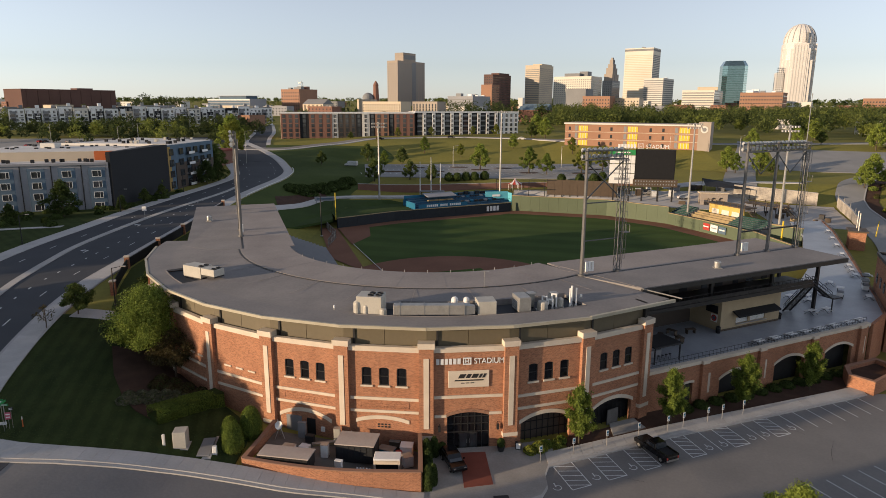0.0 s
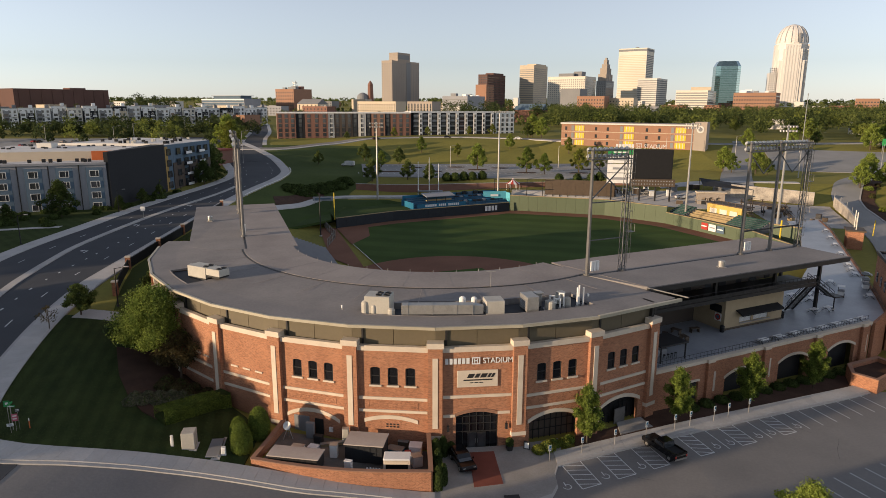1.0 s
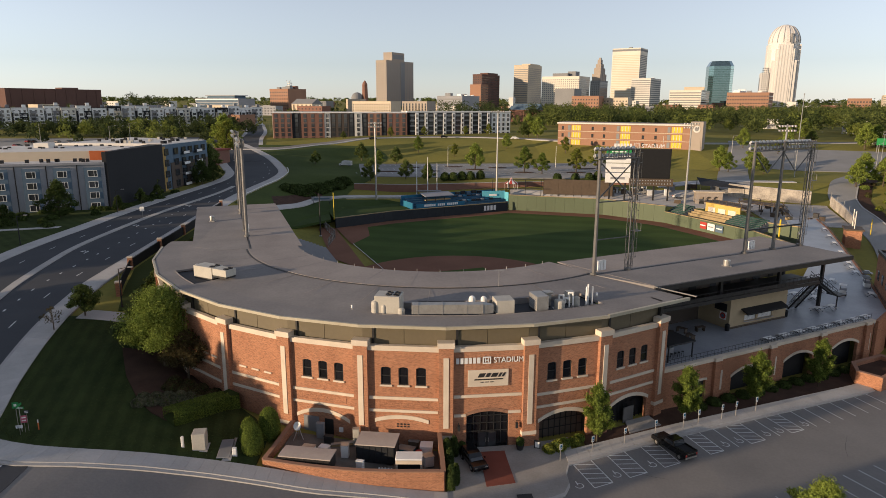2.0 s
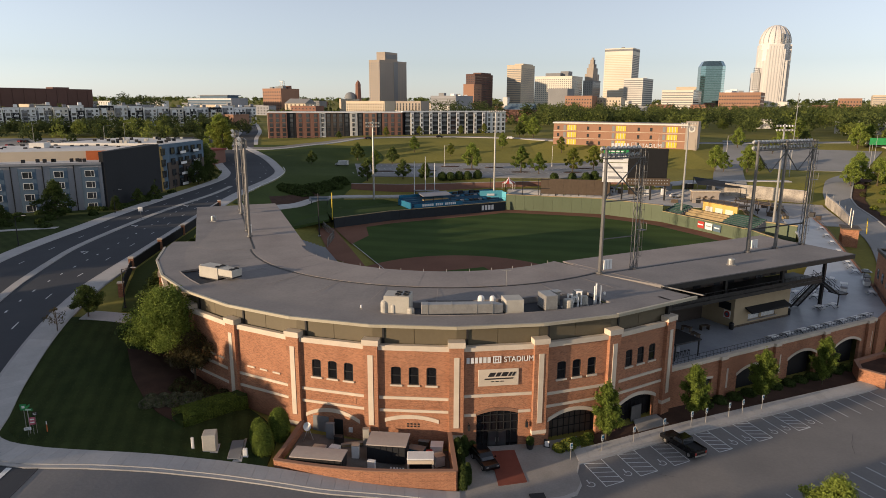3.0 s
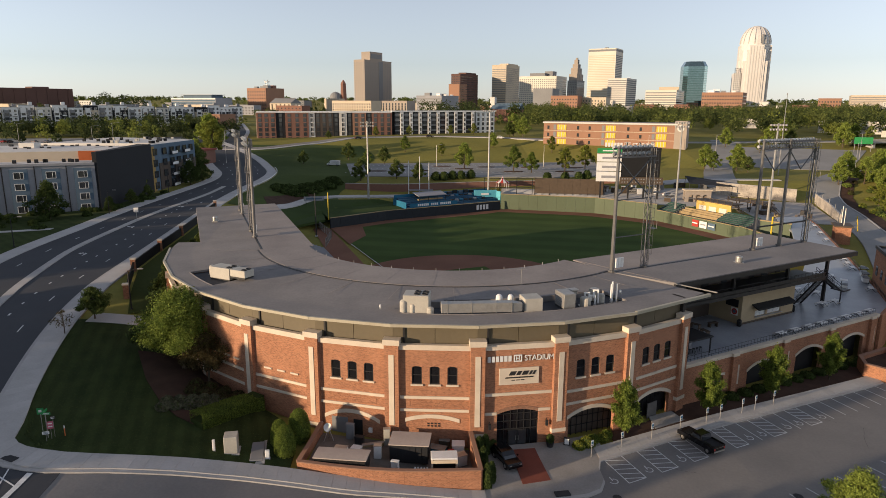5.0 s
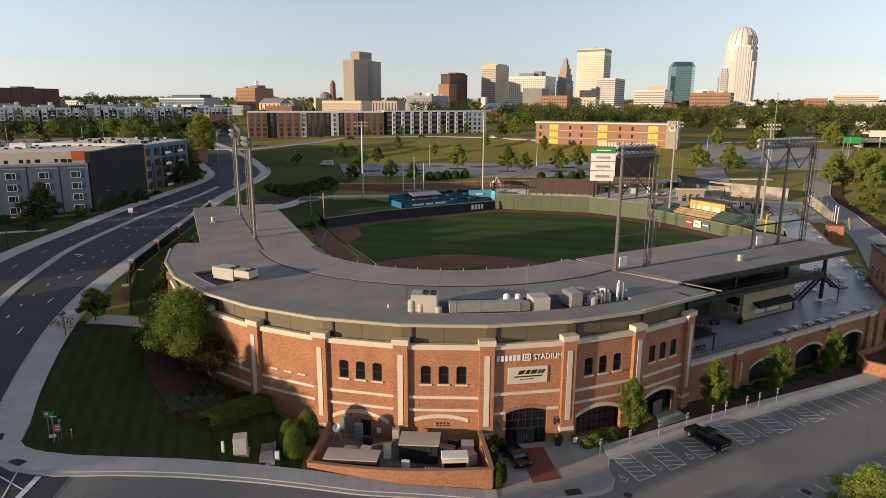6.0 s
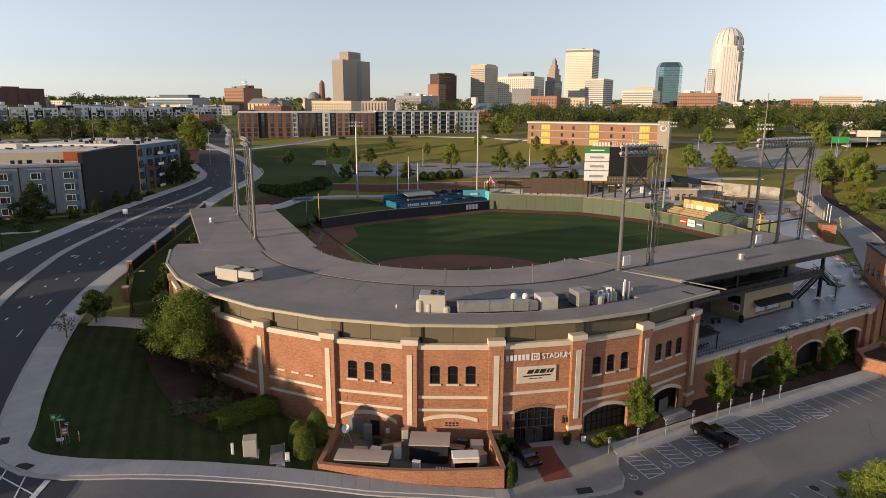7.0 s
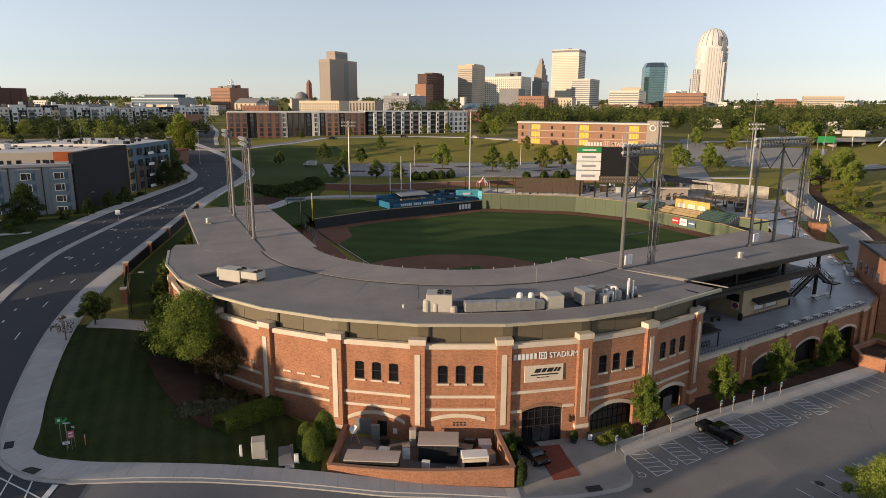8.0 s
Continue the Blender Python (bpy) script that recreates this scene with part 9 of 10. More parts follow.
nc = thing("apartment_block", Matrix.Identity(4), "flats in blue, mustard and brown siding with balconies", "apartments")
a, b = (-103.8, 243.5), (-99.5, 281)
part("wall", prism(bmesh.new(), [a, b, (-140, 300), (-148, 246)], GZ - 2, 27.4), SLATE, nc)
part("roof", prism(bmesh.new(), [(-104.4, 244), (-100.2, 280.5), (-139.5, 299), (-147, 247)], 27.404, 27.6), ROOF_W, nc)
part("roof_edge", prism(bmesh.new(), [(-104, 243), (-103.5, 243), (-147.5, 245.5), (-147.5, 246)], 27.3, 28.2), WHITE_FAC, nc)
m, L = face_frame(a, b, 0)
for u0, u1, z1, mt, lab in ((0.0, 2.6, 26.9, MUSTARD, "mustard siding bay"), (6.2, 14.5, 20.5, BROWN_SIDING, "dark brown siding"), (18.5, 25.5, 20.5, BROWN_SIDING, "dark brown siding"), (29.5, 37.0, 20.5, BROWN_SIDING, "dark brown siding")):
    part("siding_panel", box((u0 + u1) / 2, -0.15, GZ - 1.5, u1 - u0, 0.4, z1 - GZ + 1.5), mt, nc, lab).matrix_basis = m
me, fr = pane_mesh(2.8, 2.2, GLASS, CHAR)
for j, u in enumerate((3.0, 10.4, 16.5, 22, 27.5, 33.3)):
    for i in range(4):
        ob = twin("window", me, nc, m @ pose(u, -0.4, GZ + 1.4 + i * 4.1))
        twin("window_frame", fr, ob, Matrix.Identity(4))
        if j in (2, 4):
            bal = part("balcony", box(0, -0.9, 0, 4.6, 1.6, 0.22), CHAR, nc)
            bal.matrix_basis = m @ pose(u, 0, GZ + 0.9 + i * 4.1)
            part("balustrade", box(0, -1.65, 0.2, 4.6, 0.08, 1.0), WHITE, bal, "pale metal balustrade")
m2, L2 = face_frame((-148, 246), (-103.8, 243.5), 0)
for j in range(10):
    part("edge_balcony", box(0, -0.6, 0, 3.0, 1.2, 0.25), CHAR, nc).matrix_basis = m2 @ pose(L2 - 1.8, 0, GZ + 1 + j * 1.6)
rng = random.Random(6)
for j in range(30):
    part("roof_condenser", box(0, 0, 0, 1.0, 1.0, 1.0), rng.choice([CHAR, CHAR, HVAC]), nc).matrix_basis = pose(rng.uniform(-140, -106), rng.uniform(252, 284), 27.6)
BROWN_RED = surface("faded_red_roof", (0.2, 0.05, 0.04), (0.15, 0.04, 0.032), 0.8)
t = thing("red_roof_shop", pose(-128, 330, ground(-128, 330), 0, 0, -20), "low building with a dark red roof", "shop")
part("wall", box(0, 0, -2, 40, 20, 8.5), BRICK_FAR, t)
part("roof", box(0, 0, 6.5, 41, 21, 0.8), BROWN_RED, t)

# ---- flats on the hill ----
def bay_wall(parent, m, u0, u1, z0, z1, mat, cols, frame=None, glass=GLASS, w=1.9, h=1.9, proud=0.0, lab="", nfl=5):
    part("wall_bay", box((u0 + u1) / 2, 0.5 - proud / 2, z0, u1 - u0 - 0.02, 1.0 + proud, z1 - z0), mat, parent, lab).matrix_basis = m
    me, fr = pane_mesh(w, h, glass, frame)
    for i in range(nfl):
        for j in range(cols):
            u = u0 + (u1 - u0) * (j + 0.5) / cols
            ob = twin("window", me, parent, m @ pose(u, -proud - 0.05, z0 + 2.6 + i * (z1 - z0 - 2.5) / nfl))
            if fr:
                twin("window_frame", fr, ob, Matrix.Identity(4))


hb = thing("apartment_row", Matrix.Identity(4), "brick and dark-sided flats along the hill street", "apartments")
A, B, C = (-106.5, 431), (-20, 450), (54, 478)
m, L = face_frame(A, B, 0)
zb, zt = 16.0, 36.6
part("core", prism(bmesh.new(), [A, B, (-25, 470), (-111, 452)], zb, zt), BROWN_SIDING, hb).matrix_basis = pose(0.3, 1.2, 0)
k = L / 88.6
for u0, u1, mt, cols, fr, proud, lab in ((0, 12, BRICK_FAR, 3, None, 0.8, "brown brick bay"), (12, 18, CHAR, 1, None, 0.2, ""), (18, 33, BRICK_FAR, 3, None, 0.8, "brown brick bay"), (33, 37, WHITE_FAC, 1, WHITE, 0.4, "pale balcony stack"), (37, 49, BROWN_SIDING, 3, None, 0.2, ""), (49, 53, CHAR, 1, None, 0.2, ""), (53, 58, WHITE_FAC, 1, WHITE, 0.5, "pale balcony stack"), (58, 62, CHAR, 1, None, 0.2, ""), (62, 71, BRICK_B, 2, None, 0.8, "brown brick bay"), (71, 75, CHAR, 1, None, 0.2, ""), (75, 88.6, BRICK_FAR, 3, None, 0.8, "brown brick bay")):
    bay_wall(hb, m, u0 * k, u1 * k, zb, zt, mt, cols, fr, GLASS, 2.0, 2.3, proud, lab, 6)
part("cornice", box(L / 2, 0.4, zt, L, 2.6, 0.8), WHITE, hb, "white roof edge").matrix_basis = m
part("roof", prism(bmesh.new(), [(A[0] + 0.5, A[1] + 2.4), (B[0] - 0.5, B[1] + 2.2), (-25, 471), (-111, 453)], zt + 0.55, zt + 0.8), ROOF_W, hb)
bay_wall(hb, face_frame((-111, 452), A, 0)[0], 0, 21, zb, zt, LIT_TAN, 4, None, GLASS, 2, 2.2, 0.4, "sunlit end wall", 6)
m, L = face_frame(B, C, 0)
hw = thing("apartment_row", Matrix.Identity(4), "white-framed flats with dark recessed balconies", "apartments")
part("core", prism(bmesh.new(), [B, C, (48, 497), (-25, 470)], zb, zt + 0.4), CHAR, hw).matrix_basis = pose(0.2, 1.2, 0)
n = 9
for j in range(n):
    u = 2 + j * (L - 18) / n
    bay_wall(hw, m, u, u + 4.0, zb + 2.5, zt + 0.3, CHAR, 1, None, GLASS, 2.6, 2.4, 0.1, "", 5)
    bay_wall(hw, m, u + 4.0, u + 6.4, zb + 2.5, zt + 0.3, WHITE, 1, WHITE, GLASS, 1.5, 2.0, 0.9, "white framed bay", 5)
    for i in range(5):
        part("balustrade", box(u + 2.0, -0.3, zb + 4.6 + i * 3.5, 3.8, 0.1, 1.0), GREY_FAC, hw).matrix_basis = m
bay_wall(hw, m, L - 15, L, zb + 2.5, zt + 0.5, WHITE, 4, None, GLASS, 1.7, 2.2, 0.5, "white rendered end bay", 5)
part("cornice", box(L / 2, 0.4, zt + 0.45, L, 2.8, 0.9), WHITE, hw, "white roof edge").matrix_basis = m
part("roof", prism(bmesh.new(), [(B[0] + 0.5, B[1] + 2), (C[0], C[1] + 2), (48, 498), (-25, 471)], zt + 0.9, zt + 1.2), ROOF_W, hw)

# ---- brick block with yellow panels ----
P, Q = (73.5, 396.5), (139, 355)
m, L = face_frame(P, Q, 0)
bb = thing("brick_apartments", Matrix.Identity(4), "long orange-brick block with yellow window panels", "apartments")
d = Vector((Q[0] - P[0], Q[1] - P[1])).normalized()
nrm = Vector((-d.y, d.x))
part("wall", prism(bmesh.new(), [P, Q, Vector(Q) + nrm * 16, Vector(P) + nrm * 16], 14, 31.6), ORANGE_BRICK, bb)
part("roof_edge", box(L / 2, 7.8, 31.6, L + 0.8, 17.2, 0.8), WHITE_FAC, bb, "white roof edge").matrix_basis = m
part("roof", box(L / 2, 7.8, 32.41, L - 1, 15, 0.25), ROOF_A, bb).matrix_basis = m
for i in range(1, 3):
    part("string_course", box(L / 2, -0.05, 18.6 + i * 4.3, L, 0.15, 0.25), LIT_TAN, bb).matrix_basis = m
me, _ = pane_mesh(1.3, 2.0, GLASS)
yel = bpy.data.meshes.new("yellow_panel")
bm = box(0, 0, 0, 5.6, 0.22, 3.0)
bm.to_mesh(yel)
bm.free()
yel.materials.append(YELLOW)
me3, _ = pane_mesh(1.6, 3.0, GREY_FAC)
for i in range(3):
    z = 19.4 + i * 4.2
    for u in (11.5, 41.0, 69.5):
        twin("yellow_panel", yel, bb, m @ pose(u * L / 77.5, -0.05, z), "bright yellow glazed panel")
        twin("window", me3, bb, m @ pose((u - 4.4) * L / 77.5, -0.02, z))
        for s in (-1.6, 0, 1.6):
            twin("window", pane_mesh(0.25, 3.0, WHITE_FAC)[0], bb, m @ pose((u + s) * L / 77.5, -0.18, z))
    for u in (3.0, 21.5, 28.5, 51, 58):
        twin("window", me, bb, m @ pose(u * L / 77.5, -0.02, z + 0.3))
tw = thing("stair_tower", pose(Q[0] + 2.2, Q[1] - 0.6, 14, 0, 0, math.degrees(math.atan2(d.y, d.x))), "grey-tan stair tower with a pale emblem disc", "tower")
part("shaft", box(0, 3, 0, 6.4, 8, 20.0), GREYTAN, tw)
part("emblem", tube(bmesh.new(), (0, -1.02, 16), (0, -1.2, 16), 1.9, seg=18), WHITE_FAC, tw, "pale round emblem")
part("emblem_core", tube(bmesh.new(), (0, -1.2, 16), (0, -1.25, 16), 1.1, seg=14), GREY_FAC, tw)

# ---- terraces of town houses far left ----
rng = random.Random(31)
m, L = face_frame((-330, 500), (-160, 610), 0)
for j in range(19):
    u = j * 10.8
    z = 25
    p = m @ Vector((u, 0, 0))
    t = thing("town_house", m @ pose(u, rng.uniform(-3, 3), z - 2), "white and grey three-storey town house", "house", "town houses")
    h = 15.0 + rng.choice([0, 0.8, 1.6])
    mt = (WHITE, CHAR, WHITE, GREY_FAC, PALE, CHAR, WHITE, LIT_TAN)[j % 8]
    trim = CHAR if mt in (WHITE, PALE, LIT_TAN) else WHITE
    part("wall", box(5.2, 5, 0, 10.3, 10, h), mt, t)
    part("roof", box(5.2, 5, h + 0.5, 10.7, 10.6, 0.35), ROOF_W if j % 3 else CHAR, t)
    part("top_storey", box(5.2, 4.9, h - 3.2, 10.36, 10.1, 3.7), trim if j % 2 else mt, t)
    part("bay_window", box(3.0, -0.5, 2, 3.6, 1.0, h - 3.5), WHITE if mt is not WHITE else GREY_FAC, t)
    part("stair_head", box(8.4, 6.5, h + 0.85, 2.6, 3.0, 2.2), WHITE if j % 2 else GREY_FAC, t)
    windows(t, pose(0, -0.06, 0), 10.3, 2.4, h - 0.4, 4, 3, 1.7, 1.9, GLASS, WHITE)
    windows(t, pose(0, 10, 0, 0, 0, -90), 10, 2.4, h - 0.4, 4, 2, 1.5, 1.9)
    me, _ = pane_mesh(2.6, 1.9, GLASS)
    for i in range(3):
        twin("window", me, t, pose(3.0, -1.03, 3.2 + i * 3.2))
        bal = part("balcony", box(8.2, -0.7, 2.2 + i * 3.3, 3.0, 1.4, 0.18), CHAR, t)
        part("balustrade", box(8.2, -1.36, 2.4 + i * 3.3, 3.0, 0.06, 0.9), WHITE, bal)
# highway bridge and green signs at the far right
t = thing("road_bridge", pose(300, 372, 18, 0, 0, 14), "pale concrete road bridge deck", "bridge")
part("deck", box(0, 0, 4, 120, 12, 1.4), CONC, t)
part("parapet", box(0, -6, 5.4, 120, 0.4, 1.0), CONC, t)
for j in range(5):
    part("pier", box(-48 + j * 24, 0, -6, 2, 9, 10), CONC, t)
t = thing("gantry_sign", pose(240, 345, 18, 0, 0, -20), "green highway gantry sign", "road sign")
part("panel", box(0, 0, 4.2, 9, 0.3, 3.6), SIGN_GREEN, t)
for s in (-4, 4):
    part("post", box(s, 0.2, 0, 0.3, 0.3, 7), GALV, t)
for x, y, w, d, h, mt, lab in ((330, 470, 60, 30, 8, WHITE_FAC, "long white warehouse roof beyond the trees"), (420, 560, 50, 30, 8, PALE, "pale flat-roofed shed among dark trees"), (300, 560, 40, 25, 7, WHITE_FAC, "white flat-roofed store among dark trees")):
    t, f, hh = block("warehouse", x, y, w, d, ground(x, y) + h, G, mt, lab)
    bands(t, f["front"], w, 2, hh, 1, 2.0, GREY_FAC)

# car park and road behind the flats
setting("rear_car_park", sheet(bmesh.new(), quad_rows((-260, 330), (-135, 345), (-150, 430), (-290, 420), 24, 14), 0.3), ASPHALT_L, "worn car park behind the flats", "car park")
rng = random.Random(44)
for j in range(26):
    x, y = -255 + rng.random() * 105, rng.choice([346, 362, 384, 402])
    vehicle(pose(x, y, ground(x, y) + 0.3, 0, 0, 90 + rng.uniform(-4, 4)), rng.choice([CARWHITE, CARBLACK, GALV, CARRED]), "small car parked behind the flats", "car")

# street that climbs from the avenue into the town
TOWN_STREET = glide([(-96, 335), (-107, 372), (-120, 425), (-131, 480), (-148, 545), (-168, 620)], 6.0)
setting("town_street", ribbon(bmesh.new(), TOWN_STREET, -5.5, 5.5, 0.2), ASPHALT_D, "asphalt street climbing into the town", "street")
for u in (-8.0, 5.5):
    setting("town_pavement", ribbon(bmesh.new(), [p for p in TOWN_STREET if p.y > 392], u, u + 2.5, 0.32), WALKWAY, "concrete pavement along the climbing street", "pavement")

# white arch bridge, billboard and far lamps at the highway
t = thing("arch_bridge", pose(306, 362, 10, 0, 0, 24), "white twin-arched bridge over the highway", "bridge")
for s in (-5, 5):
    arc = [Vector((-34 + 68 * k / 14, s, 1 + 16 * math.sin(math.pi * k / 14))) for k in range(15)]
    bm = bmesh.new()
    for a, b in zip(arc, arc[1:]):
        tube(bm, a, b, 0.5, seg=8)
    part("arch", bm, WHITE, t)
    for k in range(2, 13):
        part("hanger", tube(bmesh.new(), arc[k], Vector((arc[k].x, s, 1)), 0.08, seg=5), WHITE, t)
part("deck", box(0, 0, 0, 74, 11, 1.2), CONC, t)
t = thing("billboard", pose(262, 352, ground(262, 352) + 1, 0, 0, -20), "pale billboard on a steel post", "billboard")
part("post", tube(bmesh.new(), (0, 0.3, 0), (0, 0.3, 6), 0.4, seg=10), GALV, t)
part("board", box(0, 0, 6, 12, 0.4, 3.6), PALE, t)


def street_lamp(x, y, h, label, mat=DARK, arm=1.8, turn=0.0):
    t = thing("street_lamp", pose(x, y, ground(x, y), 0, 0, turn), label, "street lamp", "street lamps")
    part("pole", tube(bmesh.new(), (0, 0, 0), (0, 0, h), 0.13, 0.08, 8), mat, t)
    part("base", lathe(bmesh.new(), [(0.24, 0), (0.24, 0.3), (0.15, 0.45)], seg=10), mat, t)
    part("arm", tube(bmesh.new(), (0, 0, h - 0.1), (arm, 0, h + 0.3), 0.06, 0.05, 6), mat, t)
    part("lamp_head", soft(box(arm + 0.3, 0, h + 0.2, 0.9, 0.35, 0.18), 0.05, 1), GALV, t, "flat grey lamp head")


for x, y in ((-102, 153), (-99, 196), (-96.8, 239.6), (-57.5, 108.5)):
    street_lamp(x, y, 7.0, "black street lamp beside the avenue")
for x, y, h in ((-160, 322, 19), (-152, 326, 20), (-210, 350, 17), (-100, 330, 16), (205, 300, 14), (228, 330, 14), (150, 330, 13), (118, 340, 13), (176, 318, 13), (60, 330, 11), (5, 330, 11)):
    street_lamp(x, y, h, "tall grey highway lamp", GALV, 2.6, 30)

# ---- trees and shrubs ----
def leaf_cloud(name, shape, count, size, seed, mat, loose=0.6):
    """Many small leaf sprays: shape(rng) gives a point and its outward way."""
    rng = np.random.default_rng(seed)
    P, N = [], []
    for _ in range(count):
        p, n = shape(rng)
        P.append(p)
        N.append(n)
    P, N = np.array(P), np.array(N)
    N += rng.normal(0, loose, N.shape)
    N /= np.linalg.norm(N, axis=1)[:, None] + 1e-9
    ref = rng.normal(0, 1, N.shape)
    U = np.cross(N, ref)
    U /= np.linalg.norm(U, axis=1)[:, None] + 1e-9
    V = np.cross(N, U)
    s = size * rng.uniform(0.55, 1.35, (count, 1))
    k = rng.uniform(0.5, 0.9, (count, 1))
    quads = np.stack([P - U * s, P + V * s * k * 0.6 - U * s * 0.1 + N * s * 0.2, P + U * s, P - V * s * k * 0.6 + U * s * 0.1 + N * s * 0.15], 1).reshape(-1, 3)
    me = bpy.data.meshes.new(name)
    me.from_pydata(quads.tolist(), [], [(4 * i, 4 * i + 1, 4 * i + 2, 4 * i + 3) for i in range(count)])
    me.materials.append(mat)
    return me


def clumped(h0, h1, radius, clumps, seed, wide=0.28, top=0.55):
    """Clump centres fill a crown whose width varies with height; leaves crowd round them."""
    rng = np.random.default_rng(seed)
    cs = []
    for i in range(clumps):
        t = (i + rng.uniform(0.1, 0.9)) / clumps
        prof = math.sin(math.pi * min(1.0, max(0.03, t ** top))) ** 0.7 * (1.0 + 0.25 * math.sin(i * 1.7))
        a = i * 2.399 + rng.uniform(-0.5, 0.5)
        r = radius * prof * math.sqrt(rng.uniform(0.12, 1.0))
        cs.append((r * math.cos(a), r * math.sin(a), h0 + (h1 - h0) * t, radius * wide * rng.uniform(0.7, 1.35)))
    cs = np.array(cs)

    def shape(g):
        c = cs[g.integers(len(cs))]
        n = g.normal(0, 1, 3)
        n /= np.linalg.norm(n)
        n[2] = n[2] * 0.8 + 0.12
        return c[:3] + n * c[3] * (g.uniform(0.3, 1.0) + abs(g.normal(0, 0.16))), n
    return shape, cs


def tree_thing(name, m, height, radius, mat, label, seed=1, leaves=2600, size=0.34, bare=0.2, clumps=34, group="", wide=0.28, top=0.55):
    t = thing(name, m, label, "tree", group)
    shape, cs = clumped(height * bare, height * 0.97, radius, clumps, seed, wide, top)
    bm = bmesh.new()
    tube(bm, (0, 0, -0.3), (0.05, 0.02, height * 0.35), height * 0.028, height * 0.018, 8)
    tube(bm, (0.05, 0.02, height * 0.35), (0, 0.05, height * 0.8), height * 0.018, height * 0.006, 7)
    for c in cs[::max(1, len(cs) // 12)]:
        z = min(c[2] * 0.75, height * 0.7)
        tube(bm, (0, 0, z), (c[0] * 0.8, c[1] * 0.8, c[2]), height * 0.009, height * 0.003, 5)
    part("trunk", bm, BARK, t)
    ob = new("crown", leaf_cloud("crown", shape, leaves, size, seed + 50, mat))
    ob.parent = t
    return t


def dome_shrub(m, r, h, mat, label, seed, name="clipped_shrub", leaves=1500, size=0.16, group=""):
    """A dense clipped bush: an inner body wrapped in small leaves."""
    t = thing(name, m, label, "shrub", group)

    def shape(g):
        a, u = g.uniform(0, 2 * math.pi), g.uniform(0, 1) ** 0.8
        z = h * u
        rr = r * math.sqrt(max(0.0, 1 - max(0, (u - 0.35) / 0.65) ** 2)) * (0.9 + 0.1 * min(1, u * 6))
        n = np.array([math.cos(a), math.sin(a), 0.1 + u * 0.9])
        n /= np.linalg.norm(n)
        return np.array([rr * math.cos(a), rr * math.sin(a), z]) * (1 + g.normal(0, 0.03)), n
    # Solid dark core paints the shade seen between the leaves
    bm = bmesh.new()
    lathe(bm, [(r * 0.5, -0.2), (r * 0.84, 0.1 * h), (r * 0.9, 0.35 * h), (r * 0.75, 0.65 * h), (r * 0.45, 0.86 * h), (r * 0.1, 0.95 * h)], seg=14)
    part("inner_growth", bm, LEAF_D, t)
    ob = new("foliage", leaf_cloud("foliage", shape, leaves, size, seed, mat))
    ob.parent = t
    return t


def on(x, y, lift=0.0, rz=0.0):
    return pose(x, y, ground(x, y) + lift, 0, 0, rz)


# the big tree by the curved wall and its neighbour
tree_thing("broad_tree", on(-42.6, 89.2), 11.4, 4.9, LEAF_T, "broad leafy tree beside the curved brick wall", 3, 36000, 0.17, 0.34, 80, "", 0.3)
tree_thing("broad_tree", on(-38.6, 87.2), 7.2, 3.4, LEAF_R, "dark rusty tree against the brick wall", 8, 8000, 0.17, 0.38, 50)
tree_thing("broad_tree", on(-47.5, 94.5), 9.0, 3.6, LEAF_D, "dark leafy tree behind the lawn", 14, 2600, 0.34, 0.12, 34)
tree_thing("small_tree", on(-61.5, 103.9), 5.4, 2.6, LEAF_M, "small round street tree by the walk", 5, 5000, 0.2, 0.3, 34)
tree_thing("bare_tree", on(-63.4, 98.0), 4.0, 1.8, LEAF_R, "thin half-bare young tree", 6, 160, 0.2, 0.4, 14)
for x, y, h, s in ((-55, 117, 4.2, 71), (-56.5, 128, 4.6, 72), (-58.5, 141, 3.6, 73), (-52.5, 110, 4.4, 74), (-60, 156, 3.4, 75), (-57.5, 134, 3.2, 76), (-53.0, 122, 3.8, 77)):
    tree_thing("bank_shrub", on(x, y), h, 2.2, LEAF_M, "dark shrubby tree in the gap beside the stadium", s, 2600, 0.26, 0.1, 30)
# upright street trees along the terrace
def spire_tree(m, h, r, mat, label, seed, group):
    """A young upright tree: a straight stem, rising limbs and a tapering crown with ragged edges."""
    t = thing("street_tree", m, label, "tree", group)
    rng = random.Random(seed)
    bm = bmesh.new()
    tube(bm, (0, 0, -0.3), (0, 0, h * 0.92), 0.13, 0.03, 8)
    tips = []
    for k in range(26):
        z = h * (0.13 + 0.72 * k / 26)
        a = k * 2.399 + rng.uniform(-0.4, 0.4)
        reach = r * (1.0 if k > 4 else 0.7) * math.sin(math.pi * min(0.97, 0.3 + 0.68 * k / 26)) ** 0.8 * rng.uniform(0.75, 1.12)
        tip = Vector((reach * math.cos(a), reach * math.sin(a), z + h * 0.13))
        tube(bm, (0, 0, z), tip, 0.04, 0.012, 5)
        tips.append((tip, Vector((0, 0, z))))
    tips.append((Vector((0, 0, h * 0.98)), Vector((0, 0, h * 0.6))))
    part("trunk", bm, BARK, t)

    def shape(g):
        tip, root = tips[g.integers(len(tips))]
        p = root.lerp(tip, 1.06 - g.uniform(0, 0.85) ** 1.4)
        q = np.array(p) + g.normal(0, 0.2, 3) * np.array([1, 1, 1.25]) * r / 1.8
        n = np.array([q[0], q[1], 0.5 * r]) + g.normal(0, 0.3, 3)
        return q, n / (np.linalg.norm(n) + 1e-6)
    ob = new("crown", leaf_cloud("crown", shape, 13000, 0.15, seed + 50, mat, 0.7))
    ob.parent = t
    return t


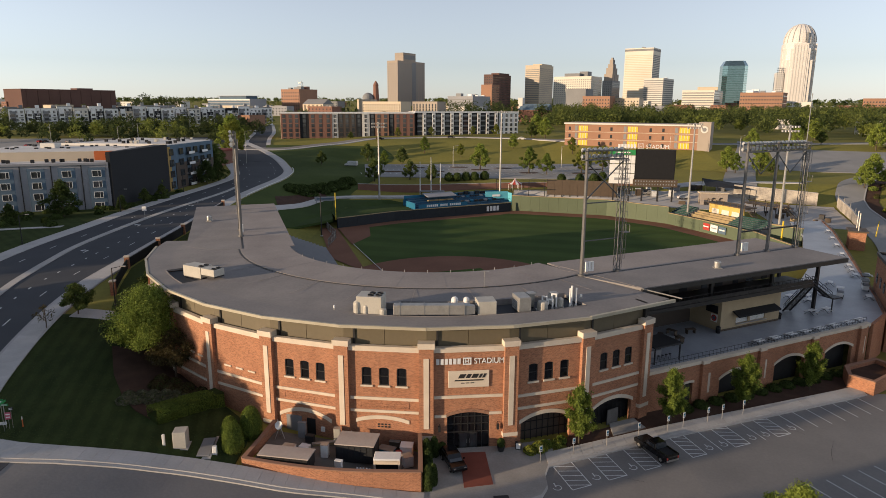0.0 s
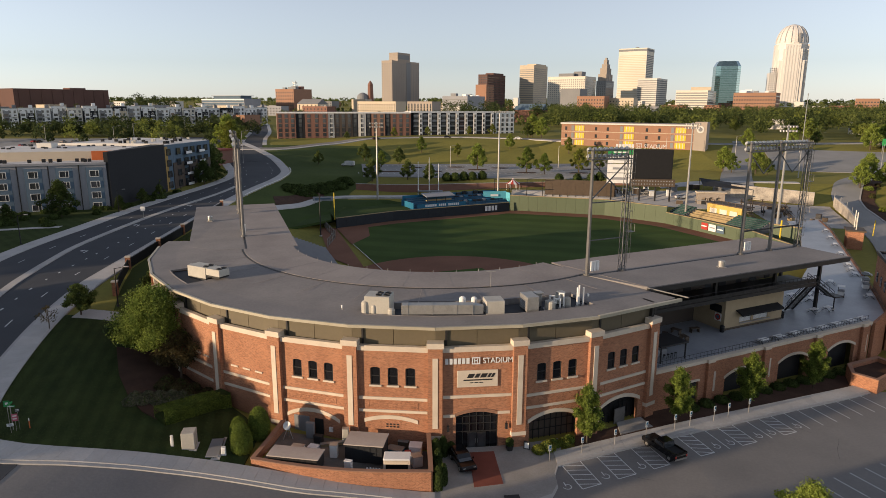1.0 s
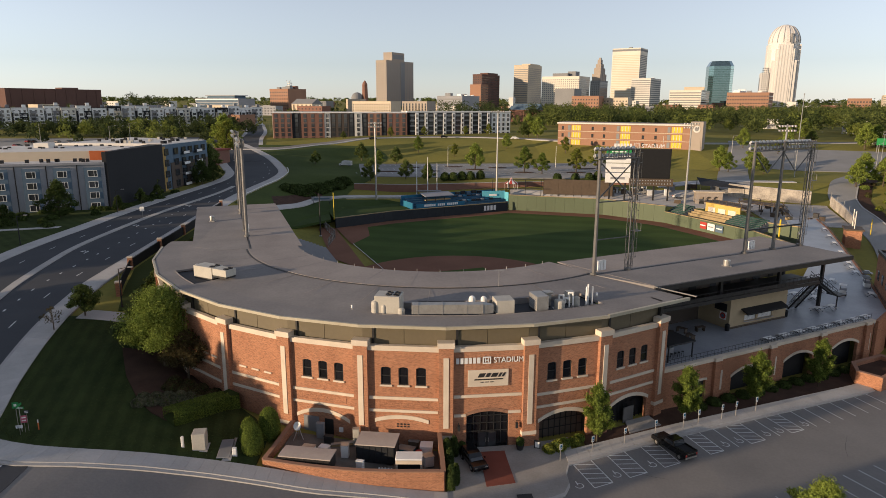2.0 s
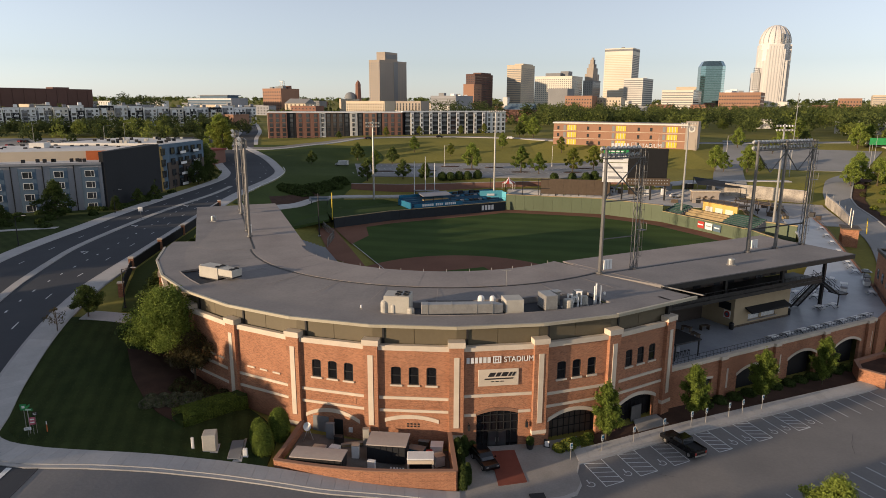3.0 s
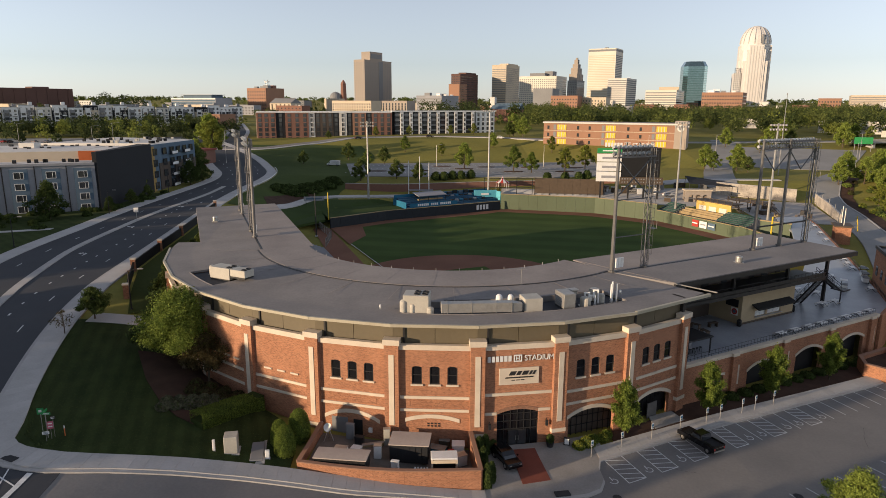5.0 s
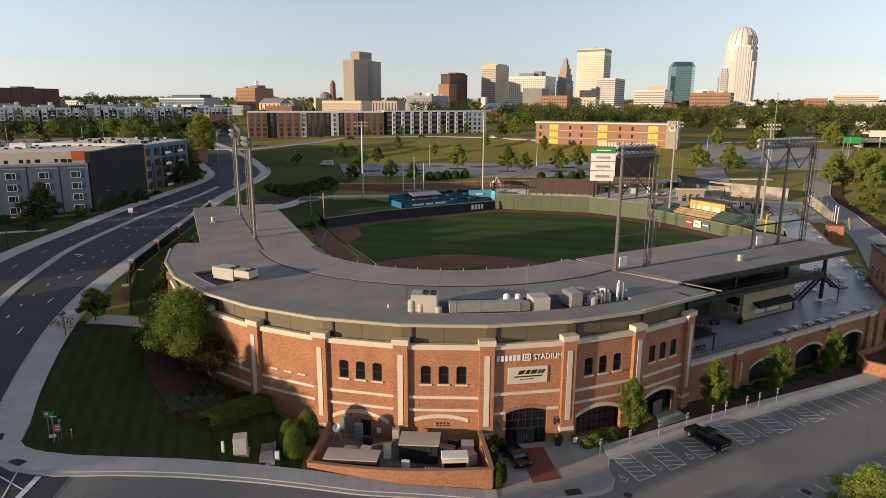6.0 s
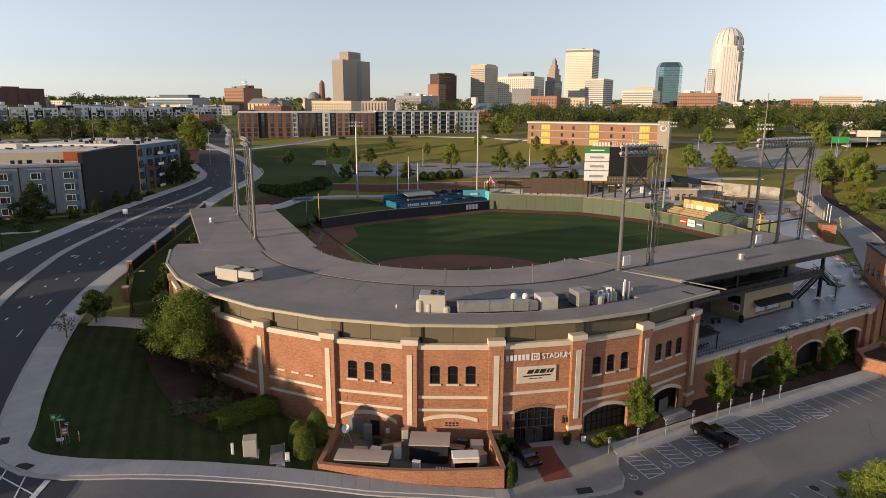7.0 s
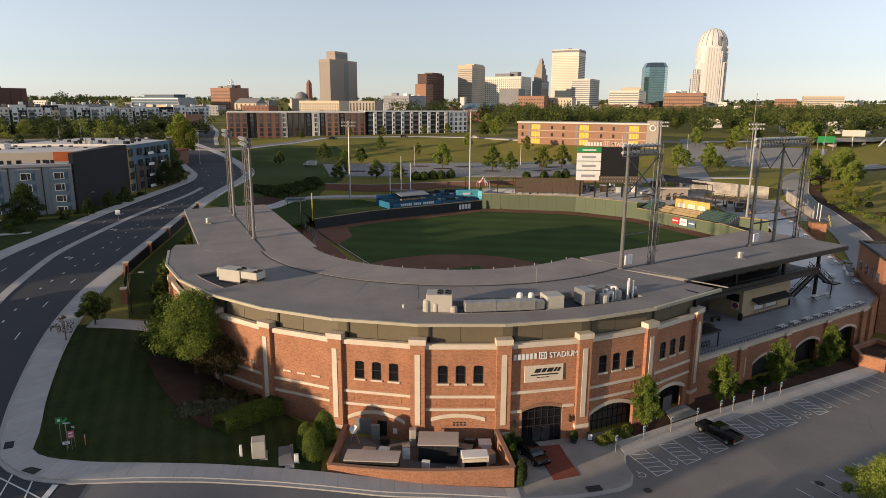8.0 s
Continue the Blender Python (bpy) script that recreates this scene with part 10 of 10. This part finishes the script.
for i, (x, y, h, r) in enumerate(((17.6, 75.9, 7.9, 1.75), (31.4, 81.6, 7.8, 1.9), (44.2, 87.6, 7.9, 1.9), (57.6, 94.2, 7.7, 1.75))):
    spire_tree(on(x, y, 0.2, i * 70), h, r, LEAF, "upright young street tree with fresh leaves", 20 + i, "trees along the terrace")
for i, (x, y, h, r) in enumerate(((35.4, 56.6, 6.5, 3.0), (45, 52, 6.0, 3.0), (52, 55, 6.5, 3.2))):
    tree_thing("car_park_tree", on(x, y, 0, i * 50), h, r, LEAF_B, "bright yellow-green car park tree", 30 + i, 14000, 0.15, 0.2, 60, "car park trees")
# clipped shrubs
for i, (x, y, r, h) in enumerate(((-23.9, 73.8, 1.3, 4.1), (-26.0, 72.3, 1.05, 3.3), (-25.0, 70.2, 1.2, 3.8))):
    dome_shrub(on(x, y), r, h, LEAF, "tall clipped dome-shaped evergreen", 40 + i, leaves=6500, size=0.09, group="dome evergreens")
for i, (x, y, r, h) in enumerate(((-1.6, 65.6, 0.5, 3.0), (-1.0, 66.6, 0.45, 2.6), (-1.7, 69.0, 0.55, 3.1), (-1.9, 71.6, 0.6, 3.0), (-1.0, 72.7, 0.55, 2.6), (-1.6, 67.4, 0.45, 2.3))):
    dome_shrub(on(x, y, 0.2), r, h, LEAF_D, "narrow upright evergreen by the yard wall", 50 + i, "upright_evergreen", 1100, 0.14, "evergreens by the yard")
for i, (x, y) in enumerate(((0.0, 73.0), (7.4, 74.0))):
    dome_shrub(pose(x, y, 1.0), 0.5, 1.0, LEAF_D, "clipped ball shrub in a pot", 60 + i, leaves=500, size=0.1)
for i, (x, y, r) in enumerate(((12.3, 74.2, 1.0), (13.2, 75.0, 0.8), (14.6, 75.4, 0.75), (15.4, 76.2, 0.7), (11.0, 73.6, 0.8))):
    dome_shrub(on(x, y, 0.15), r, r * 1.2, (LEAF_Y, LEAF)[i % 2], "low rounded shrub by the entrance", 65 + i, "low_shrub", 600, 0.12, "low shrubs by the entrance")
for j in range(14):
    s = 5.5 + j * 3.1
    p = T0 + RWD * s + RN * 1.3
    dome_shrub(on(p.x, p.y, 0.1), 1.1, 1.0, LEAF_D, "low dark shrub in the bed", 90 + j, "low_shrub", 420, 0.16, "shrubs along the terrace wall")
# hedge and grey shrubs on the bank
hed = thing("hedge", Matrix.Identity(4), "long clipped green hedge below the curved wall", "hedge")
ha, hb2 = Vector((-36.4, 74.4)), Vector((-30.6, 82.0))


def hedge_shape(g):
    t = g.uniform(0, 1)
    a = g.integers(3)
    u, v = g.uniform(-1, 1), g.uniform(0, 1)
    p = ha.lerp(hb2, t)
    d = (hb2 - ha).normalized()
    r = Vector((d.y, -d.x))
    n = np.array([0, 0, 1.0]) if a == 0 else np.array([r.x, r.y, 0.2]) * (1 if a == 1 else -1)
    off = u if a == 0 else (1.0 if a == 1 else -1.0)
    q = p + r * off * 1.2
    z = ground(p.x, p.y) + (1.95 if a == 0 else v * 1.95)
    return np.array([q.x, q.y, z]) + g.normal(0, 0.03, 3), n


ob = new("foliage", leaf_cloud("foliage", hedge_shape, 11000, 0.1, 77, LEAF))
ob.parent = hed
# Dark box inside the hedge gives its gaps a shaded colour
bm = bmesh.new()
c = (ha + hb2) / 2
bx(bm, c.x, c.y, ground(c.x, c.y) - 1.5, (hb2 - ha).length, 2.2, 2.9, math.atan2((hb2 - ha).y, (hb2 - ha).x))
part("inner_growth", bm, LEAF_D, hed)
SAGE = foliage("sage_leaves", (0.16, 0.16, 0.10), (0.09, 0.09, 0.05))
for i in range(11):
    x, y = -41.5 + (i % 6) * 1.35, 77.5 + (i // 6) * 1.6 + (i % 6) * 0.6
    dome_shrub(on(x, y, 0.1), 0.85, 1.0, SAGE, "pale sage-grey tufted shrub", 110 + i, "tufted_shrub", 420, 0.18, "sage shrubs on the bank")
for i in range(9):
    x, y = -39.5 + (i % 5) * 1.9, 82.6 + (i // 5) * 1.8 - (i % 5) * 0.3
    dome_shrub(on(x, y, 0.1), 1.0, 1.2, LEAF_R, "dark rust-coloured shrub on the bank", 125 + i, "rust_shrub", 420, 0.2, "rust shrubs on the bank")

# trees on the hill and round the car parks
protos = [tree_thing("car_park_tree", on(18.1, 318.6), 12.5, 4.6, LEAF_B, "leafy tree in the upper car park", 201, 5200, 0.34, 0.2, 36, "upper car park trees"),
          tree_thing("car_park_tree", on(40.5, 306), 12.0, 3.8, LEAF, "leafy tree in the upper car park", 202, 4200, 0.34, 0.22, 26, "upper car park trees"),
          tree_thing("car_park_tree", on(-30.3, 284), 9.5, 3.6, LEAF_M, "darker tree at the car park's edge", 203, 4200, 0.32, 0.2, 26, "upper car park trees"),
          tree_thing("car_park_tree", on(65, 305), 11.5, 3.6, LEAF_Y, "yellow-green tree in the upper car park", 204, 3600, 0.34, 0.2, 24, "upper car park trees")]
protos.append(tree_thing("dark_tree", on(-112, 188), 10.5, 4.2, LEAF_D, "dark tree across the avenue", 205, 5200, 0.32, 0.12, 34, "trees across the avenue"))
spots = [(-14.8, 287, 2, 0.75), (-5, 284, 2, 0.7), (-22, 345, 2, 0.8), (-42, 362, 2, 0.85), (41.8, 391, 0, 0.6), (74, 374, 3, 0.7), (78, 317, 3, 0.9), (104, 391, 2, 0.6), (-11, 381, 1, 0.65), (48, 300, 1, 0.7), (10, 372, 3, 0.55), (-30, 330, 1, 0.6), (-62, 330, 2, 0.7),
         (136, 311, 0, 1.1), (138, 306, 1, 0.9), (149, 305, 0, 1.15), (152, 300, 2, 0.9), (169, 358, 0, 1.0), (182, 345, 3, 0.9), (196, 362, 0, 1.0), (172, 263, 0, 1.0), (178, 268, 0, 1.15), (187, 257, 0, 1.0), (184, 264, 0, 1.05), (194, 262, 0, 0.95), (178, 246, 3, 0.75), (172, 238, 3, 0.7), (205, 285, 0, 1.1), (216, 296, 0, 1.0), (166, 226, 3, 0.6), (183, 240, 1, 0.6),
         (227, 400, 0, 1.2), (236, 356, 0, 1.3), (246, 362, 1, 1.2), (215, 372, 2, 1.0), (110, 402, 2, 0.7), (84, 408, 1, 0.8), (95, 412, 3, 0.7), (66, 425, 0, 0.9), (58, 432, 2, 0.9), (62, 440, 0, 1.0),
         (-8, 440, 3, 0.5), (-30, 430, 3, 0.5), (20, 448, 3, 0.5), (36, 450, 3, 0.6), (-60, 424, 2, 0.5),
         (-106.5, 236, 2, 0.9), (-104, 292, 2, 1.3), (-106, 302, 2, 1.3), (-109.5, 342, 3, 1.75), (-114, 352, 0, 1.7), (-100, 215, 2, 0.5), (-99, 226, 2, 0.5), (-122, 179, 4, 0.5), (-100, 199, 4, 0.45), (-96, 262, 4, 0.9), (-94, 270, 4, 0.8), (-139, 172, 4, 0.45)]
for i, (x, y, k, s) in enumerate(spots):
    s *= 0.85 if x > 120 else 1.15 if x > -60 else 1.0
    c = copy_thing(protos[k], on(x, y, 0, i * 61) @ Matrix.Scale(s, 4))
    if x < -90:
        tagged(c, "dark tree across the avenue", "tree", "trees across the avenue")
    elif x > 120:
        tagged(c, "leafy tree beside the service road", "tree", "trees by the service road")
    elif y > 400:
        tagged(c, "young tree along the hill street", "tree", "trees by the hill street")
for i, (x, y) in enumerate(((2.5, 285), (6.2, 285), (10.1, 286.5), (13.9, 286.5), (18.4, 288), (60, 284), (66, 283), (52, 284), (70, 284))):
    dome_shrub(on(x, y, 0.2), 1.9, 3.4, LEAF_D, "round dark shrub above the retaining wall", 140 + i, "round_shrub", 380, 0.36, "round shrubs above the wall")
rngs = random.Random(12)
for i in range(64):
    u = rngs.random()
    x, y = -60 + u * 20 + rngs.uniform(-2.5, 2.5), 258 + u * 22 + rngs.uniform(-7, 7)
    dome_shrub(on(x, y), rngs.uniform(1.4, 2.4), rngs.uniform(1.2, 2.2), LEAF_D, "dark shrub on the shaded bank", 160 + i, "bank_shrub", 260, 0.4, "shrubs on the bank")
for i in range(44):
    x, y = rngs.uniform(-124, -101), rngs.uniform(172, 240)
    dome_shrub(on(x + (y - 200) * 0.15, y), rngs.uniform(1.0, 1.8), rngs.uniform(1.0, 1.8), LEAF_D, "low shrub before the flats", 200 + i, "low_shrub", 220, 0.35, "shrubs before the flats")


for i in range(40):
    p = PATH[min(len(PATH) - 1, 24 + i)]
    q = p + Vector((rngs.uniform(13.5, 30), rngs.uniform(-3, 3)))
    dome_shrub(on(q.x, q.y), rngs.uniform(0.8, 1.9), rngs.uniform(0.9, 2.0), (LEAF_B, LEAF_Y, LEAF_R, LEAF_M)[i % 4], "rounded shrub on the slope beside the service road", 260 + i, "slope_shrub", 240, 0.3, "shrubs beside the service road")


# far woods as massed foliage
def woods(name, spots, seed, mat, label, quads=46, size=1.5, lobes=7):
    """Massed trees, each a cluster of leafy lobes of uneven height over a dark gap."""
    rng = np.random.default_rng(seed)
    P, N = [], []
    for x, y, h, r in spots:
        z = rolling(x, y)
        a = np.arange(lobes) * 2.399 + rng.uniform(0, 6)
        t = (np.arange(lobes) + rng.uniform(0.2, 0.8, lobes)) / lobes
        rad = r * 0.62 * np.sin(np.pi * (0.22 + 0.74 * t)) * rng.uniform(0.7, 1.15, lobes)
        c = np.stack([x + rad * np.cos(a), y + rad * np.sin(a), z + h * (0.3 + 0.56 * t)], 1)
        k = rng.integers(lobes, size=quads)
        n = rng.normal(0, 1, (quads, 3))
        n /= np.linalg.norm(n, axis=1)[:, None]
        n[:, 2] = n[:, 2] * 0.85 + 0.15
        lr = r * rng.uniform(0.34, 0.56, lobes)[k][:, None]
        P.append(c[k] + n * lr * rng.uniform(0.6, 1.08, (quads, 1)) * np.array([1, 1, 0.9]))
        N.append(n)
    P, N = np.concatenate(P), np.concatenate(N)
    it = iter(range(len(P)))

    def shape(g):
        i = next(it)
        return P[i], N[i]
    ob = new(name, leaf_cloud(name, shape, len(P), size, seed + 1, mat, 0.45))
    return tagged(ob, label, "trees", kind="stuff")


def scatter(n, seed, fn, hmin, hmax):
    r = random.Random(seed)
    out = []
    while len(out) < n:
        y = r.uniform(390, 1700)
        x = r.uniform(-0.78, 0.85) * y
        if fn(x, y):
            if any(abs(x - a) < 24 and abs(y - b) < 17 for a, b in placed):
                continue
            h = r.uniform(hmin, hmax)
            out.append((x, y, h, h * r.uniform(0.32, 0.5)))
    return out


in_wood = lambda x, y: x > 0.13 * y + 10 and y < 860 and y > 470 - min(110, max(0, x - 130))
woods("far_woods", scatter(330, 1, in_wood, 12, 21), 5, WOOD_A, "dense green wood between ballpark and downtown", 210, 0.95, 9)
woods("far_woods", scatter(170, 2, in_wood, 9, 17), 6, WOOD_B, "fresh green treetops among the wood", 200, 0.9, 8)
woods("far_woods", scatter(150, 22, in_wood, 11, 19), 16, WOOD_C, "deep green trees in the wood", 200, 0.95, 8)
in_town = lambda x, y: y > 520 and not (-130 < x < 70 and y < 540) and not (x > 0.13 * y and y < 860)
woods("town_trees", scatter(650, 3, in_town, 7, 13), 7, WOOD_A, "dark trees among the town's roofs", 40, 1.6)
woods("town_trees", scatter(260, 4, in_town, 7, 12), 8, WOOD_B, "spring trees among the town's roofs", 36, 1.5)
left_wood = lambda x, y: x < -0.3 * y and y < 640
woods("left_trees", scatter(150, 9, left_wood, 7, 12), 9, WOOD_C, "dark trees behind the flats", 190, 0.75)
woods("left_trees", scatter(28, 10, left_wood, 9, 14), 11, WOOD_B, "yellow-green trees behind the flats", 210, 0.75)
behind_flats = random.Random(61)
grove = [(behind_flats.uniform(-320, -122), behind_flats.uniform(434, 462), behind_flats.uniform(7, 12)) for _ in range(64)]
woods("left_trees", [(x, y, h, h * 0.55) for x, y, h in grove[:44]], 41, WOOD_C, "dark trees along the car park behind the flats", 260, 0.75, 9)
woods("left_trees", [(x, y - 4, h * 1.1, h * 0.55) for x, y, h in grove[44:]], 43, WOOD_B, "yellow-green trees along the car park", 260, 0.75, 9)
woods("town_trees", [(behind_flats.uniform(5, 105), behind_flats.uniform(600, 800), h, h * 0.36) for h in [behind_flats.uniform(17, 25) for _ in range(34)]], 31, WOOD_C, "tall dark trees behind the white flats", 190, 1.0, 8)
woods("town_trees", [(behind_flats.uniform(-350, -300) * 1.25, behind_flats.uniform(880, 960), h, h * 0.45) for h in [behind_flats.uniform(20, 30) for _ in range(14)]], 33, WOOD_C, "dark trees beside the brick warehouse", 220, 1.3, 8)
rr = random.Random(77)
ridge = [(x, y, rr.uniform(9, 16), rr.uniform(9, 16)) for x, y in [(rr.uniform(-0.85, 0.95) * yy, yy) for yy in [rr.uniform(1700, 3800) for _ in range(900)]]]
woods("ridge_woods", ridge, 13, WOOD_A, "dark wooded ridge on the horizon", 26, 4.0)

# unseen trees added on the far corner and avenue to shade lawn, street, verge
shade = tree_thing("corner_tree", on(-90, 51), 10.5, 5.8, LEAF, "broad unseen tree added to shade the street corner", 301, 2600, 0.62, 0.08, 44, "trees on the street corner")
for i, (x, y, s) in enumerate(((-92, 52, 1.0), (-100, 60, 1.05), (-66, 14, 0.9), (-106, 70, 1.3), (-98, 46, 1.0), (-112, 80, 1.3), (-60, 4, 0.9), (-72, 4, 1.0), (-96, 68, 1.4), (-90, 60, 0.95), (-118, 90, 1.4), (-110, 62, 1.1),
                               (-48, 20, 1.1), (-52, 12, 1.15), (-42, -6, 1.15), (-128, 128, 1.3), (-136, 140, 1.3), (-146, 150, 1.4), (-150, 132, 1.4), (-160, 146, 1.4), (-140, 120, 1.3), (-170, 158, 1.4), (-132, 112, 1.3), (-158, 120, 1.5))):
    copy_thing(shade, on(x, y, 0, i * 47) @ Matrix.Scale(s, 4))


# Narrow unseen crowns added to throw the thin shade bands on asphalt and wall
for i, (x, y, h, r) in enumerate(((-95, 13.7, 20, 2.6), (-101, 10.8, 18, 2.4), (-96, 52.8, 15.5, 3.0), (-93, 55.2, 12.0, 2.4))):
    tree_thing("corner_poplar", on(x, y), h, r, LEAF_M, "tall narrow unseen tree added for its shadow", 330 + i, 5200, 0.5, 0.1, 40, "poplars across the street", 0.4, 0.8)


# concrete slabs of the pavements, each with its own edges
def resample(pts, n):
    pts = [Vector((p[0], p[1])) for p in pts]
    cum = [0.0]
    for a, b in zip(pts, pts[1:]):
        cum.append(cum[-1] + (b - a).length)
    xs_, ys_ = [p.x for p in pts], [p.y for p in pts]
    return [Vector((float(np.interp(cum[-1] * k / n, cum, xs_)), float(np.interp(cum[-1] * k / n, cum, ys_)))) for k in range(n + 1)]


def slabs(parent, outer, inner, n, lift, across=1):
    """Slabs laid between two edge lines, with open joints."""
    o, i = resample(outer, n), resample(inner, n)
    for k in range(n):
        for c in range(across):
            v0, v1 = c / across, (c + 1) / across
            q = [o[k].lerp(i[k], v0), o[k + 1].lerp(i[k + 1], v0), o[k + 1].lerp(i[k + 1], v1), o[k].lerp(i[k], v1)]
            mid = (q[0] + q[1] + q[2] + q[3]) / 4
            q = [p + (mid - p).normalized() * 0.022 for p in q]
            bm = bmesh.new()
            top = [bm.verts.new((p.x, p.y, ground(p.x, p.y) + lift)) for p in q]
            low = [bm.verts.new((p.x, p.y, ground(p.x, p.y) + lift - 0.08)) for p in q]
            bm.faces.new(top)
            for e in range(4):
                bm.faces.new((low[e], low[(e + 1) % 4], top[(e + 1) % 4], top[e]))
            bmesh.ops.recalc_face_normals(bm, faces=bm.faces)
            part("slab", bm, WALK_SLAB, parent)


find = lambda name: bpy.data.objects[name]
slabs(find("corner_pavement"), corner_out, corner_in, 26, 0.345)
fx = [x for x in us if -42 <= x <= -2]
slabs(find("front_pavement"), [(x, kerb(x)) for x in fx], [(x, kerb(x) + pave_depth(x)) for x in fx], 26, 0.345)
cx_ = [x for x in us if 12.9 <= x <= 66]
slabs(find("car_park_pavement"), [(x, kerb(x)) for x in cx_], [(x, kerb(x) + 2.6) for x in cx_], 34, 0.295)
av = [p for p in AVENUE[PAVE:] if p.y < 150]
slabs(find("pavement"), av, [p + Vector((3.5, -0.6)) for p in av], 26, 0.345)

# loose blades and weeds that roughen the lawn
def blades(g):
    y = g.uniform(67.5, 103)
    x0 = float(np.interp(y, [66.6, 67.7, 69.9, 71.6, 77.6, 92, 104], [-47, -51.6, -54, -54.8, -57.3, -62.4, -65.8]))
    x = x0 + (g.uniform(0, 1) ** 1.7) * (-25 - smooth(72, 100, y) * 21 - x0)
    return np.array([x, y, ground(x, y) + 0.26]), np.array([g.normal(0, 0.3), g.normal(0, 0.3), 1.0])


ob = new("lawn_blades", leaf_cloud("lawn_blades", blades, 20000, 0.06, 501, foliage("grass_blades", (0.075, 0.095, 0.03), (0.05, 0.068, 0.02), 0.25)))
tagged(ob, "uneven grass blades and weeds on the lawn", "grass", kind="stuff")
